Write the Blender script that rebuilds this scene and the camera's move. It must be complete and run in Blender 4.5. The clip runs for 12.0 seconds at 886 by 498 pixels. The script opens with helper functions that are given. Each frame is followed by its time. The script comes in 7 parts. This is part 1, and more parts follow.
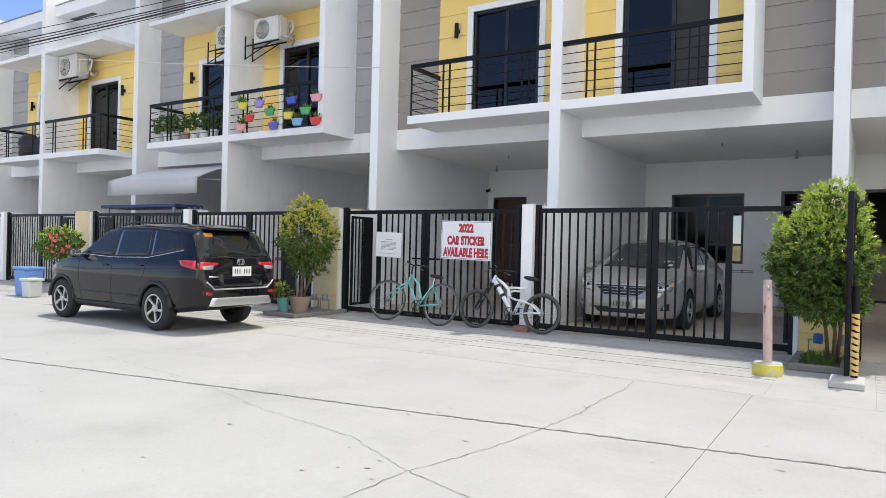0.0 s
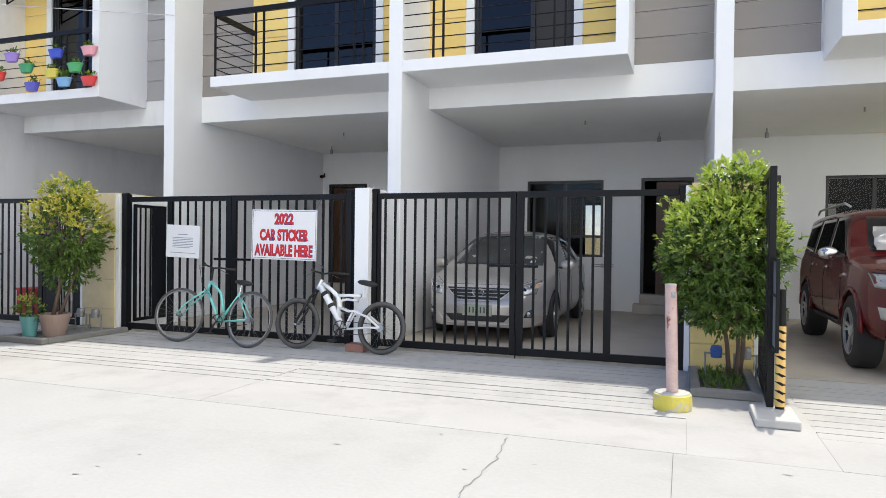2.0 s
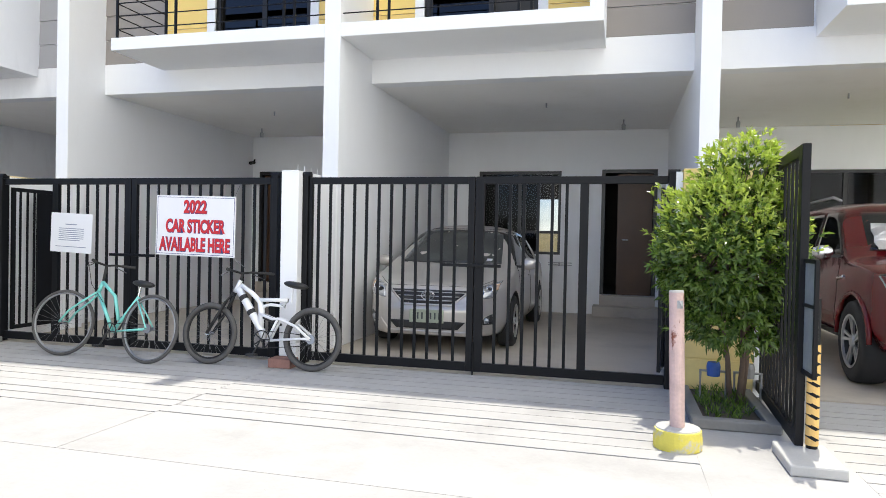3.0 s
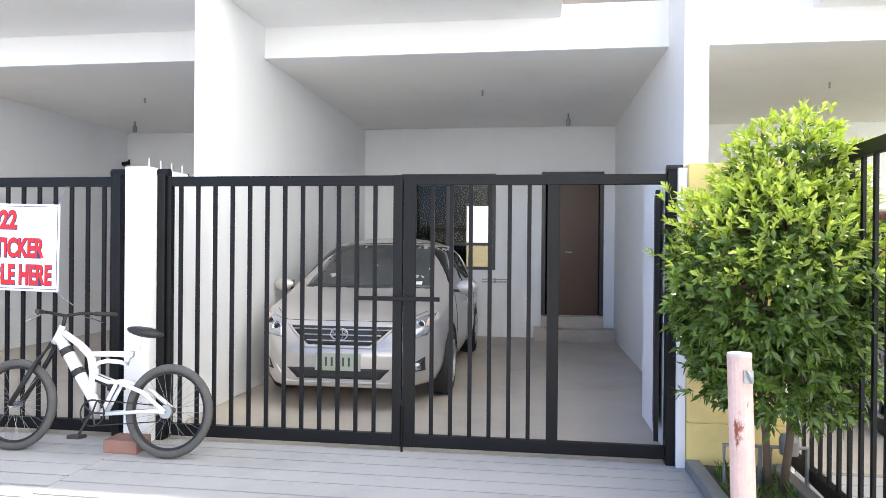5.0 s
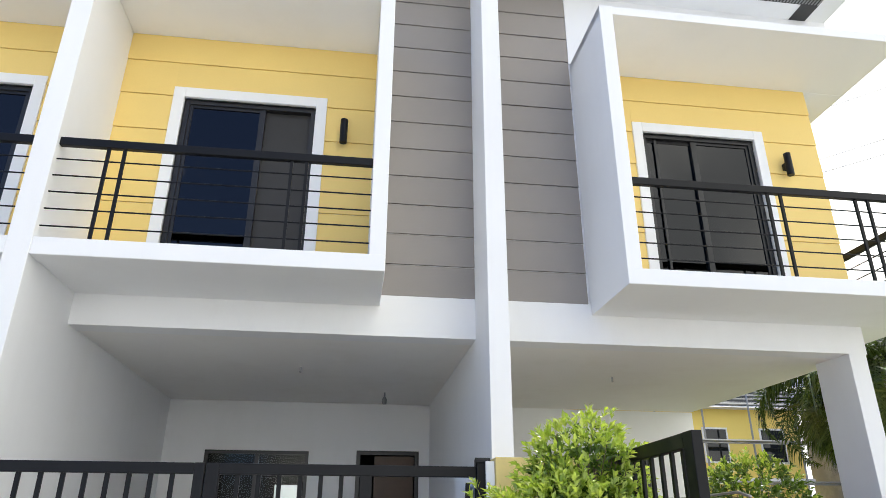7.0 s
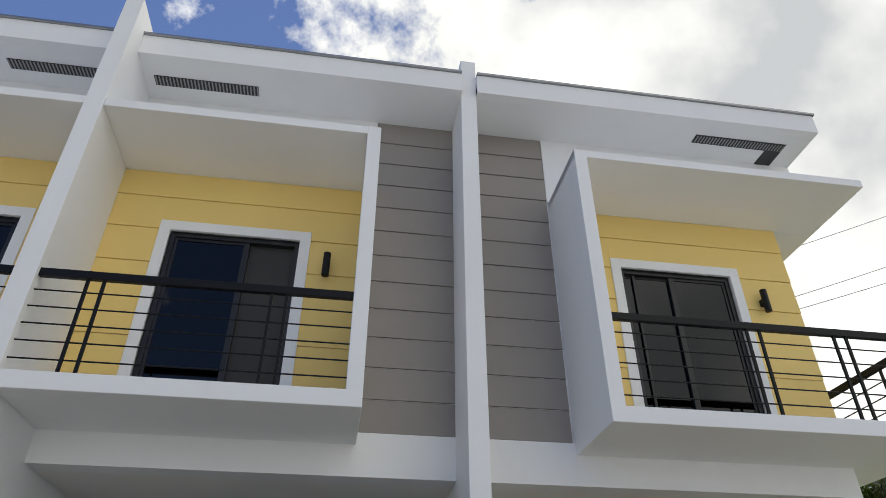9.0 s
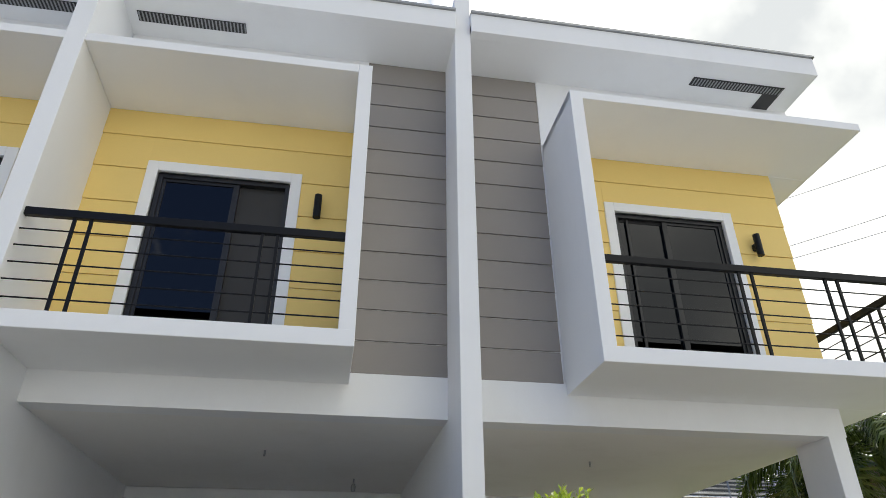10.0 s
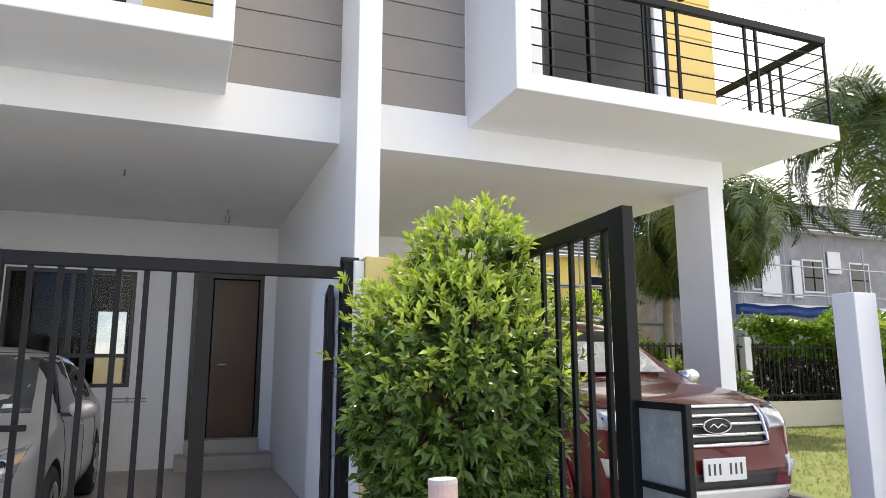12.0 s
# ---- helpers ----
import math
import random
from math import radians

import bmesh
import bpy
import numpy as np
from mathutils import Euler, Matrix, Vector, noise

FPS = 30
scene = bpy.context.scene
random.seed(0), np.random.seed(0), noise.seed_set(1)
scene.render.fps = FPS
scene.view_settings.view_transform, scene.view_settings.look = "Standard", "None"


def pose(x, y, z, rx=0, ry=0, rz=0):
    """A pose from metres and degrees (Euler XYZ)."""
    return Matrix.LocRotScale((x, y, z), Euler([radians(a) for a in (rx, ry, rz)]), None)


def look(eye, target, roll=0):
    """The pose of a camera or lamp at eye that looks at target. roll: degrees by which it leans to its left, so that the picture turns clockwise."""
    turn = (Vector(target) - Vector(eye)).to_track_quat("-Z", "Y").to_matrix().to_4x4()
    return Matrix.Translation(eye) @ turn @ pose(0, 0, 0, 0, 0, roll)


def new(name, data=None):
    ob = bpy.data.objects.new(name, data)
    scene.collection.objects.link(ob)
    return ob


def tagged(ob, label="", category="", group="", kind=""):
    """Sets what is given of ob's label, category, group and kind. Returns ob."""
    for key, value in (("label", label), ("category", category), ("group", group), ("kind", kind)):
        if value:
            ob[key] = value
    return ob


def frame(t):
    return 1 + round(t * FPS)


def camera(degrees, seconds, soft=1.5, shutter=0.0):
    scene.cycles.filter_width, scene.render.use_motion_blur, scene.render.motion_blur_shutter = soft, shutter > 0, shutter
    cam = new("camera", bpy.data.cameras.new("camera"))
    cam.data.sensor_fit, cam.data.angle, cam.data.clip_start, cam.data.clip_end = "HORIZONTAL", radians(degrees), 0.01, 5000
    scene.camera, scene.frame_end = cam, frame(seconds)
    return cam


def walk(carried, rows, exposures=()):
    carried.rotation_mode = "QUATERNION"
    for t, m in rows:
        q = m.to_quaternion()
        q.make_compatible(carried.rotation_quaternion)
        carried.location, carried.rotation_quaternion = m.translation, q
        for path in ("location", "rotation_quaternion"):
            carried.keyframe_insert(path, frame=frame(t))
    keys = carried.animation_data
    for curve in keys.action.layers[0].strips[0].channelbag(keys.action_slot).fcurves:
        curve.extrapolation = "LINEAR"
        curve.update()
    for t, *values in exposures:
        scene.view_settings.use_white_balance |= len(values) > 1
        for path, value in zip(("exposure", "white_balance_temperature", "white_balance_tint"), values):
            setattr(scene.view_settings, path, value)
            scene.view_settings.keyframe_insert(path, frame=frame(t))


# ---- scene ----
cam = camera(66.9, 12.0, soft=0.5)
PATH = [
    (0, (-0.515, -0.224, 1.268), (-1.59, 1.463, 1.261), 1.4),
    (0.5, (-0.723, 0.268, 1.303), (-1.65, 2.041, 1.29), 1.1),
    (1, (-0.927, 0.817, 1.281), (-1.784, 2.624, 1.268), 1.4),
    (1.5, (-1.137, 1.411, 1.28), (-1.879, 3.268, 1.265), 1.2),
    (2, (-1.34, 1.928, 1.306), (-2.014, 3.811, 1.287), 0.7),
    (2.5, (-1.587, 2.478, 1.291), (-2.163, 4.394, 1.269), 1.0),
    (4.5, (-2.162, 4.7, 1.36), (-2.547, 6.662, 1.325), 0.6),
    (5, (-2.239, 4.854, 1.403), (-2.507, 6.836, 1.399), 0.5),
    (5.5, (-2.239, 4.85, 1.417), (-2.307, 6.847, 1.494), 0.3),
    (6, (-2.223, 4.781, 1.441), (-2.062, 6.761, 1.674), 0.2),
    (6.5, (-2.233, 4.76, 1.502), (-2.002, 6.678, 2.021), 0.1),
    (7, (-2.224, 4.742, 1.521), (-1.981, 6.573, 2.288), 0.2),
    (7.5, (-2.277, 4.723, 1.521), (-2.021, 6.454, 2.49), -0.1),
    (9.5, (-2.152, 4.765, 1.54), (-1.893, 6.404, 2.656), 0.1),
    (10, (-2.153, 4.851, 1.482), (-1.862, 6.563, 2.474), -0.2),
    (10.5, (-2.121, 4.929, 1.446), (-1.818, 6.732, 2.257), 0.1),
    (11, (-2.128, 4.995, 1.423), (-1.809, 6.858, 2.078), 0.1),
    (11.5, (-2.203, 5.208, 1.396), (-1.756, 7.075, 1.955), 0.2),
    (12, (-2.201, 5.624, 1.343), (-1.496, 7.464, 1.684), 0.0),
]
EXPOSURE = [(0.0, 0.15, 6680, 8), (1.5, 0.28, 6690, 8), (2.5, 0.46, 6720, 8), (4.5, 1.14, 6800, 9), (5.0, 1.34, 6830, 9), (5.5, 1.48, 6840, 9), (6.0, 1.25, 6800, 9), (6.5, 0.86, 6800, 8), (7.0, 0.42, 6850, 7), (7.7, 0.18, 6880, 8), (9.4, -0.75, 6800, 7), (9.7, -0.66, 6800, 7), (10.0, -0.27, 6850, 6), (10.5, 0.22, 6900, 5), (11.0, 0.47, 6940, 4), (11.5, 0.52, 6940, 5), (12.0, 0.57, 7000, 10)]
walk(cam, [(t, look(eye, target, roll)) for t, eye, target, roll in PATH], EXPOSURE)

# ---- daylight: a high sun slightly behind the houses, blue sky with broken cloud ----
SUN_DX, SUN_DY = -0.06, -0.27
sun_dir = Vector((-SUN_DX, -SUN_DY, 1)).normalized()
world = bpy.data.worlds.new("sky")
scene.world = world
world.use_nodes = True
wn, wl = world.node_tree.nodes, world.node_tree.links
wn.clear()
w_out = wn.new("ShaderNodeOutputWorld")
w_bg = wn.new("ShaderNodeBackground")
w_sky = wn.new("ShaderNodeTexSky")
w_sky.sky_type = "NISHITA"
w_sky.sun_disc = False
w_sky.sun_elevation = math.asin(sun_dir.z)
w_sky.sun_rotation = math.atan2(sun_dir.x, sun_dir.y)
w_sky.altitude, w_sky.air_density, w_sky.dust_density, w_sky.ozone_density = 300, 1.0, 0.05, 6.0
w_map = wn.new("ShaderNodeTexCoord")
w_cloud = wn.new("ShaderNodeTexNoise")
w_cloud.inputs["Scale"].default_value, w_cloud.inputs["Detail"].default_value, w_cloud.inputs["Roughness"].default_value = 3.4, 11, 0.66
w_ramp = wn.new("ShaderNodeValToRGB")
w_ramp.color_ramp.elements[0].position, w_ramp.color_ramp.elements[1].position = 0.455, 0.555
w_mix = wn.new("ShaderNodeMix")
w_mix.data_type = "RGBA"
w_soft = wn.new("ShaderNodeTexNoise")
w_soft.inputs["Scale"].default_value, w_soft.inputs["Detail"].default_value = 3.4, 8
w_tone = wn.new("ShaderNodeValToRGB")
w_tone.color_ramp.elements[0].position, w_tone.color_ramp.elements[1].position = 0.38, 0.62
w_tone.color_ramp.elements[0].color, w_tone.color_ramp.elements[1].color = (6.4, 6.7, 7.2, 1), (12.8, 12.8, 12.8, 1)
wl.new(w_map.outputs["Generated"], w_soft.inputs["Vector"])
wl.new(w_soft.outputs["Fac"], w_tone.inputs["Fac"])
wl.new(w_tone.outputs["Color"], w_mix.inputs["B"])
w_tint = wn.new("ShaderNodeMix")
w_tint.data_type, w_tint.blend_type = "RGBA", "MULTIPLY"
w_tint.inputs["Factor"].default_value = 1
w_tint.inputs["B"].default_value = (1.2, 1.1, 1.25, 1)
wl.new(w_map.outputs["Generated"], w_cloud.inputs["Vector"])
w_sep = wn.new("ShaderNodeSeparateXYZ")
wl.new(w_map.outputs["Generated"], w_sep.inputs["Vector"])
w_bias = wn.new("ShaderNodeMath")
w_bias.operation = "MULTIPLY_ADD"
wl.new(w_sep.outputs["X"], w_bias.inputs[0])
w_bias.inputs[1].default_value = 0.48
wl.new(w_cloud.outputs["Fac"], w_bias.inputs[2])
wl.new(w_bias.outputs[0], w_ramp.inputs["Fac"])
wl.new(w_ramp.outputs["Color"], w_mix.inputs["Factor"])
wl.new(w_sky.outputs["Color"], w_tint.inputs["A"])
wl.new(w_tint.outputs["Result"], w_mix.inputs["A"])
wl.new(w_mix.outputs["Result"], w_bg.inputs["Color"])
w_bg.inputs["Strength"].default_value = 0.148
wl.new(w_bg.outputs["Background"], w_out.inputs["Surface"])
sun = new("sun", bpy.data.lights.new("sun", "SUN"))
sun.data.energy, sun.data.angle, sun.data.color = 3.25, radians(0.6), (1.0, 0.96, 0.9)
sun.matrix_world = look(sun_dir * 40, (0, 0, 0))

# ---- materials ----
def surface(name, color, rough=0.6, metal=0.0, vary=0.08, scale=3.0, bump=0.1, fine=60.0, spec=0.5, coat=0.0, dirt=None, dirt_amount=0.0, dirt_scale=1.2, piece=0.0, streak=0.0, edge=(0.5, 0.75)):
    """A painted or mineral surface: base colour with broad and fine variation, stains, and fine relief."""
    m = bpy.data.materials.new(name)
    m.use_nodes = True
    n, l = m.node_tree.nodes, m.node_tree.links
    bsdf = n["Principled BSDF"]
    bsdf.inputs["Roughness"].default_value, bsdf.inputs["Metallic"].default_value = rough, metal
    bsdf.inputs["Specular IOR Level"].default_value, bsdf.inputs["Coat Weight"].default_value = spec, coat
    bsdf.inputs["Coat Roughness"].default_value = 0.04
    geo = n.new("ShaderNodeNewGeometry")
    broad, grain = n.new("ShaderNodeTexNoise"), n.new("ShaderNodeTexNoise")
    broad.inputs["Scale"].default_value, broad.inputs["Detail"].default_value = scale, 5
    grain.inputs["Scale"].default_value, grain.inputs["Detail"].default_value = fine, 4
    for t in (broad, grain):
        l.new(geo.outputs["Position"], t.inputs["Vector"])
    add = n.new("ShaderNodeMath")
    add.operation = "MULTIPLY_ADD"
    l.new(grain.outputs["Fac"], add.inputs[0])
    add.inputs[1].default_value = 0.5
    l.new(broad.outputs["Fac"], add.inputs[2])
    ramp = n.new("ShaderNodeMapRange")
    ramp.inputs["From Min"].default_value, ramp.inputs["From Max"].default_value = 0.4, 1.1
    ramp.inputs["To Min"].default_value, ramp.inputs["To Max"].default_value = 1 - vary, 1 + vary
    l.new(add.outputs[0], ramp.inputs["Value"])
    mul = n.new("ShaderNodeMix")
    mul.data_type, mul.blend_type = "RGBA", "MULTIPLY"
    mul.inputs["Factor"].default_value = 1
    mul.inputs["A"].default_value = (*color, 1)
    l.new(ramp.outputs["Result"], mul.inputs["B"])
    result = mul.outputs["Result"]
    if piece:
        info = n.new("ShaderNodeObjectInfo")
        pr = n.new("ShaderNodeMapRange")
        pr.inputs["To Min"].default_value, pr.inputs["To Max"].default_value = 1 - piece, 1 + piece
        l.new(info.outputs["Random"], pr.inputs["Value"])
        pm = n.new("ShaderNodeMix")
        pm.data_type, pm.blend_type = "RGBA", "MULTIPLY"
        pm.inputs["Factor"].default_value = 1
        l.new(result, pm.inputs["A"])
        l.new(pr.outputs["Result"], pm.inputs["B"])
        result = pm.outputs["Result"]
    if dirt:
        dn = n.new("ShaderNodeTexNoise")
        dn.inputs["Scale"].default_value, dn.inputs["Detail"].default_value, dn.inputs["Roughness"].default_value = dirt_scale, 8, 0.65
        if streak:
            sm = n.new("ShaderNodeMapping")
            sm.inputs["Scale"].default_value = (1, 1, streak)
            l.new(geo.outputs["Position"], sm.inputs["Vector"])
            l.new(sm.outputs["Vector"], dn.inputs["Vector"])
        else:
            l.new(geo.outputs["Position"], dn.inputs["Vector"])
        dr = n.new("ShaderNodeMapRange")
        dr.inputs["From Min"].default_value, dr.inputs["From Max"].default_value = edge
        dr.inputs["To Max"].default_value = dirt_amount
        l.new(dn.outputs["Fac"], dr.inputs["Value"])
        dm = n.new("ShaderNodeMix")
        dm.data_type = "RGBA"
        dm.inputs["B"].default_value = (*dirt, 1)
        l.new(dr.outputs["Result"], dm.inputs["Factor"])
        l.new(result, dm.inputs["A"])
        result = dm.outputs["Result"]
    l.new(result, bsdf.inputs["Base Color"])
    if bump:
        b = n.new("ShaderNodeBump")
        b.inputs["Strength"].default_value, b.inputs["Distance"].default_value = bump, 0.004
        l.new(add.outputs[0], b.inputs["Height"])
        l.new(b.outputs["Normal"], bsdf.inputs["Normal"])
    return m


def glass(name, color=(0.02, 0.025, 0.03), rough=0.02, ior=1.75):
    """Dark tinted window glass: a see-through tint with a mirror-like gloss."""
    m = bpy.data.materials.new(name)
    m.use_nodes = True
    n, l = m.node_tree.nodes, m.node_tree.links
    n.clear()
    out = n.new("ShaderNodeOutputMaterial")
    mix, clear, gloss, fres = n.new("ShaderNodeMixShader"), n.new("ShaderNodeBsdfTransparent"), n.new("ShaderNodeBsdfGlossy"), n.new("ShaderNodeFresnel")
    clear.inputs["Color"].default_value = (*color, 1)
    gloss.inputs["Roughness"].default_value = rough
    fres.inputs["IOR"].default_value = ior
    l.new(fres.outputs["Fac"], mix.inputs["Fac"])
    l.new(clear.outputs["BSDF"], mix.inputs[1])
    l.new(gloss.outputs["BSDF"], mix.inputs[2])
    l.new(mix.outputs["Shader"], out.inputs["Surface"])
    return m


M_WHITE = surface("white_wall_paint", (0.87, 0.88, 0.89), 0.75, vary=0.02, scale=0.7, bump=0.12, fine=90, dirt=(0.60, 0.585, 0.55), dirt_amount=0.13, dirt_scale=1.1, streak=0.35)
M_CEIL = surface("white_ceiling_paint", (0.89, 0.88, 0.855), 0.8, vary=0.02, scale=0.8, bump=0.1, dirt=(0.66, 0.63, 0.57), dirt_amount=0.2, dirt_scale=1.6)
M_YELLOW = surface("yellow_wall_paint", (0.89, 0.655, 0.225), 0.7, vary=0.04, scale=1.2, bump=0.12, piece=0.015)
M_TAUPE = surface("taupe_board_paint", (0.30, 0.275, 0.255), 0.65, vary=0.05, scale=1.5, bump=0.12, piece=0.03)
M_GREYBOARD = surface("grey_board_paint", (0.36, 0.36, 0.37), 0.65, vary=0.05, scale=1.5, bump=0.12, piece=0.03)
M_BEIGE = surface("beige_block_paint", (0.72, 0.60, 0.36), 0.75, vary=0.05, scale=3, bump=0.25, dirt=(0.35, 0.3, 0.22), dirt_amount=0.35, dirt_scale=2)
M_YBLOCK = surface("yellow_block_paint", (0.84, 0.66, 0.26), 0.75, vary=0.05, scale=3, bump=0.2, dirt=(0.4, 0.33, 0.2), dirt_amount=0.3, dirt_scale=2)
M_BLACK = surface("black_gate_enamel", (0.007, 0.0075, 0.009), 0.42, vary=0.25, scale=6, bump=0.06, spec=0.22)
M_FRAME = surface("black_aluminium", (0.015, 0.015, 0.016), 0.35, metal=0.0, vary=0.1)
M_CONC = surface("road_concrete", (0.395, 0.39, 0.375), 0.85, vary=0.10, scale=0.8, bump=0.5, fine=32, dirt=(0.25, 0.245, 0.235), dirt_amount=0.5, dirt_scale=0.9)
M_APRON = surface("apron_concrete", (0.41, 0.40, 0.385), 0.88, vary=0.08, scale=1.3, bump=0.45, fine=35, dirt=(0.26, 0.25, 0.235), dirt_amount=0.55, dirt_scale=1.6)
M_FLOOR = surface("carport_concrete", (0.47, 0.42, 0.355), 0.55, vary=0.09, scale=1.4, bump=0.2, fine=40, dirt=(0.25, 0.225, 0.195), dirt_amount=0.5, dirt_scale=1.3)
M_PIT = surface("worn_concrete_pits", (0.30, 0.295, 0.285), 0.95, vary=0.2, scale=6, bump=0.3)
M_JOINT = surface("dark_joint_filler", (0.19, 0.187, 0.178), 0.9, vary=0.2, scale=9, bump=0.3)
M_KERB = surface("old_kerb_concrete", (0.22, 0.215, 0.2), 0.9, vary=0.15, scale=5, bump=0.5, fine=30)
M_METAL = surface("grey_metal", (0.35, 0.36, 0.37), 0.4, metal=0.8, vary=0.05)
# near-black room colour: the dimness indoors is put into the paint
M_SHADEIN = surface("shade_dark_interior", (0.05, 0.047, 0.045), 0.8, vary=0.1)
M_DOOR = surface("brown_wood_door", (0.068, 0.027, 0.007), 0.4, vary=0.25, scale=2, bump=0.1, dirt=(0.06, 0.024, 0.010), dirt_amount=0.6, dirt_scale=5, streak=0.1)
M_GLASS = glass("tinted_window_glass", (0.07, 0.08, 0.09), ior=1.6)
M_WHITEOLD = surface("weathered_white_paint", (0.80, 0.81, 0.83), 0.8, vary=0.04, scale=0.9, bump=0.25, fine=70, dirt=(0.42, 0.42, 0.42), dirt_amount=0.22, dirt_scale=2.2, streak=0.3)
M_GLASSC = glass("clear_window_glass", (0.62, 0.64, 0.63), ior=1.3)
M_MESH = surface("grey_insect_screen", (0.030, 0.029, 0.028), 0.6, vary=0.1, scale=5)
M_VENT = surface("dark_vent_metal", (0.03, 0.03, 0.032), 0.5, vary=0.1)

# ---- mesh helpers ----
def finish(name, bm, material, smooth=False):
    me = bpy.data.meshes.new(name)
    bmesh.ops.recalc_face_normals(bm, faces=bm.faces)
    if smooth:
        for f in bm.faces:
            f.smooth = True
    bm.to_mesh(me)
    bm.free()
    if material is not None:
        me.materials.append(material)
    return me


def part(name, bm, material, parent=None, label="", smooth=False, kind=""):
    ob = new(name, finish(name, bm, material, smooth))
    if parent is not None:
        ob.parent = parent
    return tagged(ob, label, kind=kind)


def mesh_part(name, me, parent, m=None, label=""):
    ob = new(name, me)
    ob.parent = parent
    if m is not None:
        ob.matrix_basis = m
    return tagged(ob, label)


def thing(name, label, category="", group="", m=None, kind=""):
    ob = new(name)
    ob.empty_display_size = 0.2
    if m is not None:
        ob.matrix_basis = m
    return tagged(ob, label, category, group, kind)


def single(name, bm, material, label, category="", group="", kind="", smooth=False, m=None):
    ob = new(name, finish(name, bm, material, smooth))
    if m is not None:
        ob.matrix_basis = m
    return tagged(ob, label, category, group, kind)


def box(bm, x0, x1, y0, y1, z0, z1, bevel=0.0):
    x0, x1, y0, y1, z0, z1 = min(x0, x1), max(x0, x1), min(y0, y1), max(y0, y1), min(z0, z1), max(z0, z1)
    m = Matrix.Translation(((x0 + x1) / 2, (y0 + y1) / 2, (z0 + z1) / 2)) @ Matrix.Diagonal((x1 - x0, y1 - y0, z1 - z0, 1))
    made = bmesh.ops.create_cube(bm, size=1, matrix=m)["verts"]
    if bevel:
        edges = list({e for v in made for e in v.link_edges})
        bmesh.ops.bevel(bm, geom=edges, offset=bevel, segments=2, affect="EDGES", profile=0.5)
    return bm


def cuboid(x0, x1, y0, y1, z0, z1, bevel=0.0):
    return box(bmesh.new(), x0, x1, y0, y1, z0, z1, bevel)


def rod(bm, a, b, r0, r1=None, sides=10, caps=True):
    a, b = Vector(a), Vector(b)
    d = b - a
    m = Matrix.Translation((a + b) / 2) @ d.to_track_quat("Z", "Y").to_matrix().to_4x4()
    bmesh.ops.create_cone(bm, cap_ends=caps, segments=sides, radius1=r0, radius2=r0 if r1 is None else r1, depth=d.length, matrix=m)
    return bm


def tube(bm, points, r, sides=8):
    """A round bar along points, r one radius or one for each point."""
    pts = [Vector(p) for p in points]
    rs = [r] * len(pts) if not hasattr(r, "__len__") else r
    rings = []
    for i, p in enumerate(pts):
        d = (pts[min(i + 1, len(pts) - 1)] - pts[max(i - 1, 0)]).normalized()
        u = d.cross(Vector((0.13, 0.31, 0.94)) if abs(d.z) < 0.85 else Vector((1, 0.05, 0))).normalized()
        v = d.cross(u)
        rings.append([bm.verts.new(p + (u * math.cos(a) + v * math.sin(a)) * rs[i]) for a in [2 * math.pi * k / sides for k in range(sides)]])
    for a, b in zip(rings, rings[1:]):
        for k in range(sides):
            bm.faces.new((a[k], a[(k + 1) % sides], b[(k + 1) % sides], b[k]))
    bm.faces.new(rings[0][::-1])
    bm.faces.new(rings[-1])
    return bm


def lathe(bm, profile, m=Matrix(), sides=20):
    """A turned body: profile of (radius, height)."""
    rings = []
    for r, z in profile:
        rings.append([bm.verts.new(m @ Vector((r * math.cos(2 * math.pi * k / sides), r * math.sin(2 * math.pi * k / sides), z))) for k in range(sides)])
    for a, b in zip(rings, rings[1:]):
        for k in range(sides):
            bm.faces.new((a[k], a[(k + 1) % sides], b[(k + 1) % sides], b[k]))
    return bm


def torus(bm, m, R, r, major=40, minor=8):
    rings = []
    for i in range(major):
        a = 2 * math.pi * i / major
        rings.append([bm.verts.new(m @ Vector(((R + r * math.cos(b)) * math.cos(a), (R + r * math.cos(b)) * math.sin(a), r * math.sin(b)))) for b in [2 * math.pi * k / minor for k in range(minor)]])
    for i in range(major):
        p, q = rings[i], rings[(i + 1) % major]
        for k in range(minor):
            bm.faces.new((p[k], p[(k + 1) % minor], q[(k + 1) % minor], q[k]))
    return bm


def text_mesh(body, size, material, parent, m, name="lettering", bold=0.0, label=""):
    cu = bpy.data.curves.new(name, "FONT")
    cu.body, cu.size, cu.align_x, cu.align_y, cu.offset, cu.extrude = body, size, "CENTER", "CENTER", bold, 0.0008
    tmp = new("tmp", cu)
    me = bpy.data.meshes.new_from_object(tmp.evaluated_get(bpy.context.evaluated_depsgraph_get()))
    bpy.data.objects.remove(tmp)
    me.materials.clear()
    me.materials.append(material)
    return mesh_part(name, me, parent, m, label)

# ---- road slabs and ribbed driveways ----
def slab(name, corners, parent, material, z0=-0.15, z1=0.0):
    bm = bmesh.new()
    lo = [bm.verts.new((x, y, z0)) for x, y in corners]
    hi = [bm.verts.new((x, y, z1)) for x, y in corners]
    bm.faces.new(hi)
    bm.faces.new(lo[::-1])
    n = len(corners)
    for i in range(n):
        bm.faces.new((lo[i], lo[(i + 1) % n], hi[(i + 1) % n], hi[i]))
    return part(name, bm, material, parent)


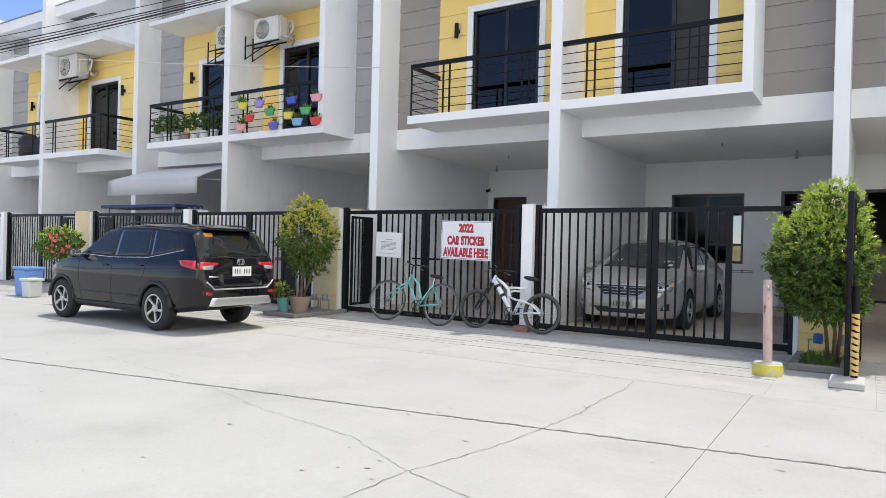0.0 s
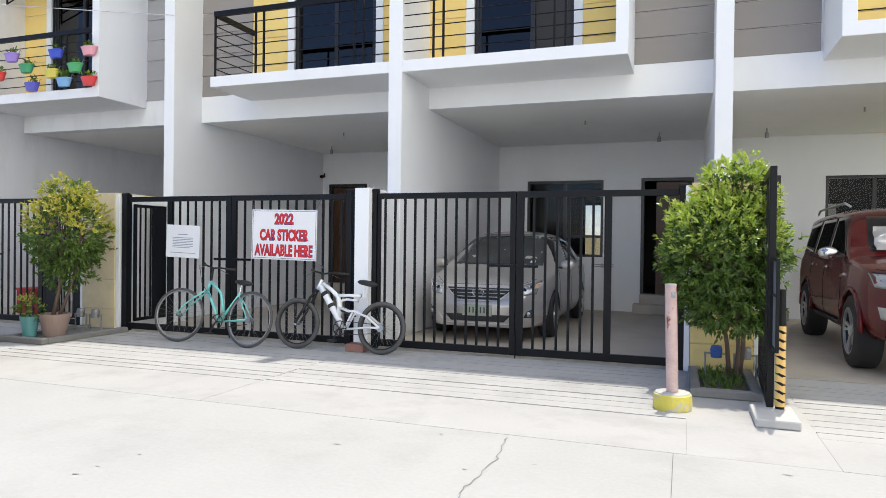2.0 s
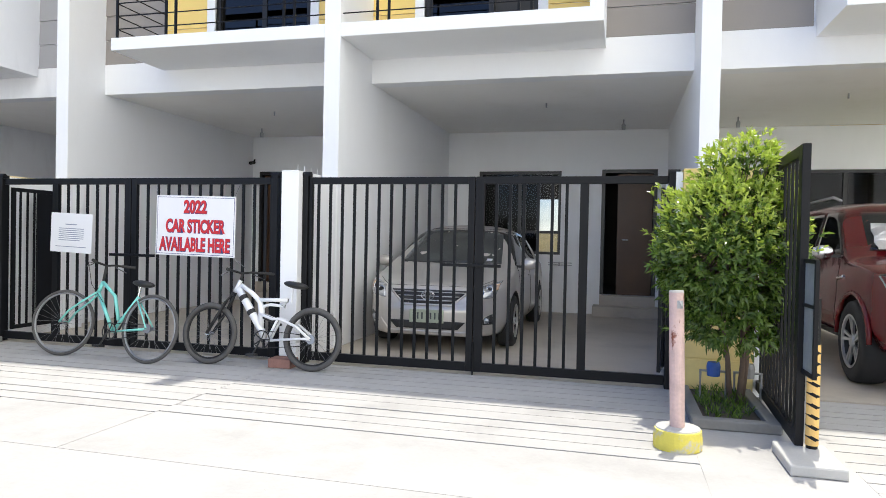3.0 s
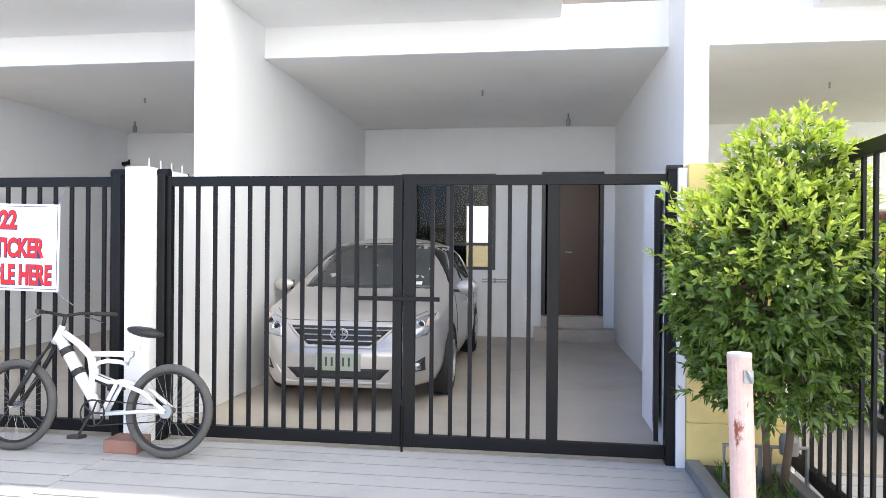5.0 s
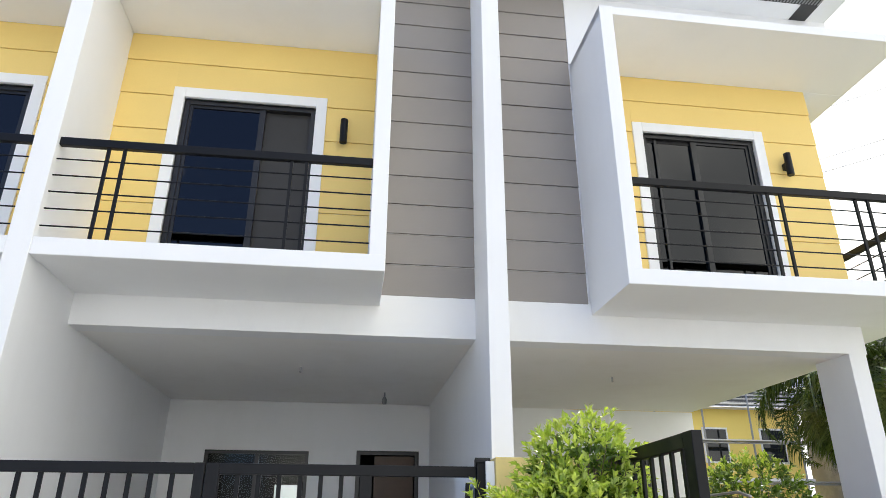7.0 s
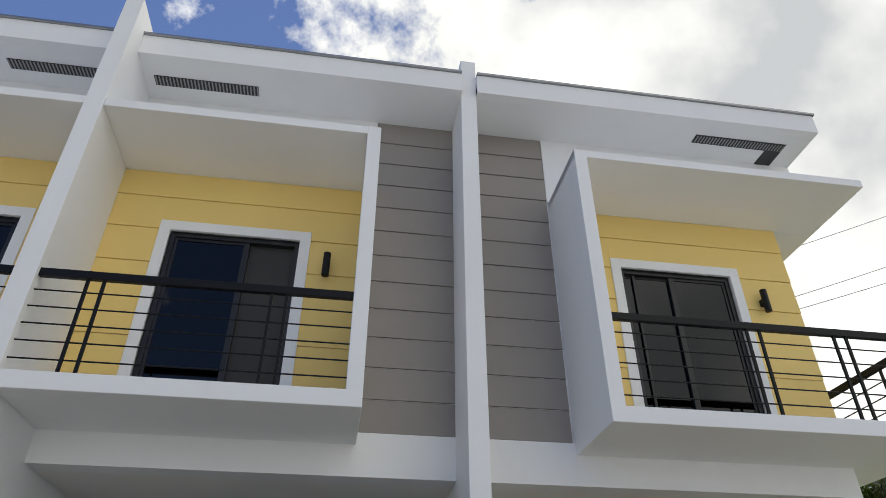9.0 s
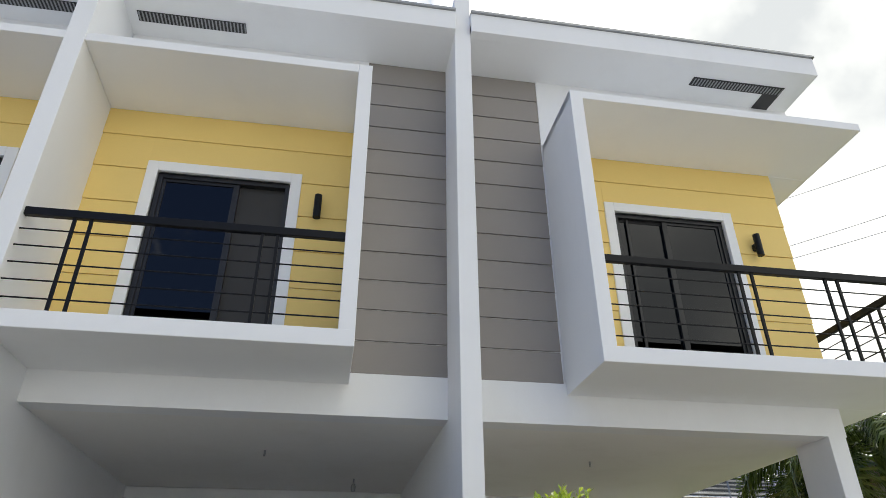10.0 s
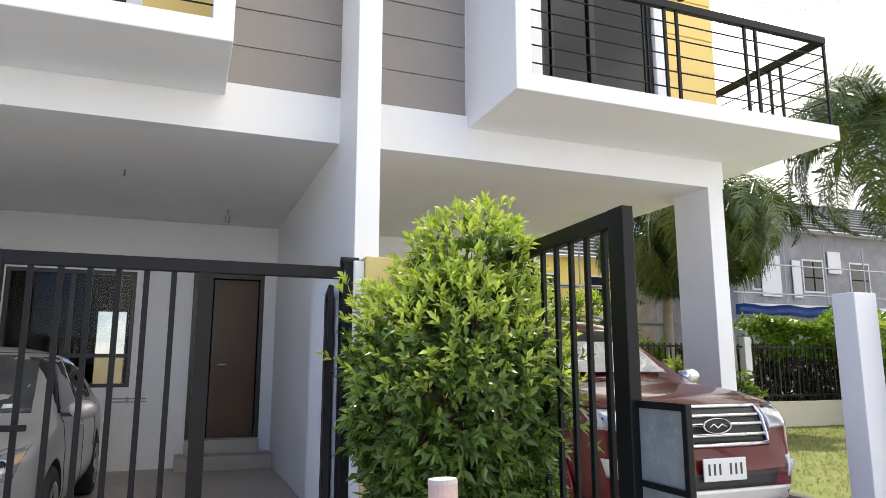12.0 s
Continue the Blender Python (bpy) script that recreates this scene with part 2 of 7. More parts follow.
road = thing("road", "pale worn concrete street in large cast slabs", kind="structure")
joint = lambda x: 4.59 + 0.176 * max(-25, min(6, x))
edges = [-90, -25, -14.2, -1.38, 6.0, 60]
for a, b in zip(edges, edges[1:]):
    g = 0.002
    slab("road_slab", [(a + g, joint(a) + 0.006), (b - g, joint(b) + 0.006), (b - g, 6.38), (a + g, 6.38)], road, M_CONC)
    slab("road_slab", [(a + g, -60), (b - g, -60), (b - g, joint(b) - 0.006), (a + g, joint(a) - 0.006)], road, M_CONC)
part("joint_filler", box(bmesh.new(), -90, 60, -60, 6.38, -0.2, -0.008), M_JOINT, road)

apron = thing("driveway_apron", "ribbed pale concrete driveway apron before the gates", kind="structure")
part("bedding", cuboid(-60, 3.6, 6.38, 9.40, -0.25, -0.014), M_JOINT, apron)
rng = random.Random(4)
for x0, x1 in ((-8.78, -5.023), (-5.017, -1.30), (-0.44, 3.6), (-13.3, -9.64), (-17.2, -13.5), (-26, -17.9)):
    part("apron_strip", cuboid(x0, x1, 6.383, 7.095, -0.2, 0.001), M_APRON, apron)
    y = 7.10
    while y < 9.30:
        w_ = rng.uniform(0.165, 0.215)
        part("rib", cuboid(x0, x1, y, min(9.395, y + w_ - 0.016), -0.2, rng.uniform(-0.002, 0.002)), M_APRON, apron)
        y += w_
for x0, x1 in ((-1.299, -0.441), (-9.639, -8.781), (-17.899, -17.201)):
    part("apron_strip", cuboid(x0, x1, 6.383, 9.395, -0.2, 0.0), M_APRON, apron)


def crack(points, wide, seed):
    """A jagged crack in the concrete, as a thin dark ribbon."""
    rng = random.Random(seed)
    pts = []
    for (xa, ya), (xb, yb) in zip(points, points[1:]):
        n = max(2, int(math.hypot(xb - xa, yb - ya) / 0.045))
        for k in range(n):
            f = k / n
            pts.append((xa + (xb - xa) * f + rng.uniform(-0.013, 0.013), ya + (yb - ya) * f + rng.uniform(-0.013, 0.013)))
    pts.append(points[-1])
    bm = bmesh.new()
    prev = None
    for i, (x, y) in enumerate(pts):
        w_ = wide * rng.uniform(0.25, 1.0)
        ax, ay = pts[max(0, i - 1)]
        bx, by = pts[min(len(pts) - 1, i + 1)]
        d = math.hypot(bx - ax, by - ay) or 1
        nx, ny = -(by - ay) / d * w_, (bx - ax) / d * w_
        row = (bm.verts.new((x + nx, y + ny, 0.0035)), bm.verts.new((x - nx, y - ny, 0.0035)))
        if prev:
            bm.faces.new((prev[0], row[0], row[1], prev[1]))
        prev = row
    part("crack", bm, M_JOINT, road)


pits = bmesh.new()
rng = random.Random(15)
for k in range(420):
    x, y, a, r_ = rng.uniform(-13, 4), rng.uniform(0.6, 6.3), rng.uniform(-0.5, 0.5), 0.004 + 0.014 * rng.random() ** 3
    pits.faces.new([pits.verts.new((x + r_ * rng.uniform(0.7, 2.6) * math.cos(q + a), y + r_ * rng.uniform(0.5, 1.0) * math.sin(q), 0.0035)) for q in [6.283 * i / 7 for i in range(7)]])
tagged(part("surface_pits", pits, M_PIT, road), kind="stuff")
crack([(x, joint(x)) for x in (-24, -16, -9, -4, 0, 5.5)], 0.017, 9)
crack([(-2.72, 2.2), (-2.68, 2.86), (-2.52, 3.5), (-2.45, 4.1), (-2.38, 4.7), (-2.42, 5.3), (-2.38, 5.8), (-2.43, 6.3)], 0.004, 2)
crack([(-2.68, 2.86), (-3.4, 3.2), (-4.4, 3.35), (-5.6, 3.7), (-7.4, 3.9)], 0.0025, 3)
crack([(-2.68, 2.86), (-2.2, 2.72), (-1.9, 2.4)], 0.0035, 6)

# ---- ground, road and driveways ----
bm = bmesh.new()
box(bm, -400, 400, -400, 400, -0.5, -0.02)
single("ground", bm, M_CONC, "pale concrete road and ground, sunlit and dusty", kind="structure")
bm = cuboid(-60, 3.6, 9.40, 26, -0.2, 0.0)
single("carport_floor", bm, M_FLOOR, "smooth brown-grey concrete carport floor", kind="structure")

# ---- the row of townhouses ----
FRONT, FIN_B, FIN_C, BOX, BACK = 11.38, 10.33, 10.70, 10.335, 15.5
CEIL, SLAB0, SLAB1, CLAD0, CAN0, CAN1, SOFF, FASC, TOP = 3.31, 3.62, 3.78, 3.745, 6.81, 6.92, 8.01, 8.32, 8.62
PITCH = 4.17


def townhouse(xb, side, label, boards=M_TAUPE, open_end=False, corner=False, detail=True, ajar=False):
    """One house of the row. u runs from the balcony-side wall (0) to the board-side wall (PITCH)."""
    f = lambda u: xb + side * u
    h = thing("townhouse", label, "house", "row of townhouses")
    ulow = -0.14 if corner else 0.1
    uend = -0.72 if corner else 0.1
    B = lambda bm, u0, u1, y0, y1, z0, z1, bv=0.0: box(bm, f(u0), f(u1), y0, y1, z0, z1, bv)
    N = bmesh.new
    W_ = M_WHITE if boards is M_TAUPE else M_WHITEOLD
    # shell
    part("beam", B(N(), ulow, 4.07, FRONT - 0.006, FRONT + 0.24, CEIL, CLAD0), W_, h)
    part("carport_ceiling", B(N(), ulow, 4.07, FRONT + 0.24, BACK, CEIL + 0.006, CEIL + 0.15), M_CEIL, h)
    wu0, wu1, wz0, wz1, du0, du1, dz0 = 0.70, 2.23, 1.055, 2.585, 2.97, 3.885, 0.36
    holes = [(wu0, wu1, wz0, wz1), (du0, du1, dz0 - 0.004, wz1)]
    part("carport_back_wall", pierced(f, ulow, 4.07, BACK, BACK + 0.15, 0, CEIL, holes), W_, h)
    # room behind the window, coloured as shade; side linings added over the white party walls
    part("room_rear_wall", pierced(f, ulow, 4.07, BACK + 3.2, BACK + 3.3, 0, CEIL, [(1.44, 1.90, 0.96, 2.27)]), M_SHADEIN, h)
    part("room_floor", B(N(), ulow, 4.07, BACK + 0.15, BACK + 3.2, dz0 - 0.1, dz0 - 0.004), M_SHADEIN, h)
    part("room_side_wall", B(N(), 0.10, 0.13, BACK + 0.15, BACK + 3.2, dz0, CEIL - 0.05), M_SHADEIN, h)
    part("room_side_wall", B(N(), 4.04, 4.07, BACK + 0.15, BACK + 3.2, dz0, CEIL - 0.05), M_SHADEIN, h)
    part("room_ceiling", B(N(), 0.10, 4.07, BACK + 0.15, BACK + 3.2, CEIL - 0.05, CEIL), M_SHADEIN, h)
    win = part("carport_window", window_frame(f, wu0, wu1, BACK + 0.02, wz0, wz1, mid=True), M_FRAME, h, "black aluminium sliding window")
    part("transom", B(N(), (wu0 + wu1) / 2 + 0.03, wu1 - 0.05, BACK + 0.035, BACK + 0.10, 1.44, 1.49), M_FRAME, win)
    part("pane", B(N(), wu0 + 0.05, wu1 - 0.05, BACK + 0.055, BACK + 0.063, wz0 + 0.05, wz1 - 0.05), M_GLASSC, win)
    door = None if corner else part("front_door", B(N(), du0 + 0.26 if side > 0 else du0 + 0.05, du1 - 0.05, BACK + 0.08, BACK + 0.125, dz0, wz1 - 0.05, 0.004), M_DOOR, h, "brown varnished wooden front door")
    if corner:
        for k in range(7):
            part("stair_step", B(N(), du0 + 0.05, du1 - 0.02, BACK + 0.9 + 0.26 * k, BACK + 1.16 + 0.26 * k, dz0, dz0 + 0.175 * (k + 1), 0.006), M_FLOOR, h)
    bm = N()
    tube(bm, [(f(du0 + 0.36), BACK + 0.08, 1.35), (f(du0 + 0.36), BACK + 0.03, 1.35), (f(du0 + 0.46), BACK + 0.03, 1.35)], 0.011)
    if door:
        part("door_handle", bm, M_METAL, door)
    bm = N()
    B(bm, du0 - 0.02, du0 + 0.04, BACK - 0.01, BACK + 0.12, dz0, wz1 + 0.02)
    B(bm, du1 - 0.04, du1 + 0.02, BACK - 0.01, BACK + 0.12, dz0, wz1 + 0.02)
    B(bm, du0 + 0.04, du1 - 0.04, BACK - 0.01, BACK + 0.12, wz1 - 0.04, wz1 + 0.02)
    part("door_frame", bm, M_FRAME, h)
    part("step", B(N(), 2.84, 4.06, BACK - 0.42, BACK - 0.002, 0, 0.178, 0.008), M_FLOOR, h)
    part("step", B(N(), 2.95, 3.9, BACK - 0.14, BACK - 0.002, 0.178, 0.355, 0.008), M_FLOOR, h)
    bm = N()
    rod(bm, (f(3.3), BACK - 1.0, CEIL - 0.09), (f(3.3), BACK - 1.0, CEIL + 0.02), 0.012)
    lathe(bm, [(0.0, -0.10), (0.03, -0.10), (0.034, -0.03), (0.02, 0.0)], Matrix.Translation((f(3.3), BACK - 1.0, CEIL - 0.06)), 12)
    part("bulb_holder", bm, M_METAL, h)
    bm = N()
    rod(bm, (f(2.2), FRONT + 1.6, CEIL - 0.06), (f(2.2), FRONT + 1.6, CEIL + 0.02), 0.012)
    part("ceiling_hook", bm, M_METAL, h)
    # upper front: wall core with the balcony door left open
    o0, o1, oz1 = (0.795, 2.25, 5.98) if not corner else (0.708, 2.165, 6.0)
    lu = 2.585 if not corner else 0.365
    core = pierced(f, ulow, 4.07, FRONT + 0.02, FRONT + 0.22, CLAD0, SOFF + 0.1, [(o0, o1, CLAD0, oz1)])
    part("upper_wall", core, W_, h)
    part("parapet_wall", B(N(), uend if corner else 0.1, 3.046 if not corner else 3.026, FRONT - 0.002, FRONT + 0.02, CAN1, SOFF), W_, h)
    # upper room's rear wall, its indoor shade painted as near-black
    part("room_rear_wall", B(N(), ulow, 4.07, FRONT + 3.0, FRONT + 3.1, CLAD0, SOFF), M_SHADEIN, h)
    # taupe boards, each lapped over the next
    n_b = 12
    step = (SOFF - CLAD0) / n_b
    for k in range(n_b):
        bm = board(f, 3.05 if not corner else 3.03, 4.07, FRONT, CLAD0 + k * step + 0.004, CLAD0 + (k + 1) * step)
        part("cladding_board", bm, boards, h)
    # yellow boards round the balcony door
    t = 0.122
    zz = [SLAB1 - 0.03] + [4.195 + 0.449 * k for k in range(6)] + [CAN0]
    for z0, z1 in zip(zz, zz[1:]):
        ue = 2.95 if not open_end else 3.05
        runs = [(ulow, ue)]
        if z0 < oz1 + t:
            runs = [(ulow, o0 - t), (o1 + t, ue)]
            if z1 > oz1 + t + 0.02:
                part("siding_board", board(f, o0 - t, o1 + t, FRONT, oz1 + t, z1), M_YELLOW, h)
        for u0, u1 in runs:
            part("siding_board", board(f, u0, u1, FRONT, z0 + 0.003, z1), M_YELLOW, h)
    # balcony
    uo = 3.07 if not corner else 3.005
    bal = part("balcony_slab", B(N(), uend, uo, BOX, FRONT - 0.007, SLAB0, SLAB1, 0.008), W_, h)
    if corner:
        part("balcony_slab", B(N(), uend, ulow - 0.007, FRONT - 0.007, FRONT + 3.0, SLAB0, SLAB1, 0.008), W_, h)
        part("canopy", B(N(), uend, ulow - 0.007, FRONT + 0.02, FRONT + 3.0, CAN0, CAN1, 0.008), W_, h)
        part("side_wall", B(N(), -0.14, -0.02, FRONT + 0.22, 22, CLAD0, SOFF + 0.1), M_YELLOW, h)
    part("canopy", B(N(), uend, uo - (0 if open_end or corner else 0.15), BOX + 0.002, FRONT + 0.02, CAN0, CAN1, 0.008), W_, h)
    if not open_end:
        part("balcony_side_wall", B(N(), uo - 0.15, uo, BOX + 0.001, FRONT + 0.02, SLAB1 - 0.01, CAN1 + 0.003, 0.006), W_, h)
    # eave
    part("eave", B(N(), uend if corner else 0.1, 4.07, 10.645, FRONT + 0.02, SOFF, SOFF + 0.12), W_, h)
    part("fascia", B(N(), uend if corner else 0.1, 4.07, 10.63, 10.76, SOFF - 0.004, FASC, 0.006), W_, h)
    part("flashing", B(N(), (uend - 0.02) if corner else 0.1, 4.07, 10.60, 10.80, FASC, FASC + 0.03), M_METAL, h)
    part("roof", roof_sheet(f, uend if corner else 0.1, 4.07), M_METAL, h)
    vent = part("vent", B(N(), 0.22, 1.50, 10.975, 11.14, SOFF - 0.006, SOFF - 0.002), M_VENT, h) if not corner else part("vent", B(B(N(), -0.42, 0.93, 10.925, 11.085, SOFF - 0.006, SOFF - 0.002), -0.42, -0.18, 11.085, 11.375, SOFF - 0.006, SOFF - 0.002), M_VENT, h)
    me = finish("slat", cuboid(-0.008, 0.008, -0.075, 0.075, -0.008, 0.0), M_METAL)
    for k in range(30 if detail else 0):
        u = (0.24 + 0.043 * k) if not corner else (-0.40 + 0.0445 * k)
        mesh_part("slat", me, vent, Matrix.Translation((f(u), 11.058 if not corner else 11.005, SOFF - 0.006)) @ Matrix.Diagonal((1, 1 if not corner else 0.8, 1, 1)))
    # balcony door
    trim = N()
    B(trim, o0 - t, o0, FRONT - 0.02, FRONT + 0.2, SLAB1, oz1 + t, 0.004)
    B(trim, o1, o1 + t, FRONT - 0.02, FRONT + 0.2, SLAB1, oz1 + t, 0.004)
    B(trim, o0, o1, FRONT - 0.02, FRONT + 0.2, oz1, oz1 + t, 0.004)
    part("door_trim", trim, W_, h)
    bd = part("balcony_door", window_frame(f, o0, o1, FRONT + 0.04, SLAB1, oz1, mid=True, bar=0.055, at=0.59 if ajar else 0.465 if corner else 0.5), M_FRAME, h, "black aluminium sliding glass door")
    part("pane", B(N(), o0 + 0.05, o0 + (o1 - o0) * (0.59 if ajar else 0.5) + 0.02, FRONT + 0.075, FRONT + 0.081, SLAB1 + 0.05, oz1 - 0.05), M_GLASS, bd)
    if ajar:
        part("insect_screen", B(N(), o0 + (o1 - o0) * 0.59 + 0.03, o1 - 0.05, FRONT + 0.115, FRONT + 0.119, SLAB1 + 0.05, oz1 - 0.05), M_MESH, bd)
    if not ajar:
        part("pane", B(N(), (o0 + o1) / 2 - 0.02, o1 - 0.05, FRONT + 0.10, FRONT + 0.106, SLAB1 + 0.05, oz1 - 0.05), M_GLASS, bd)
    um = o0 + (o1 - o0) * (0.59 if ajar else 0.535 if corner else 0.5)
    part("sash", window_frame(f, o0 + 0.056, um + 0.02, FRONT + 0.062, SLAB1 + 0.056, oz1 - 0.056, bar=0.034), M_FRAME, bd)
    if corner:
        part("sash", window_frame(f, um - 0.02, o1 - 0.056, FRONT + 0.092, SLAB1 + 0.056, oz1 - 0.056, bar=0.034), M_FRAME, bd)
        part("lock_stile", B(N(), o1 - 0.20, o1 - 0.17, FRONT + 0.07, FRONT + 0.09, SLAB1 + 0.06, oz1 - 0.06), M_FRAME, bd)
    lamp = part("wall_lamp", rod(N(), (f(lu), FRONT - 0.09, 5.485), (f(lu), FRONT - 0.09, 5.78), 0.042, sides=16), M_BLACK, h, "black cylinder up-down wall lamp")
    part("lamp_bracket", B(N(), lu - 0.03, lu + 0.03, FRONT - 0.06, FRONT + 0.012, 5.59, 5.67), M_BLACK, lamp)
    # railing
    rail(h, f, uend + 0.02 if corner else 0.1, uo - (0.15 if not open_end else 0.03), open_end, corner)
    return h


def pierced(f, u0, u1, y0, y1, z0, z1, holes):
    """One wall, welded into a single mesh, with rectangular openings through it."""
    bm = bmesh.new()
    us = sorted({u0, u1, *[h[0] for h in holes], *[h[1] for h in holes]})
    zs = sorted({z0, z1, *[h[2] for h in holes], *[h[3] for h in holes]})
    solid = lambda i, j: 0 <= i < len(us) - 1 and 0 <= j < len(zs) - 1 and not any(h[0] <= us[i] < h[1] and h[2] <= zs[j] < h[3] for h in holes)
    verts = {}
    def v(i, j, k):
        if (i, j, k) not in verts:
            verts[i, j, k] = bm.verts.new((f(us[i]), (y0, y1)[k], zs[j]))
        return verts[i, j, k]
    for i in range(len(us) - 1):
        for j in range(len(zs) - 1):
            if not solid(i, j):
                continue
            for k in (0, 1):
                bm.faces.new((v(i, j, k), v(i + 1, j, k), v(i + 1, j + 1, k), v(i, j + 1, k)))
            for di, dj, a, b in ((-1, 0, (0, 0), (0, 1)), (1, 0, (1, 0), (1, 1)), (0, -1, (0, 0), (1, 0)), (0, 1, (0, 1), (1, 1))):
                if not solid(i + di, j + dj):
                    p, q = (i + a[0], j + a[1]), (i + b[0], j + b[1])
                    bm.faces.new((v(*p, 0), v(*q, 0), v(*q, 1), v(*p, 1)))
    return bm


def board(f, u0, u1, y, z0, z1):
    """A lapped board: its lower edge stands 12 mm proud of its upper edge."""
    bm = bmesh.new()
    a, b = sorted((f(u0), f(u1)))
    v = [bm.verts.new(p) for x in (a, b) for p in ((x, y + 0.019, z0), (x, y - 0.004, z0), (x, y + 0.008, z1 - 0.004), (x, y + 0.019, z1 - 0.004))]
    for q in ((0, 1, 2, 3), (7, 6, 5, 4), (0, 4, 5, 1), (1, 5, 6, 2), (2, 6, 7, 3), (3, 7, 4, 0)):
        bm.faces.new([v[i] for i in q])
    return bm


def window_frame(f, u0, u1, y, z0, z1, mid=False, bar=0.05, at=0.5):
    bm = bmesh.new()
    a, b = sorted((f(u0), f(u1)))
    box(bm, a, a + bar, y, y + 0.1, z0, z1)
    box(bm, b - bar, b, y, y + 0.1, z0, z1)
    box(bm, a + bar, b - bar, y, y + 0.1, z0, z0 + bar)
    box(bm, a + bar, b - bar, y, y + 0.1, z1 - bar, z1)
    if mid:
        c = a + (b - a) * at
        box(bm, c - bar * 0.6, c + bar * 0.6, y + 0.02, y + 0.09, z0 + bar, z1 - bar)
    return bm


def roof_sheet(f, u0, u1):
    bm = bmesh.new()
    a, b = sorted((f(u0), f(u1)))
    v = [bm.verts.new(p) for p in ((a, 10.8, FASC), (b, 10.8, FASC), (b, 22, FASC + 0.9), (a, 22, FASC + 0.9), (a, 10.8, FASC - 0.05), (b, 10.8, FASC - 0.05), (b, 22, FASC + 0.85), (a, 22, FASC + 0.85))]
    for q in ((0, 1, 2, 3), (7, 6, 5, 4), (0, 4, 5, 1), (1, 5, 6, 2), (2, 6, 7, 3), (3, 7, 4, 0)):
        bm.faces.new([v[i] for i in q])
    return bm


def rail(h, f, u0, u1, open_end, corner):
    y = 10.40
    r = part("railing", box(bmesh.new(), f(u0), f(u1), y - 0.028, y + 0.028, 4.70, 4.78, 0.006), M_BLACK, h, "black tubular steel railing")
    for k in range(5):
        part("bar", rod(bmesh.new(), (f(u0), y, 3.908 + 0.1645 * k), (f(u1), y, 3.908 + 0.1645 * k), 0.008, sides=6), M_BLACK, r)
    posts = [0.525, 0.665, 2.16, 2.30] if not corner else [1.385, 1.242, 0.40, 0.258, -0.69]
    posts += [u1 - 0.012] if open_end else []
    for u in posts:
        part("post", box(bmesh.new(), f(u) - 0.014, f(u) + 0.014, y - 0.012, y + 0.012, SLAB1, 4.70), M_BLACK, r)
    if open_end or corner:
        ue, y1 = (u1 - 0.012, FRONT) if open_end else (u0 + 0.02, FRONT + 3.0)
        part("return_rail", box(bmesh.new(), f(ue) - 0.028, f(ue) + 0.028, y + 0.03, y1, 4.70, 4.78, 0.006), M_BLACK, r)
        for k in range(5):
            part("bar", rod(bmesh.new(), (f(ue), y, 3.908 + 0.1645 * k), (f(ue), y1, 3.908 + 0.1645 * k), 0.008, sides=6), M_BLACK, r)
        if corner:
            for yy in (10.95, 11.1):
                part("post", box(bmesh.new(), f(ue) - 0.012, f(ue) + 0.012, yy - 0.014, yy + 0.014, SLAB1, 4.70), M_BLACK, r)


XB = [-5.07, -13.41, -21.75]
townhouse(XB[0], 1, "white and yellow townhouse with taupe boards and balcony", ajar=True)
townhouse(XB[0], -1, "white and yellow townhouse with open-ended black-railed balcony", open_end=True)
townhouse(3.27, -1, "end townhouse of the row with wrap-around corner balcony", corner=True)
townhouse(XB[1], 1, "weathered townhouse with flower pots on its balcony", M_GREYBOARD)
townhouse(XB[1], -1, "townhouse with planted balcony and white awning below", M_GREYBOARD, open_end=True, detail=False)
townhouse(XB[2], 1, "townhouse with air conditioner on its balcony wall", M_GREYBOARD, open_end=True, detail=False)
townhouse(XB[2], -1, "townhouse with stored goods on its railed balcony", M_GREYBOARD, open_end=True, detail=False)
for k, x in enumerate(XB):
    single("wall_party_%d" % (k + 1), cuboid(x - 0.1, x + 0.1, FIN_B, 22, 0, TOP, 0.006), M_WHITE if x > -10 else M_WHITEOLD, "white plastered party wall", kind="structure")
for k, x in enumerate((-0.90, -9.24, -17.58, -25.92)):
    single("wall_party_%d" % (k + 4), cuboid(x - 0.1, x + 0.1, FIN_C, 22, 0, TOP + 0.03, 0.006), M_WHITE if x > -10 else M_WHITEOLD, "white plastered party wall", kind="structure")
single("wall_rear", pierced(lambda u: u, -26, 3.4, 22, 22.2, 0, 9.4, [(-4.6, -2.6, 0.4, 2.9)]), M_WHITE, "plain rear wall of the row", kind="structure")
single("wall_boundary", cuboid(-7, 0, 25.0, 25.2, 0, 1.55), M_BEIGE, "low beige boundary wall behind the houses", kind="structure")
single("corner_column", cuboid(3.185, 3.395, FRONT - 0.005, FRONT + 0.565, 0, SLAB0 - 0.003, 0.006), M_WHITE, "white plastered corner column of the carport", kind="structure")

# ---- gates, columns, planters ----
M_RED = surface("red_sign_paint", (0.62, 0.02, 0.025), 0.5, vary=0.05)
M_SIGN = surface("white_sign_sheet", (0.82, 0.82, 0.83), 0.4, vary=0.02)
M_PAPER = surface("white_paper", (0.80, 0.81, 0.83), 0.6, vary=0.03)
M_INK = surface("blue_grey_print", (0.25, 0.28, 0.36), 0.6, vary=0.05)
M_NAVY = surface("dark_blue_outline", (0.03, 0.04, 0.16), 0.5)
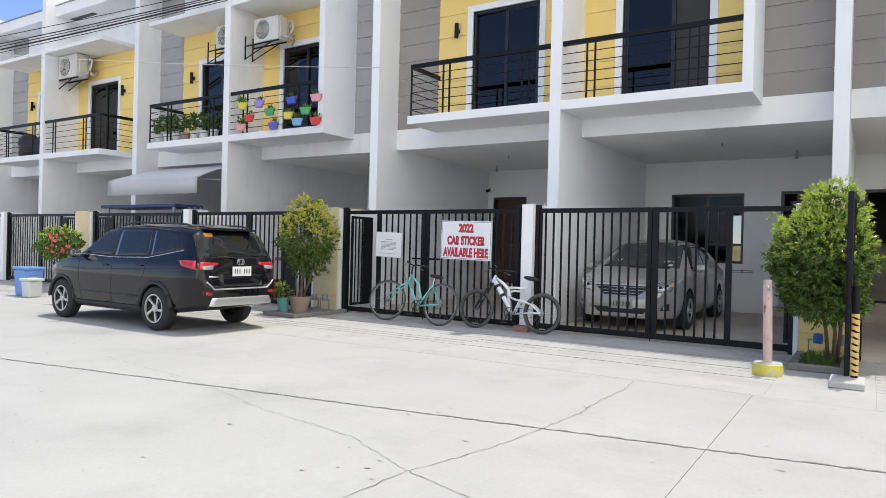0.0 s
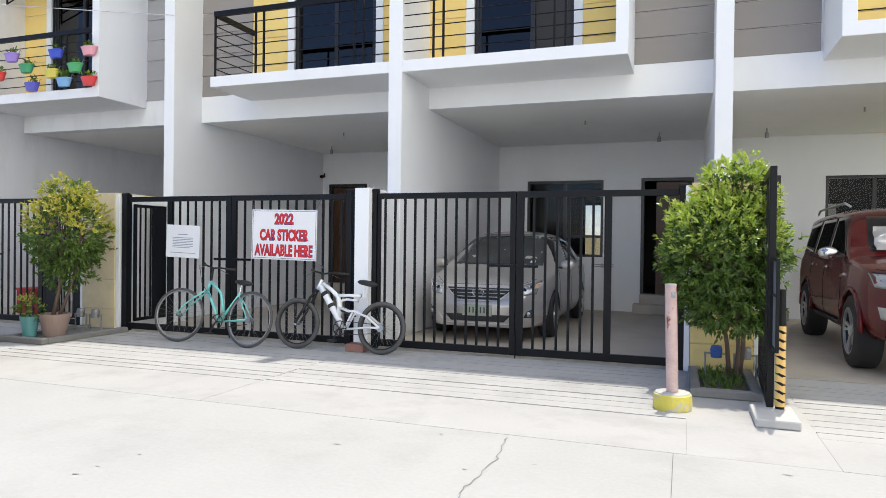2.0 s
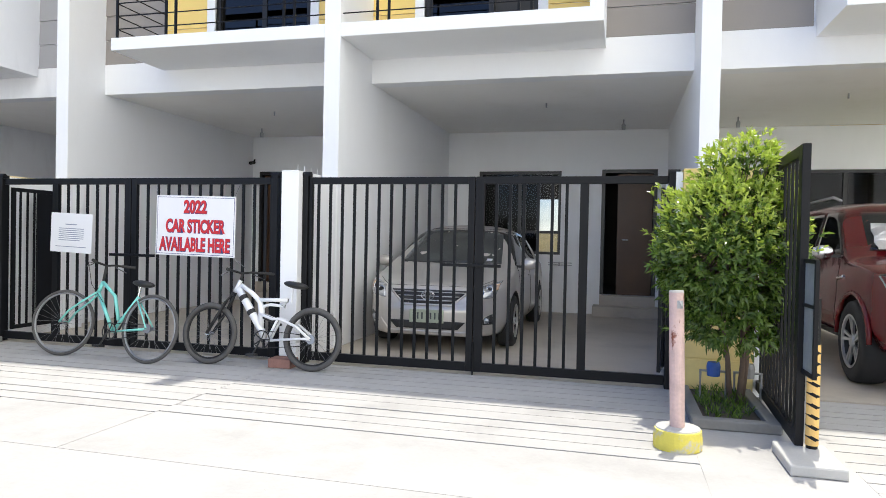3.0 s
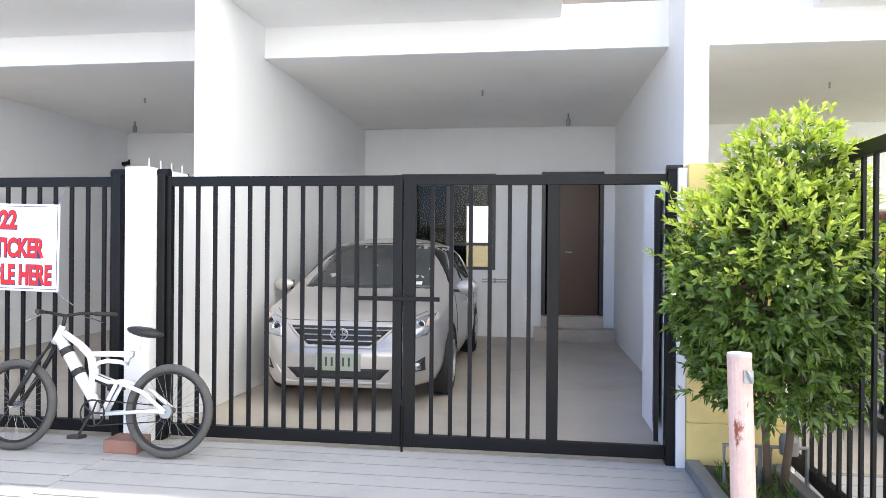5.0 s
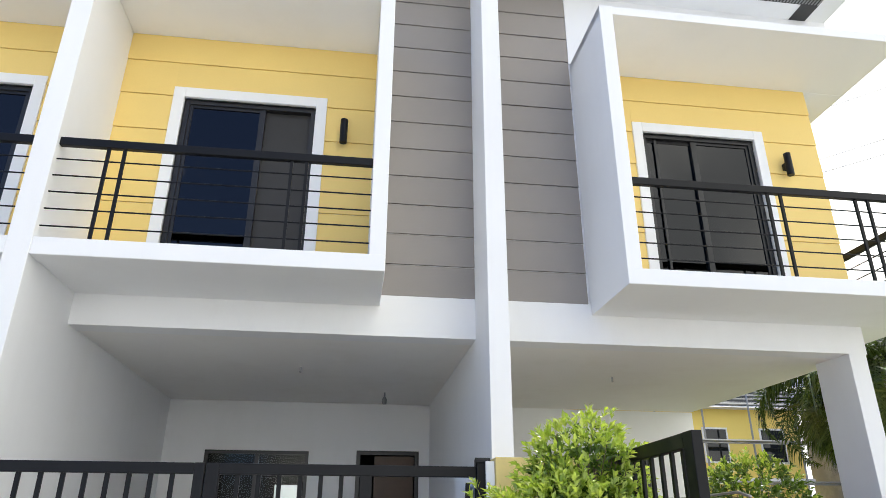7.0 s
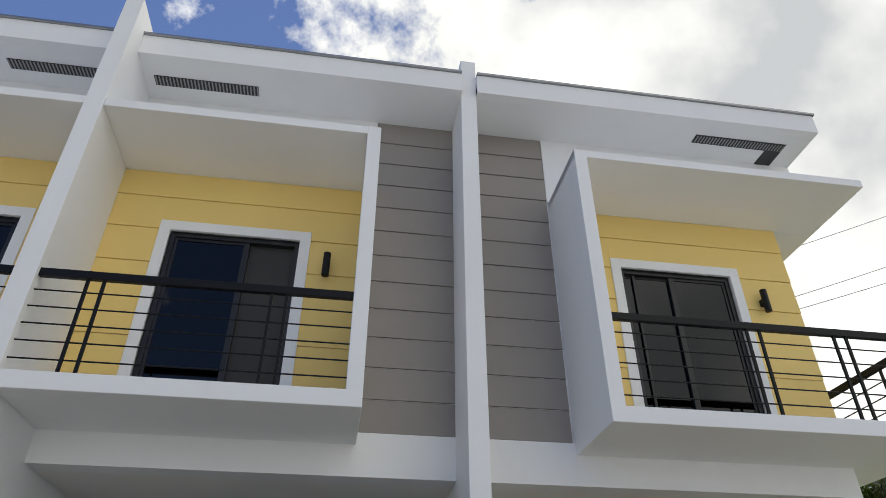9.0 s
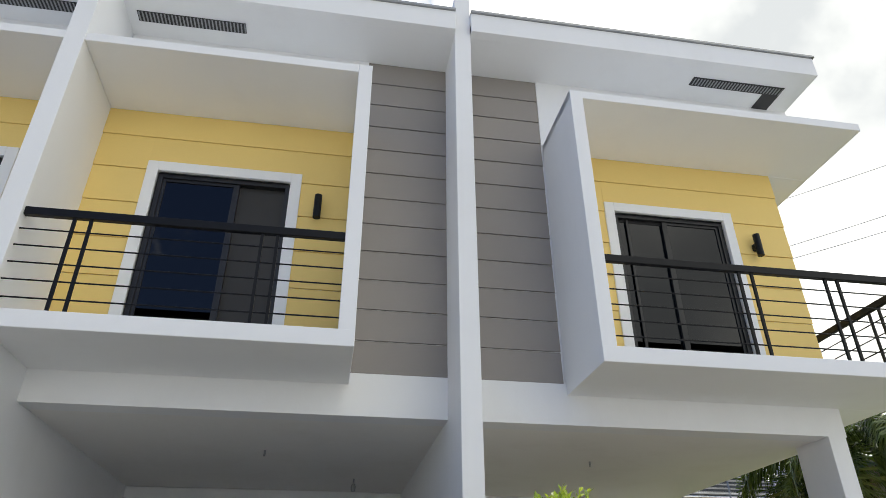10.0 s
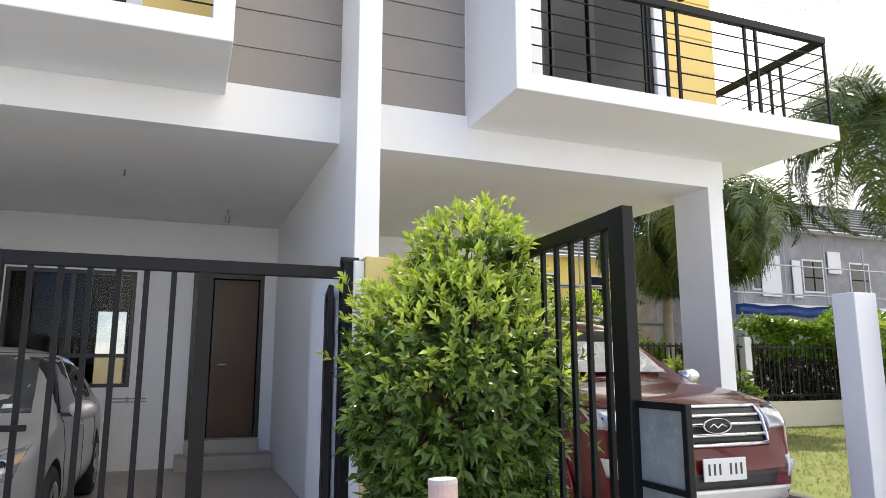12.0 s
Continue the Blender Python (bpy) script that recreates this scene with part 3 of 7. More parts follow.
M_BOLLARD = surface("faded_pink_post_paint", (0.58, 0.42, 0.38), 0.75, vary=0.2, scale=9, bump=0.4, dirt=(0.20, 0.055, 0.03), dirt_amount=1.0, dirt_scale=9, streak=0.4, edge=(0.58, 0.62))
M_YELLOWP = surface("yellow_kerb_paint", (0.70, 0.60, 0.10), 0.7, vary=0.12, scale=6, bump=0.3, dirt=(0.5, 0.48, 0.42), dirt_amount=0.9, dirt_scale=7, edge=(0.52, 0.6))
M_ORANGE = surface("orange_band_paint", (0.74, 0.47, 0.15), 0.6, vary=0.15, scale=12, bump=0.2)
M_PALEC = surface("pale_concrete_block", (0.48, 0.47, 0.44), 0.9, vary=0.1, scale=5, bump=0.4)
M_TERRA = surface("faded_brown_plastic", (0.33, 0.24, 0.20), 0.6, vary=0.1)
M_TEALP = surface("teal_plastic_pot", (0.12, 0.33, 0.33), 0.5, vary=0.1)
M_BRICK = surface("brown_red_brick", (0.28, 0.15, 0.12), 0.85, vary=0.15, scale=8, bump=0.4)
M_SOIL = surface("dark_soil", (0.07, 0.06, 0.045), 0.95, vary=0.3, scale=12, bump=0.8)
M_FROST = surface("grey_plastic_sheet", (0.20, 0.23, 0.24), 0.28, vary=0.25, scale=9, bump=0.1, dirt=(0.35, 0.37, 0.37), dirt_amount=0.6, dirt_scale=16)
M_GALV = surface("galvanised_pipe", (0.30, 0.30, 0.30), 0.5, metal=0.6, vary=0.15)
M_BLUEM = surface("blue_meter_plastic", (0.03, 0.10, 0.35), 0.5)
GY = 9.41


def gate_leaf(parent, name, length, bars, m, stile=0.06, extra=(), end=None):
    """A leaf from its hinge at x = 0 to x = length: frame and upright bars."""
    bm = bmesh.new()
    box(bm, 0, stile, -0.025, 0.025, 0.03, 1.90, 0.004)
    end = stile if end is None else end
    if end:
        box(bm, length - end, length, -0.025, 0.025, 0.03, 1.90, 0.004)
    box(bm, stile, length - end, -0.024, 0.024, 1.83, 1.899, 0.004)
    box(bm, stile, length - end, -0.024, 0.024, 0.031, 0.115, 0.004)
    for a, b in extra:
        box(bm, a, b, -0.024, 0.024, 0.115, 1.83)
    fr = part(name, bm, M_BLACK, parent)
    fr.matrix_basis = m
    me = finish("bar", cuboid(-0.014, 0.014, -0.008, 0.008, 0.11, 1.835), M_BLACK)
    for x in bars:
        mesh_part("bar", me, fr, Matrix.Translation((x, 0, 0)))
    return fr


def gate(xb, side, label, wicket=0.0, m_open=None):
    """A driveway gate with two leaves and a wicket in the second."""
    g = thing("driveway_gate", label, "gate", "driveway gates")
    F = Matrix.Translation((xb, GY, 0)) @ Matrix.Diagonal((side, 1, 1, 1))
    for u, w in ((0.142, 0.06), (3.692, 0.088)):
        bm = cuboid(u, u + w, -0.05, 0.05, 0.0, 1.94, 0.005)
        rod(bm, (u + w / 2 - 0.05, -0.02, 1.925), (u + w / 2 + 0.05, -0.02, 1.925), 0.032, sides=12)
        p = part("gate_post", bm, M_BLACK, g)
        p.matrix_basis = F
    gate_leaf(g, "leaf", 1.73, [0.097 + 0.1307 * k for k in range(12)], F @ Matrix.Translation((0.204, 0, 0)), 0.034, end=0.064)
    # second leaf, with the wicket opening left free
    gate_leaf(g, "leaf", 1.747, [0.199 + 0.1318 * k for k in range(6)], F @ Matrix.Translation((1.943, 0, 0)), 0.083, extra=((0.979, 1.056),), end=0)
    w = bmesh.new()
    box(w, 0, 0.045, -0.015, 0.015, 0.13, 1.80)
    box(w, 0.585, 0.63, -0.015, 0.015, 0.13, 1.80)
    box(w, 0.045, 0.585, -0.015, 0.015, 1.755, 1.80)
    box(w, 0.045, 0.585, -0.015, 0.015, 0.13, 0.175)
    box(w, 0.36, 0.585, -0.012, 0.012, 0.175, 1.755)
    wk = part("wicket", w, M_BLACK, g)
    wk.matrix_basis = F @ Matrix.Translation((3.645, 0.04 if wicket else 0, 0)) @ Matrix.Rotation(radians(180 - wicket), 4, "Z")
    me = finish("bar", cuboid(-0.012, 0.012, -0.007, 0.007, 0.17, 1.76), M_BLACK)
    for k in range(3):
        mesh_part("bar", me, wk, Matrix.Translation((0.12 + 0.1 * k, 0, 0)))
    lt = part("latch", cuboid(1.62, 2.20, -0.05, -0.027, 1.035, 1.065, 0.004), M_BLACK, g)
    lt.matrix_basis = F
    lt = part("drop_bolt", rod(bmesh.new(), (1.945, -0.035, 0.0), (1.945, -0.035, 0.32), 0.008, sides=8), M_BLACK, g)
    lt.matrix_basis = F
    return g


gate(XB[0], 1, "black steel bar gate, its wicket standing open", wicket=99)
gate(XB[0], -1, "black steel bar gate with notices, wicket ajar", wicket=91)
gate(XB[1], 1, "closed black steel bar driveway gate")
gate(XB[1], -1, "closed black steel bar driveway gate")
gate(XB[2], 1, "closed black steel bar driveway gate")
gate(XB[2], -1, "closed black steel bar driveway gate")
g3 = thing("open_gate", "black steel bar gate with its leaves swung open", "gate", "driveway gates")
d = Vector((-0.085, -1.79, 0))
gate_leaf(g3, "leaf", 1.79, [0.17 + 0.132 * k for k in range(12)], Matrix.Translation((-0.605, 9.44, 0.03)) @ Matrix.Rotation(math.atan2(d.y, d.x), 4, "Z"), 0.1)
gate_leaf(g3, "leaf", 1.79, [0.17 + 0.132 * k for k in range(12)], Matrix.Translation((2.94, 9.25, 0.03)) @ Matrix.Rotation(radians(-78), 4, "Z"), 0.1)
bm = cuboid(-0.66, -0.58, GY - 0.05, GY + 0.05, 0, 1.94, 0.005)
part("gate_post", bm, M_BLACK, g3)

for x, nm in ((XB[0], "white plastered gate column between two driveways"), (XB[1], "white plastered gate column between two driveways"), (XB[2], "white plastered gate column between two driveways")):
    bm = cuboid(x - 0.05, x + 0.14, 9.27, 9.80, 0, 1.96, 0.008)
    box(bm, x - 0.09, x + 0.08, 9.803, FIN_B - 0.003, 0, 1.93)
    for k in range(4):
        rod(bm, (x + 0.115, 9.3 + 0.15 * k, 1.95), (x + 0.115, 9.3 + 0.15 * k, 2.02), 0.004, sides=5)
    single("gate_column", bm, M_WHITE, nm, "gate column", "gate columns")
single("gate_column", cuboid(2.60, 2.84, 9.3, 9.50, 0, 1.90, 0.008), M_WHITE, "white plastered gate column beside the lawn", "gate column", "gate columns")


def block_pier(x, mat, label):
    p = thing("garden_pier", label, "wall pier", "painted piers between driveways")
    z0 = 0.0
    for k, z1 in enumerate((0.30, 0.72, 1.14, 1.56, 1.96)):
        part("block_course", cuboid(x - 0.31, x + 0.29, 9.31, FIN_C - 0.003, z0 + 0.004, z1 - 0.004, 0.006), mat, p)
        z0 = z1
    part("core", cuboid(x - 0.295, x + 0.275, 9.325, FIN_C - 0.02, 0, 1.95), mat, p)
    part("side_strip", cuboid(x - 0.37, x - 0.315, 9.33, FIN_C - 0.003, 0, 1.93), M_WHITE, p)
    part("side_strip", cuboid(x + 0.295, x + 0.35, 9.33, FIN_C - 0.003, 0, 1.93), M_WHITE, p)
    return p


block_pier(-0.95, M_YBLOCK, "yellow painted block pier behind the planter")
block_pier(-9.22, M_BEIGE, "weathered beige block pier behind the planter")
block_pier(-17.58, M_BEIGE, "weathered beige block pier between driveways")
for x0, x1, y0, lab in ((-1.27, -0.68, 8.10, "low rough concrete planter kerb with soil and weeds"), (-9.42, -8.66, 7.95, "low rough concrete planter kerb under potted plants")):
    k = thing("planter_bed", lab, "planter")
    bm = cuboid(x0, x1, y0, y0 + 0.09, 0, 0.075, 0.012)
    part("kerb", bm, M_KERB, k)
    part("kerb", cuboid(x0, x0 + 0.09, y0 + 0.092, 9.3, 0, 0.07, 0.012), M_KERB, k)
    part("kerb", cuboid(x1 - 0.09, x1, y0 + 0.092, 9.3, 0, 0.07, 0.012), M_KERB, k)
    part("soil", cuboid(x0 + 0.08, x1 - 0.08, y0 + 0.08, 9.3, 0, 0.035), M_SOIL if x0 > -2 else M_KERB, k)

# notices on the gate
sg = thing("banner_sign", "white notice banner with red capital lettering on gate", "sign", m=Matrix.Translation((-6.176, 9.355, 1.381)) @ Matrix.Rotation(radians(90), 4, "X") @ Matrix.Rotation(radians(-1.0), 4, "Z"))
part("sheet", cuboid(-0.485, 0.485, -0.322, 0.322, -0.008, 0.0, 0.003), M_SIGN, sg)
bm = bmesh.new()
for a in ((-0.47, 0.47, 0.301, 0.306), (-0.47, 0.47, -0.306, -0.301), (-0.47, -0.465, -0.301, 0.301), (0.465, 0.47, -0.301, 0.301)):
    box(bm, a[0], a[1], a[2], a[3], 0.0, 0.001)
part("border", bm, M_NAVY, sg)
for body, size, y, wide in (("2022", 0.175, 0.195, 0.80), ("CAR STICKER", 0.18, -0.012, 0.66), ("AVAILABLE HERE", 0.19, -0.21, 0.60)):
    text_mesh(body, size, M_NAVY, sg, Matrix.Translation((0, y, 0.0008)) @ Matrix.Diagonal((wide, 1.05, 1, 1)), bold=0.0105)
    text_mesh(body, size, M_RED, sg, Matrix.Translation((-0.003, y + 0.002, 0.0026)) @ Matrix.Diagonal((wide, 1.05, 1, 1)), bold=0.0062)
bm = bmesh.new()
for a, b in (((-0.47, 0.32, 0.002), (-0.5, 0.44, -0.02)), ((0.47, 0.32, 0.002), (0.52, 0.46, -0.02)), ((0.47, -0.32, 0.002), (0.62, -0.42, 0.0)), ((-0.47, -0.32, 0.002), (-0.5, -0.2, -0.02))):
    tube(bm, [a, b], 0.003, 5)
part("tie_string", bm, M_METAL, sg)
pn = thing("paper_notice", "white printed paper notice tied to the gate bars", "notice", m=Matrix.Translation((-7.785, 9.365, 1.28)) @ Matrix.Rotation(radians(90), 4, "X") @ Matrix.Rotation(radians(-2), 4, "Z"))
part("sheet", cuboid(-0.282, 0.282, -0.222, 0.222, -0.004, 0.0, 0.002), M_PAPER, pn)
bm = bmesh.new()
for k in range(7):
    box(bm, -0.17, 0.17 - 0.05 * (k == 6), 0.045 - 0.022 * k, 0.053 - 0.022 * k, 0, 0.0008)
box(bm, -0.08, 0.08, 0.09, 0.10, 0, 0.0008)
box(bm, -0.21, 0.21, -0.16, -0.153, 0, 0.0008)
part("print_lines", bm, M_INK, pn)
pn2 = thing("door_notice", "small white paper on a door panel", "notice", m=Matrix.Translation((-8.03, 15.556, 1.75)) @ Matrix.Rotation(radians(90), 4, "X"))
part("sheet", cuboid(-0.09, 0.09, -0.13, 0.13, 0, 0.003), M_PAPER, pn2)

# bollard, its post leaning a little
TILT = Matrix.Rotation(radians(-1.5), 4, "Y") @ Matrix.Rotation(radians(-2.0), 4, "X")
bo = thing("bollard", "faded pink steel post in yellow concrete base", "bollard", m=Matrix.Translation((-1.402, 7.61, 0)))
bm = bmesh.new()
lathe(bm, [(0.0, 0.0), (0.148, 0.0), (0.151, 0.05), (0.145, 0.118), (0.136, 0.125), (0.0, 0.125)], sides=28)
part("base", bm, M_YELLOWP, bo, smooth=False)
part("base_top", lathe(bmesh.new(), [(0.0, 0.120), (0.139, 0.120), (0.135, 0.131), (0.0, 0.134)], sides=28), M_PALEC, bo)
bm = bmesh.new()
lathe(bm, [(0.0, 0.12), (0.046, 0.12), (0.047, 0.5), (0.046, 0.985), (0.0, 0.985)], TILT, 20)
part("post", bm, M_BOLLARD, bo, smooth=False)
part("top_cap", lathe(bmesh.new(), [(0.0, 1.0), (0.044, 0.998), (0.047, 0.985), (0.0, 0.984)], TILT, 20), M_PALEC, bo)
bm = torus(bmesh.new(), Matrix.Translation((0.02, -0.05, 0.91)) @ Matrix.Rotation(radians(70), 4, "Y"), 0.022, 0.006, 16, 6)
box(bm, 0.0, 0.035, -0.056, -0.048, 0.885, 0.935)
bmesh.ops.transform(bm, matrix=TILT, verts=bm.verts)
part("padlock_eye", bm, M_METAL, bo)

# striped post on a concrete foot, with a framed sheet
st = thing("barrier_stand", "black and orange striped post on concrete foot", "barrier")
part("foot", cuboid(-0.83, -0.53, 7.24, 7.73, 0, 0.065, 0.012), M_PALEC, st)
part("post", rod(bmesh.new(), (-0.625, 7.63, 0.06), (-0.625, 7.63, 0.98), 0.033, sides=18), M_BLACK, st)
part("orange_sleeve", lathe(bmesh.new(), [(0.033, 0.085), (0.037, 0.085), (0.037, 0.70), (0.033, 0.70)], Matrix.Translation((-0.625, 7.63, 0)), 18), M_ORANGE, st, smooth=False)
for k in range(9):
    bm = bmesh.new()
    m = Matrix.Translation((-0.625, 7.63, 0.13 + 0.066 * k)) @ Matrix.Rotation(radians(28), 4, "Y")
    lathe(bm, [(0.036, -0.010), (0.0395, -0.010), (0.0395, 0.010), (0.036, 0.010)], m, 18)
    part("black_band", bm, M_BLACK, st)
bm = bmesh.new()
box(bm, -0.69, -0.665, 7.40, 7.425, 0.52, 1.22, 0.003)
box(bm, -0.69, -0.665, 7.66, 7.685, 0.52, 1.22, 0.003)
box(bm, -0.69, -0.665, 7.425, 7.66, 1.195, 1.22)
box(bm, -0.69, -0.665, 7.425, 7.66, 0.52, 0.545)
box(bm, -0.69, -0.665, 7.425, 7.66, 0.93, 0.95)
part("sheet_frame", bm, M_BLACK, st)
part("sheet", cuboid(-0.681, -0.675, 7.426, 7.66, 0.546, 1.194), M_FROST, st)

# pots by the far planter, water meters by both
for x, y, r, hgt, mat, lab in ((-8.98, 8.40, 0.19, 0.29, M_TERRA, "brown plastic flower pot holding the shrub"), (-9.2, 8.22, 0.11, 0.26, M_TEALP, "teal plastic flower pot with a small plant")):
    bm = bmesh.new()
    lathe(bm, [(0.0, 0.0), (r * 0.68, 0.0), (r * 0.95, hgt - 0.05), (r, hgt - 0.05), (r * 1.04, hgt), (r * 0.93, hgt), (r * 0.9, hgt - 0.04), (0.0, hgt - 0.05)], Matrix.Translation((x, y, 0.04)), 24)
    single("flower_pot", bm, mat, lab, "flower pot", smooth=False)
for x, s in ((-1.02, 1), (-8.92, -1)):
    wm = thing("water_meter", "small water meter on grey pipes by the pier", "water meter", "water meters")
    for k in (0, 1):
        xx = x + 0.26 * k * s
        bm = bmesh.new()
        tube(bm, [(xx - 0.1, 8.98, 0.03), (xx - 0.1, 8.98, 0.26), (xx + 0.1, 8.98, 0.26), (xx + 0.1, 8.98, 0.03)], 0.014, 8)
        part("pipe", bm, M_GALV, wm)
        bm = lathe(bmesh.new(), [(0, 0.22), (0.05, 0.22), (0.055, 0.30), (0.045, 0.335), (0, 0.34)], Matrix.Translation((xx, 8.98, 0)), 14)
        part("meter_body", bm, M_BLUEM if k == 0 and s > 0 else M_GALV, wm)
single("loose_brick", cuboid(-5.10, -4.86, 9.02, 9.2, 0, 0.09, 0.006), M_BRICK, "single worn brick lying at the gate column", "brick")

# ---- parked cars ----
M_CARBLACK = surface("black_car_paint", (0.006, 0.0055, 0.007), 0.06, vary=0.1, bump=0.0, coat=0.3, spec=0.3)
M_CARSILVER = surface("silver_champagne_car_paint", (0.56, 0.53, 0.50), 0.32, metal=0.55, vary=0.03, bump=0.0, coat=0.6)
M_CARRED = surface("dark_red_car_paint", (0.105, 0.004, 0.006), 0.25, metal=0.0, vary=0.06, bump=0.0, coat=0.5, spec=0.25)
M_CARGLASS = surface("dark_car_glass", (0.012, 0.014, 0.015), 0.03, vary=0.1, bump=0.0, spec=0.5, coat=0.0)
# opaque grey mottle paints in the reflections and cabin seen in the windscreen
M_SCREEN = surface("windscreen_glass_painted_reflection", (0.055, 0.06, 0.06), 0.04, vary=0.5, scale=2.2, bump=0.0, spec=0.5)
M_PLASTIC = surface("black_car_plastic", (0.02, 0.02, 0.021), 0.55, vary=0.12)
M_CLEAR = surface("headlamp_lens", (0.42, 0.43, 0.44), 0.12, metal=0.5, vary=0.25, scale=25, bump=0.2, coat=1.0)
M_TAIL = surface("red_lamp_lens", (0.45, 0.01, 0.015), 0.15, vary=0.15, scale=20, coat=1.0)
M_AMBER = surface("amber_lamp_lens", (0.62, 0.42, 0.28), 0.15, vary=0.15, coat=1.0)
M_SILVERP = surface("silver_trim", (0.55, 0.55, 0.55), 0.35, metal=0.7, vary=0.05)
M_PLATEW = surface("white_number_plate", (0.78, 0.78, 0.76), 0.5, vary=0.03)
M_PLATEG = surface("green_white_number_plate", (0.36, 0.40, 0.31), 0.5, vary=0.05)
M_DARKINK = surface("dark_plate_bars", (0.05, 0.06, 0.06), 0.5)
M_CHROME = surface("bright_metal", (0.62, 0.63, 0.64), 0.2, metal=1.0, vary=0.05, bump=0.0)
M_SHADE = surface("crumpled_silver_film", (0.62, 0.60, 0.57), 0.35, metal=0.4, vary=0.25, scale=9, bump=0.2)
M_STICK = surface("orange_sticker", (0.75, 0.30, 0.05), 0.5)
M_RUBBER = surface("tyre_rubber", (0.02, 0.02, 0.021), 0.8, vary=0.15, scale=14, bump=0.2)


class Car:
    def __init__(self, name, label, m, L, H, top, plan, bottom, belt, tum, axles, R, paint, wheel_w=0.2, y_wheel=0.76, arch=0.05, blades=False):
        self.L, self.H, self.belt, self.tum = L, H, belt, tum
        xs = np.linspace(-L / 2, L / 2, 401)
        soft = lambda v, n: np.convolve(np.pad(v, n, mode="edge"), np.ones(2 * n + 1) / (2 * n + 1), mode="valid")
        self.xs = xs
        self.t = soft(np.interp(xs, [p[0] for p in top], [p[1] for p in top]), 6)
        self.p = soft(np.interp(xs, [p[0] for p in plan], [p[1] for p in plan]), 5)
        self.b = np.interp(xs, [p[0] for p in bottom], [p[1] for p in bottom])
        self.thing = thing(name, label, "car", "", m)
        self.paint, self.R, self.arch_r, self.blades = paint, R, R + arch, blades
        self.body(axles, R + arch, y_wheel)
        for ax in axles:
            for s in (-1, 1):
                self.wheel(ax, s, R, wheel_w, y_wheel)

    def w(self, x, z):
        W, zt, zb = np.interp(x, self.xs, self.p), np.interp(x, self.xs, self.t), np.interp(x, self.xs, self.b)
        if z >= zt:
            return 0.0
        s = (z - zb) / (self.belt - zb)
        if s <= 1:
            k = 1 - 0.10 * max(0, (0.3 - s) / 0.3) ** 2 - 0.03 * max(0, (s - 0.72) / 0.28)
        else:
            u = (z - self.belt) / (self.H - self.belt)
            k = 0.955 - (0.955 - self.tum) * u
        rr = 0.13 if zt > self.belt + 0.2 else 0.09
        q = (zt - z) / rr
        if q < 1:
            k *= (1 - (1 - q) ** 2.4) ** 0.42
        return W * k

    def body(self, axles, Ra, yw):
        n, rows = 64, 30
        sx = [-self.L / 2 + self.L * (0.5 - 0.5 * math.cos(math.pi * i / (n - 1))) * 0.35 + self.L * i / (n - 1) * 0.65 for i in range(n)]
        bm = bmesh.new()
        left, right = [], []
        for x in sx:
            zt, zb = np.interp(x, self.xs, self.t), np.interp(x, self.xs, self.b)
            col_l, col_r = [], []
            for j in range(rows):
                v = j / (rows - 1)
                z = zb + (zt - zb) * (v * 1.25 * 0.8 if v < 0.0 else 1 - (1 - v) ** 1.7)
                y = self.w(x, min(z, zt - 1e-4)) if j < rows - 1 else 0.0
                col_l.append(bm.verts.new((x, y if j < rows - 1 else 0.0, z)))
                col_r.append(col_l[-1] if j == rows - 1 else bm.verts.new((x, -y, z)))
            left.append(col_l)
            right.append(col_r)
        for a, b in zip(left, left[1:]):
            for j in range(rows - 1):
                bm.faces.new((a[j], b[j], b[j + 1], a[j + 1]))
        for a, b in zip(right, right[1:]):
            for j in range(rows - 1):
                bm.faces.new((a[j + 1], b[j + 1], b[j], a[j]))
        for a, b, c, d in zip(left, left[1:], right[1:], right):
            bm.faces.new((a[0], d[0], c[0], b[0]))
        for l, r in ((left[0], right[0]), (left[-1], right[-1])):
            for j in range(rows - 2):
                bm.faces.new((l[j], l[j + 1], r[j + 1], r[j]))
            bm.faces.new((l[rows - 2], l[rows - 1], r[rows - 2]))
        me = finish("body", bm, self.paint, True)
        me.materials.append(M_PLASTIC)
        tmp = new("tmp", me)
        cb = bmesh.new()
        for ax in axles:
            for s in (-1, 1):
                rod(cb, (ax, s * (yw - 0.16), self.R), (ax, s * (yw + 0.5), self.R), Ra, sides=40)
        for f in cb.faces:
            f.material_index = 1
        cm = finish("cutter", cb, self.paint)
        cm.materials.append(M_PLASTIC)
        cut = new("tmp_cut", cm)
        mod = tmp.modifiers.new("arch", "BOOLEAN")
        mod.operation, mod.object, mod.solver = "DIFFERENCE", cut, "EXACT"
        made = bpy.data.meshes.new_from_object(tmp.evaluated_get(bpy.context.evaluated_depsgraph_get()))
        made.name = "body"
        bpy.data.objects.remove(tmp)
        bpy.data.objects.remove(cut)
        self.body_ob = mesh_part("body", made, self.thing)

    def wheel(self, ax, s, R, wd, yw):
        T = Matrix.Translation((ax, s * yw, R)) @ Matrix.Rotation(radians(-90 * s), 4, "X")
        prof = [(R * 0.62, -wd / 2), (R * 0.9, -wd / 2), (R * 0.98, -wd / 2 + 0.02), (R, -wd / 4), (R, wd / 4), (R * 0.98, wd / 2 - 0.02), (R * 0.9, wd / 2), (R * 0.66, wd / 2), (R * 0.62, wd / 2 - 0.02), (R * 0.62, -wd / 2)]
        ty = part("wheel", lathe(bmesh.new(), prof, T, 40), M_RUBBER, self.thing, "black tyre on silver alloy rim", smooth=True)
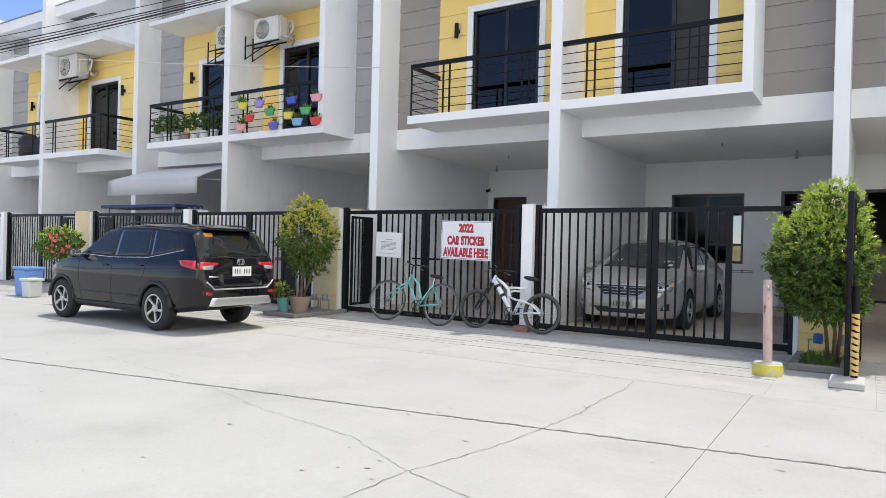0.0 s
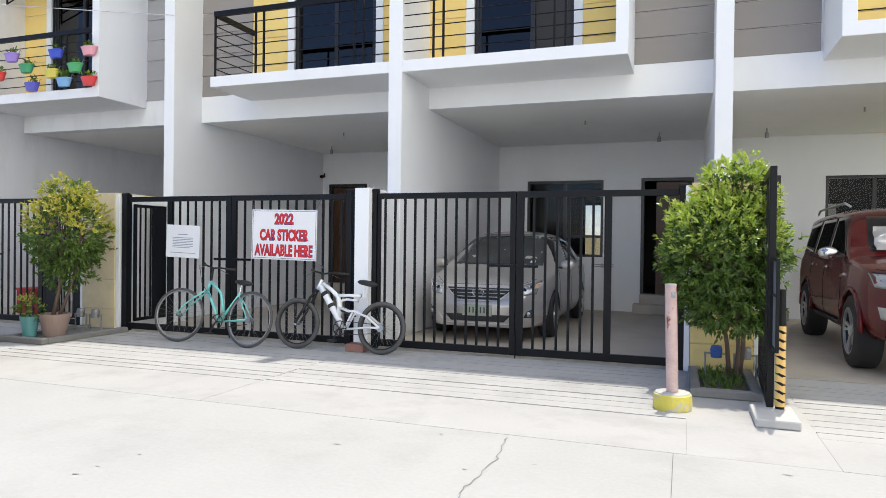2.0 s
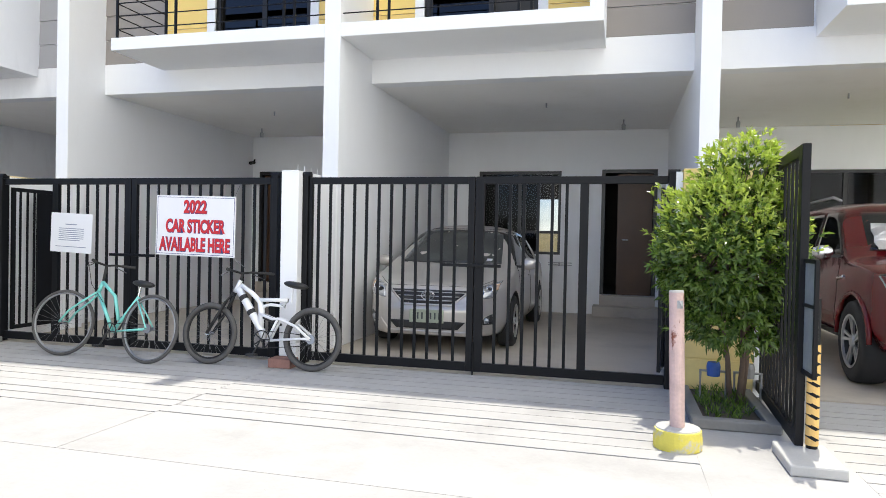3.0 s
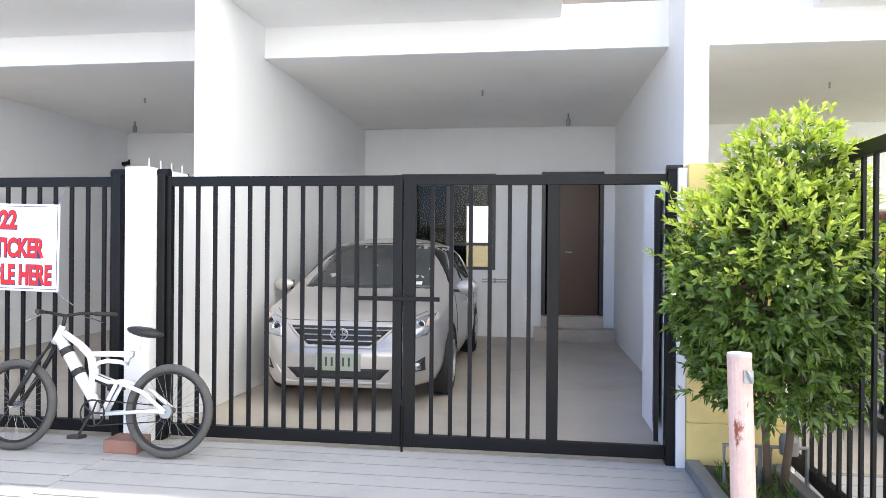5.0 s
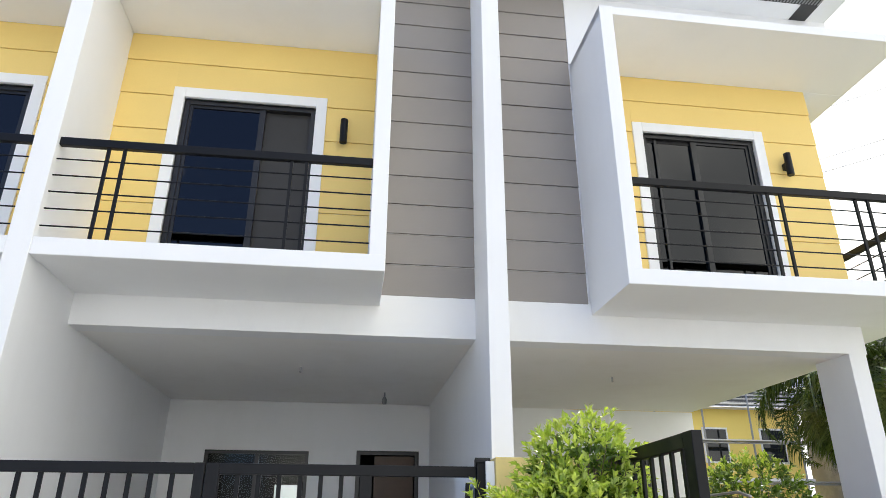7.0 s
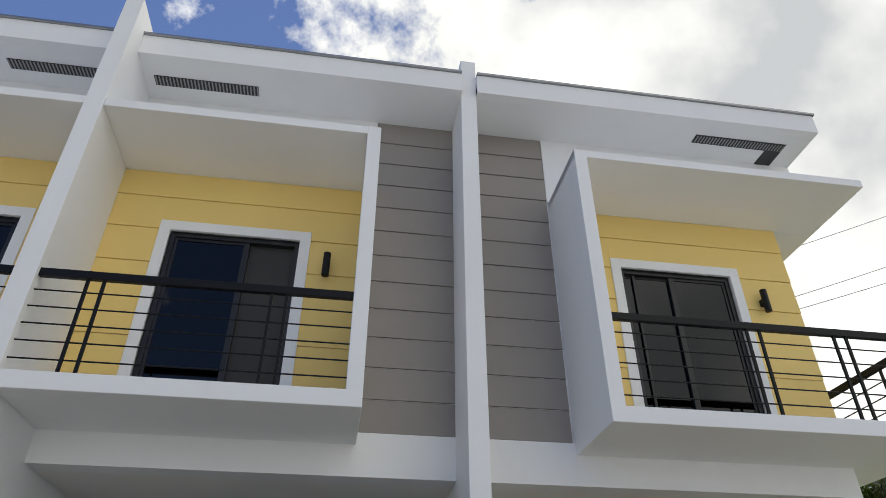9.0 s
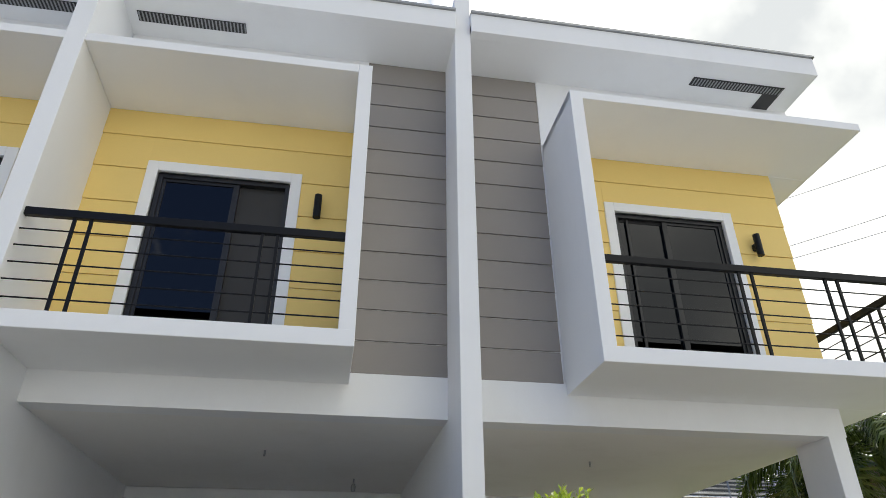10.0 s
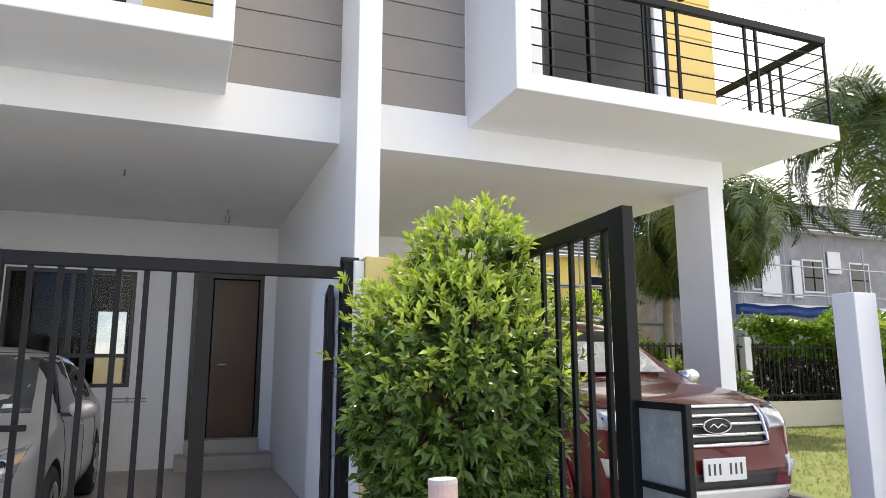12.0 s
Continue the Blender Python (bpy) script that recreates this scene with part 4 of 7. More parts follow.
        bm = lathe(bmesh.new(), [(R * 0.665, wd / 2 - 0.004), (R * 0.64, wd / 2 + 0.002), (R * 0.60, wd / 2 - 0.03), (R * 0.58, -0.02), (0.0, -0.02)], T, 36)
        part("rim", bm, M_PLASTIC, ty, smooth=True)
        bm = bmesh.new()
        for k in range(5):
            for d in (0.0,) if self.blades else (-0.19, 0.19):
                a = 2 * math.pi * k / 5 + 0.3
                z_ = wd / 2 - 0.012
                flat = [(0.055, a + d - 0.15, z_ - 0.008), (0.055, a + d + 0.15, z_ - 0.008), (R * 0.64, a + d * 0.8 + 0.26, z_), (R * 0.64, a + d * 0.8 + 0.12, z_)]
                if self.blades:
                    flat = [(0.05, a - 0.45, z_ - 0.008), (0.05, a + 0.15, z_ - 0.008), (R * 0.64, a + 0.33, z_), (R * 0.64, a + 0.10, z_)]
                up = [bm.verts.new(T @ Vector((r_ * math.cos(q), r_ * math.sin(q), zz))) for r_, q, zz in flat]
                dn = [bm.verts.new(T @ Vector((r_ * math.cos(q), r_ * math.sin(q), zz - 0.02))) for r_, q, zz in flat]
                bm.faces.new(up)
                for i in range(4):
                    bm.faces.new((up[i], dn[i], dn[(i + 1) % 4], up[(i + 1) % 4]))
        lathe(bm, [(R * 0.655, wd / 2 + 0.004), (R * 0.60, wd / 2 + 0.003), (R * 0.60, wd / 2 - 0.02)], T, 36)
        lathe(bm, [(0.0, wd / 2 - 0.002), (0.05, wd / 2 - 0.006), (0.06, wd / 2 - 0.03)], T, 16)
        part("spokes", bm, M_SILVERP, ty)

    def arch_trim(self, axles, material, r=0.03):
        for ax in axles:
            for way in "LR":
                pts = [(ax + self.arch_r * math.cos(a), self.R + self.arch_r * math.sin(a)) for a in [math.pi * (0.02 + 0.96 * k / 16) for k in range(17)]]
                y = (self.w(ax, self.R + self.arch_r * 0.8) - 0.01) * (1 if way == "L" else -1)
                part("wheel_arch_trim", tube(bmesh.new(), [(q[0], y, q[1]) for q in pts], r, 8), material, self.thing, smooth=True)

    def point(self, a, b, way, off):
        if way in ("L", "R"):
            y = self.w(a, b) + off
            return Vector((a, y if way == "L" else -y, b))
        rng = np.arange(0, self.L * 0.75, 0.006)
        sgn = 1 if way == "F" else -1
        for d in rng:
            x = sgn * (self.L / 2 - d)
            if self.w(x, b) >= max(abs(a), 0.02):
                return Vector((x + sgn * off, a, b))
        return Vector((0, a, b))

    def patch(self, name, corners, way, material, off=0.006, nu=14, nv=8, parent=None, label=""):
        """A panel that follows the body between four corners (lower first, going round)."""
        c = [Vector(p) for p in corners]
        bm = bmesh.new()
        g = []
        for i in range(nu + 1):
            u = i / nu
            lo, hi = c[0].lerp(c[1], u), c[3].lerp(c[2], u)
            g.append([bm.verts.new(self.point(*lo.lerp(hi, j / nv), way, off)) for j in range(nv + 1)])
        for p, q in zip(g, g[1:]):
            for j in range(nv):
                bm.faces.new((p[j], q[j], q[j + 1], p[j + 1]))
        # a rim that sinks the panel's edge into the body
        border = [e for e in bm.edges if len(e.link_faces) == 1]
        r = bmesh.ops.extrude_edge_only(bm, edges=border)["geom"]
        inward = Vector((0, -0.02 if way == "L" else 0.02, 0)) if way in ("L", "R") else Vector((-0.02 if way == "F" else 0.02, 0, 0))
        bmesh.ops.translate(bm, verts=[v for v in r if isinstance(v, bmesh.types.BMVert)], vec=inward)
        return part(name, bm, material, parent or self.thing, label, smooth=True)

    def line(self, name, pts, way, r, material, off=0.0, parent=None, n=10):
        out = []
        for p, q in zip(pts, pts[1:]):
            out += [self.point(*Vector(p).lerp(Vector(q), k / n), way, off) for k in range(n)]
        out.append(self.point(*pts[-1], way, off))
        return part(name, tube(bmesh.new(), out, r, 6), material, parent or self.thing, smooth=True)

    def both(self, fn, name, pts, *a, **k):
        fn(name, pts, "L", *a, **k)
        fn(name, pts, "R", *a, **k)

    def mirror_pair(self, x, z, y, material):
        for s in (-1, 1):
            bm = bmesh.new()
            bmesh.ops.create_uvsphere(bm, u_segments=16, v_segments=10, radius=1, matrix=Matrix.Translation((x, s * y, z)) @ Matrix.Diagonal((0.055, 0.11, 0.075, 1)))
            mp = part("wing_mirror", bm, material, self.thing, smooth=True)
            part("mirror_stalk", cuboid(x - 0.03, x + 0.03, s * (y - 0.16), s * (y - 0.05), z - 0.05, z - 0.02), M_PLASTIC, mp)
            part("mirror_glass", cuboid(x - 0.062, x - 0.052, s * y - 0.085, s * y + 0.085, z - 0.05, z + 0.05, 0.004), M_CHROME, mp)

    def plate(self, x, z, material, wide, bars=7):
        sg = 1 if x > 0 else -1
        pl = part("number_plate", cuboid(x - 0.006, x + 0.006, -wide / 2, wide / 2, z - 0.075, z + 0.075, 0.004), material, self.thing)
        for k in range(bars):
            if k == 3:
                continue
            y = (k - (bars - 1) / 2) * wide * 0.125
            part("plate_bar", cuboid(x + sg * 0.006, x + sg * 0.0075, y - 0.009, y + 0.009, z - 0.035, z + 0.04), M_DARKINK, pl)

    def emblem(self, x, z, a, b, rings=True):
        bm = torus(bmesh.new(), Matrix.Translation((x, 0, z)) @ Matrix.Rotation(radians(90), 4, "Y") @ Matrix.Diagonal((b / a, 1, 1, 1)), a, 0.008, 28, 6)
        if rings:
            torus(bm, Matrix.Translation((x, 0, z)) @ Matrix.Rotation(radians(90), 4, "Y") @ Matrix.Diagonal((b / a, 0.42, 1, 1)), a, 0.008, 24, 6)
            torus(bm, Matrix.Translation((x, 0, z + 0.35 * b)) @ Matrix.Rotation(radians(90), 4, "Y") @ Matrix.Diagonal((0.35 * b / a, 0.75, 1, 1)), a, 0.008, 24, 6)
        part("badge", bm, M_CHROME, self.thing, smooth=True)


# silver saloon behind the gate
c = Car("saloon_car", "silver saloon car parked nose-out in the carport", pose(-3.88, 12.66, 0.0, 0, 0, -90), 4.54, 1.51,
        [(-2.27, 0.62), (-2.22, 0.96), (-1.72, 1.06), (-1.0, 1.40), (-0.5, 1.49), (0.0, 1.51), (0.38, 1.465), (1.28, 0.985), (1.75, 0.89), (2.05, 0.80), (2.2, 0.70), (2.27, 0.50)],
        [(-2.27, 0.58), (-2.2, 0.72), (-1.9, 0.83), (-1.0, 0.875), (0.8, 0.88), (1.5, 0.865), (1.85, 0.82), (2.1, 0.71), (2.22, 0.60), (2.27, 0.5)],
        [(-2.27, 0.34), (-1.8, 0.22), (1.7, 0.2), (2.27, 0.21)], 0.93, 0.68, (1.36, -1.24), 0.315, M_CARSILVER, y_wheel=0.775)
c.patch("windscreen", [(-0.66, 0.995), (0.66, 0.995), (0.54, 1.43), (-0.54, 1.43)], "F", M_SCREEN, 0.005, 18, 10)
c.both(c.patch, "side_window", [(1.08, 0.98), (0.02, 0.97), (0.02, 1.41), (0.42, 1.41)], M_CARGLASS, 0.005)
c.both(c.patch, "side_window", [(-0.04, 0.97), (-1.0, 0.985), (-0.80, 1.375), (-0.04, 1.41)], M_CARGLASS, 0.005)
c.patch("rear_window", [(0.58, 1.07), (-0.58, 1.07), (-0.5, 1.33), (0.5, 1.33)], "B", M_CARGLASS, 0.005)
g = c.patch("grille", [(-0.27, 0.565), (0.27, 0.565), (0.47, 0.715), (-0.47, 0.715)], "F", M_PLASTIC, 0.006, 12, 4)
for z, w_ in ((0.60, 0.29), (0.645, 0.36), (0.69, 0.43)):
    c.line("grille_bar", [(-w_, z), (w_, z)], "F", 0.006, M_SILVERP, 0.012, g, 14)
c.line("grille_surround", [(-0.485, 0.725), (-0.285, 0.55), (0.285, 0.55), (0.485, 0.725)], "F", 0.012, M_CARSILVER, 0.006)
c.patch("air_intake", [(-0.36, 0.28), (0.36, 0.28), (0.45, 0.37), (-0.45, 0.37)], "F", M_PLASTIC, 0.005, 12, 4)
c.line("bumper_lip", [(-0.55, 0.38), (-0.45, 0.25), (0.45, 0.25), (0.55, 0.38)], "F", 0.012, M_CARSILVER, 0.006)
for s in (-1, 1):
    hl = c.patch("headlamp", [(s * 0.52, 0.615), (s * 0.74, 0.645), (s * 0.785, 0.83), (s * 0.55, 0.755)], "F", M_CLEAR, 0.008, 8, 6, label="clear headlamp with amber corner")
    c.patch("indicator", [(s * 0.715, 0.715), (s * 0.765, 0.73), (s * 0.77, 0.80), (s * 0.725, 0.785)], "F", M_AMBER, 0.012, 4, 4, parent=hl)
    for ya, za, ra in ((0.595, 0.70, 0.042), (0.68, 0.735, 0.035)):
        p_ = c.point(s * ya, za, "F", 0.010)
        bowl = part("lamp_bowl", lathe(bmesh.new(), [(ra, 0.006), (ra * 0.82, 0.009), (ra * 0.7, 0.002), (0, 0.0)], Matrix.Translation(p_) @ Matrix.Rotation(radians(78 * 1), 4, "Y"), 16), M_CHROME, hl, smooth=True)
        part("bulb", rod(bmesh.new(), p_ + Vector((0.002, 0, 0)), p_ + Vector((0.012, 0, 0)), ra * 0.45, sides=12), M_PLASTIC, hl)
    c.patch("fog_recess", [(s * 0.60, 0.34), (s * 0.72, 0.34), (s * 0.72, 0.46), (s * 0.64, 0.42)], "F", M_PLASTIC, 0.005, 4, 4)
    p_ = c.point(s * 0.66, 0.385, "F", 0.012)
    part("fog_lamp", lathe(bmesh.new(), [(0, 0.012), (0.032, 0.008), (0.036, -0.02)], Matrix.Translation(p_) @ Matrix.Rotation(radians(90), 4, "Y"), 14), M_CLEAR, c.thing)
    p_ = c.point(s * 0.45, 0.99, "F", 0.012)
    c.line("wiper", [(s * 0.05 + 0.1, 1.02), (s * 0.05 - 0.45, 1.0)], "F", 0.008, M_PLASTIC, 0.014)
c.plate(2.285, 0.425, M_PLATEG, 0.40)
c.emblem(2.24, 0.655, 0.075, 0.052)
c.line("bonnet_gap", [(-0.70, 0.83), (-0.52, 0.755), (0.52, 0.755), (0.70, 0.83)], "F", 0.004, M_PLASTIC)
c.both(c.line, "door_gap", [(1.02, 0.95), (1.0, 0.6), (0.92, 0.32)], 0.004, M_PLASTIC)
c.both(c.line, "door_gap", [(0.0, 0.95), (-0.02, 0.3)], 0.004, M_PLASTIC)
c.both(c.line, "door_gap", [(-0.95, 0.95), (-0.85, 0.62), (-0.80, 0.55)], 0.004, M_PLASTIC)
c.both(c.line, "door_handle", [(0.22, 0.83), (0.08, 0.83)], 0.013, M_CARSILVER, 0.014)
c.both(c.line, "door_handle", [(-0.72, 0.84), (-0.86, 0.84)], 0.013, M_CARSILVER, 0.014)
c.mirror_pair(0.98, 1.0, 0.97, M_CARSILVER)
for s in (-1, 1):
    c.patch("tail_lamp", [(s * 0.5, 0.75), (s * 0.72, 0.75), (s * 0.72, 0.92), (s * 0.5, 0.9)], "B", M_TAIL, 0.006, 5, 4)
c.patch("windscreen_sticker", [(0.46, 1.03), (0.53, 1.03), (0.53, 1.06), (0.46, 1.06)], "F", M_PAPER, 0.009, 2, 2)
c.line("roof_seam", [(-0.55, 1.445), (0.55, 1.445)], "F", 0.005, M_PLASTIC, 0.002)

# dark SUV on the street
c = Car("suv_car", "glossy black compact SUV parked along the street", pose(-9.97, 6.25, 0.0, 0, 0, 180) @ Matrix.Scale(0.895, 4), 4.40, 1.70,
        [(-2.2, 0.66), (-2.17, 0.98), (-2.10, 1.20), (-1.93, 1.50), (-1.86, 1.62), (-1.5, 1.68), (-0.5, 1.70), (0.2, 1.665), (0.42, 1.62), (1.12, 1.17), (1.75, 1.05), (2.02, 0.96), (2.14, 0.82), (2.2, 0.55)],
        [(-2.2, 0.66), (-2.1, 0.76), (-1.8, 0.83), (-1.0, 0.845), (1.3, 0.845), (1.75, 0.82), (2.0, 0.74), (2.13, 0.62), (2.2, 0.5)],
        [(-2.2, 0.42), (-1.85, 0.33), (-1.2, 0.25), (1.4, 0.25), (2.2, 0.32)], 1.08, 0.74, (1.50, -1.18), 0.345, M_CARBLACK, y_wheel=0.745, arch=0.06, blades=True)
c.both(c.patch, "side_window", [(0.98, 1.17), (0.03, 1.14), (0.03, 1.56), (0.40, 1.56)], M_CARGLASS, 0.005)
c.both(c.patch, "side_window", [(-0.04, 1.14), (-0.92, 1.16), (-0.86, 1.57), (-0.04, 1.565)], M_CARGLASS, 0.005)
c.both(c.patch, "side_window", [(-1.0, 1.16), (-1.72, 1.28), (-1.55, 1.52), (-0.95, 1.56)], M_CARGLASS, 0.005)
c.both(c.line, "window_trim", [(1.0, 1.15), (0.0, 1.115), (-0.95, 1.135), (-1.75, 1.265)], 0.008, M_CHROME, 0.006)
c.patch("windscreen", [(-0.66, 1.20), (0.66, 1.20), (0.56, 1.57), (-0.56, 1.57)], "F", M_CARGLASS, 0.005)
c.patch("rear_window", [(0.62, 1.155), (-0.62, 1.155), (-0.54, 1.55), (0.54, 1.55)], "B", M_CARGLASS, 0.006, 16, 8)
c.line("rear_wiper", [(0.02, 1.15), (0.28, 1.18), (0.40, 1.17)], "B", 0.009, M_PLASTIC, 0.02)
for s in (-1, 1):
    tl = c.patch("tail_lamp", [(s * 0.40, 1.055), (s * 0.76, 0.97), (s * 0.76, 1.10), (s * 0.40, 1.085)], "B", M_TAIL, 0.01, 8, 4, label="red and clear tail lamp")
    c.patch("reverse_lens", [(s * 0.52, 0.985), (s * 0.68, 0.975), (s * 0.70, 1.03), (s * 0.50, 1.045)], "B", M_CLEAR, 0.014, 5, 3, parent=tl)
    c.patch("tail_lamp", [(-2.06, 0.975), (-1.80, 1.03), (-1.70, 1.115), (-2.03, 1.115)], "L" if s > 0 else "R", M_TAIL, 0.008, 6, 3)
    c.patch("reflector", [(s * 0.55, 0.60), (s * 0.70, 0.60), (s * 0.70, 0.65), (s * 0.57, 0.64)], "B", M_TAIL, 0.006, 4, 3)
    tr_ = [(-1.70, s * 0.55, 1.63), (-1.55, s * 0.55, 1.672), (-0.2, s * 0.55, 1.70), (0.1, s * 0.545, 1.645)]
    part("roof_rail", tube(bmesh.new(), tr_, 0.016, 8), M_PLASTIC, c.thing, smooth=True)
c.both(c.patch, "wheel_arch_trim", [(-0.77, 0.27), (1.08, 0.27), (1.10, 0.36), (-0.79, 0.36)], M_PLASTIC, 0.012, 20, 3)
c.patch("skid_plate", [(0.62, 0.42), (-0.62, 0.42), (-0.56, 0.55), (0.56, 0.55)], "B", M_SILVERP, 0.012, 12, 4, label="silver rear skid plate")
c.line("bumper_strip", [(0.66, 0.80), (0.52, 0.68), (-0.52, 0.68), (-0.66, 0.80)], "B", 0.013, M_SILVERP, 0.006)
c.patch("tailgate_recess", [(0.40, 0.72), (-0.40, 0.72), (-0.44, 0.90), (0.44, 0.90)], "B", M_CARBLACK, 0.008, 10, 4)
c.line("tailgate_gap", [(0.66, 1.5), (0.72, 1.12), (0.62, 0.70), (-0.62, 0.70), (-0.72, 1.12), (-0.66, 1.5)], "B", 0.004, M_PLASTIC)
c.plate(-2.20, 0.95, M_PLATEW, 0.37)
c.emblem(-2.165, 1.095, 0.07, 0.05)
c.patch("rear_sticker", [(0.50, 1.48), (0.36, 1.48), (0.36, 1.54), (0.50, 1.54)], "B", M_STICK, 0.01, 3, 2)
c.patch("badge_lettering", [(0.60, 0.86), (0.42, 0.86), (0.42, 0.885), (0.60, 0.885)], "B", M_CHROME, 0.012, 4, 2)
spoiler = bmesh.new()
box(spoiler, -1.975, -1.72, -0.47, 0.47, 1.585, 1.62, 0.014)
part("roof_spoiler", spoiler, M_CARBLACK, c.thing)
c.both(c.line, "door_gap", [(0.98, 1.12), (0.96, 0.75), (0.86, 0.40)], 0.004, M_PLASTIC)
c.both(c.line, "door_gap", [(0.0, 1.10), (-0.02, 0.38)], 0.004, M_PLASTIC)
c.both(c.line, "door_gap", [(-0.96, 1.12), (-0.88, 0.85), (-0.74, 0.72)], 0.004, M_PLASTIC)
c.both(c.line, "door_handle", [(0.26, 0.98), (0.10, 0.985)], 0.014, M_CARBLACK, 0.016)
c.both(c.line, "door_handle", [(-0.68, 1.0), (-0.84, 1.005)], 0.014, M_CARBLACK, 0.016)
c.both(c.line, "body_crease", [(1.6, 0.90), (0.6, 0.90), (-0.8, 0.95), (-1.9, 1.0)], 0.010, M_CARBLACK, -0.002)
c.mirror_pair(0.92, 1.16, 0.95, M_CARBLACK)
for s in (-1, 1):
    c.patch("headlamp", [(s * 0.48, 0.82), (s * 0.72, 0.86), (s * 0.72, 0.96), (s * 0.5, 0.9)], "F", M_CLEAR, 0.008, 6, 4)

c.arch_trim((1.50, -1.18), M_PLASTIC, 0.034)
c.both(c.line, "window_trim", [(0.98, 1.585), (0.4, 1.60), (-0.9, 1.60), (-1.55, 1.55)], 0.010, M_PLASTIC, 0.004)
c.both(c.line, "sill_crease", [(1.08, 0.52), (-0.76, 0.52)], 0.012, M_CARBLACK, 0.0)

# red SUV in the end carport
c = Car("suv_car", "dark red full-size SUV parked nose-out in carport", pose(1.31, 11.87, 0.0, 0, 0, -90), 4.88, 1.84,
        [(-2.44, 0.75), (-2.40, 1.1), (-2.28, 1.5), (-2.15, 1.77), (-1.6, 1.825), (-0.4, 1.84), (0.2, 1.80), (0.42, 1.76), (1.22, 1.24), (1.7, 1.19), (2.12, 1.12), (2.30, 1.02), (2.38, 0.88), (2.44, 0.60)],
        [(-2.44, 0.72), (-2.3, 0.84), (-1.9, 0.915), (1.5, 0.925), (1.95, 0.91), (2.18, 0.84), (2.34, 0.74), (2.44, 0.62)],
        [(-2.44, 0.5), (-1.9, 0.38), (1.8, 0.36), (2.44, 0.40)], 1.14, 0.76, (1.52, -1.33), 0.395, M_CARRED, wheel_w=0.26, y_wheel=0.80, arch=0.07)
c.patch("windscreen", [(-0.66, 1.27), (0.66, 1.27), (0.55, 1.69), (-0.55, 1.69)], "F", M_CARGLASS, 0.005, 18, 10)
c.both(c.patch, "side_window", [(1.02, 1.22), (0.02, 1.20), (0.02, 1.68), (0.42, 1.69)], M_CARGLASS, 0.005)
c.both(c.patch, "side_window", [(-0.05, 1.20), (-1.0, 1.22), (-0.95, 1.68), (-0.05, 1.68)], M_CARGLASS, 0.005)
c.both(c.patch, "side_window", [(-1.07, 1.23), (-1.95, 1.30), (-1.85, 1.62), (-1.02, 1.68)], M_CARGLASS, 0.005)
g = c.patch("grille", [(-0.45, 0.80), (0.45, 0.80), (0.50, 1.03), (-0.50, 1.03)], "F", M_PLASTIC, 0.01, 14, 6)
for z in (0.855, 0.925, 0.985):
    c.line("grille_bar", [(-0.47, z), (0.47, z)], "F", 0.015, M_CHROME, 0.02, g, 14)
c.line("grille_surround", [(-0.52, 1.045), (0.52, 1.045), (0.48, 0.79), (-0.48, 0.79), (-0.52, 1.045)], "F", 0.017, M_CHROME, 0.014)
c.emblem(2.43, 0.925, 0.12, 0.05, rings=False)
bm = bmesh.new()
bmesh.ops.create_uvsphere(bm, u_segments=20, v_segments=8, radius=1, matrix=Matrix.Translation((2.42, 0, 0.925)) @ Matrix.Diagonal((0.012, 0.118, 0.048, 1)))
part("badge_field", bm, M_PLASTIC, c.thing, smooth=True)
part("badge_stroke", tube(bmesh.new(), [(2.437, -0.075, 0.915), (2.439, -0.04, 0.938), (2.44, -0.005, 0.912), (2.44, 0.03, 0.936), (2.438, 0.075, 0.918)], 0.006, 6), M_CHROME, c.thing, smooth=True)
for s in (-1, 1):
    hl = c.patch("headlamp", [(s * 0.545, 0.88), (s * 0.84, 0.91), (s * 0.87, 1.05), (s * 0.56, 1.03)], "F", M_CLEAR, 0.008, 8, 6)
    c.line("lamp_brow", [(s * 0.61, 1.035), (s * 0.86, 1.06)], "F", 0.010, M_PLASTIC, 0.008, hl)
    c.patch("fog_recess", [(s * 0.60, 0.56), (s * 0.80, 0.60), (s * 0.82, 0.72), (s * 0.62, 0.70)], "F", M_SILVERP, 0.01, 5, 4)
    p_ = c.point(s * 0.68, 0.635, "F", 0.02)
    part("fog_lamp", lathe(bmesh.new(), [(0, 0.01), (0.04, 0.006), (0.046, -0.02)], Matrix.Translation(p_) @ Matrix.Rotation(radians(90), 4, "Y"), 14), M_CLEAR, c.thing)
c.patch("air_intake", [(-0.46, 0.51), (0.46, 0.51), (0.52, 0.61), (-0.52, 0.61)], "F", M_PLASTIC, 0.01, 12, 4)
c.patch("skid_plate", [(-0.72, 0.41), (0.72, 0.41), (0.60, 0.505), (-0.60, 0.505)], "F", M_SILVERP, 0.02, 12, 4, label="silver front skid plate")
c.plate(2.475, 0.64, M_PLATEW, 0.37)
c.line("bonnet_gap", [(-0.80, 1.09), (-0.6, 1.06), (0.6, 1.06), (0.80, 1.09)], "F", 0.004, M_PLASTIC)
shade = c.patch("windscreen_sunshade", [(-0.60, 1.285), (0.60, 1.285), (0.54, 1.56), (-0.54, 1.56)], "F", M_SHADE, 0.022, 26, 12, label="crumpled silvery sunshade across the windscreen")
for v in shade.data.vertices:
    v.co.x += 0.045 + 0.05 * noise.noise(v.co * 7.0) + 0.02 * noise.noise(v.co * 19.0)
for p_ in shade.data.polygons:
    p_.use_smooth = False
c.both(c.line, "door_gap", [(1.05, 1.18), (1.03, 0.8), (0.95, 0.50)], 0.004, M_PLASTIC)
c.both(c.line, "door_gap", [(0.0, 1.16), (-0.02, 0.48)], 0.004, M_PLASTIC)
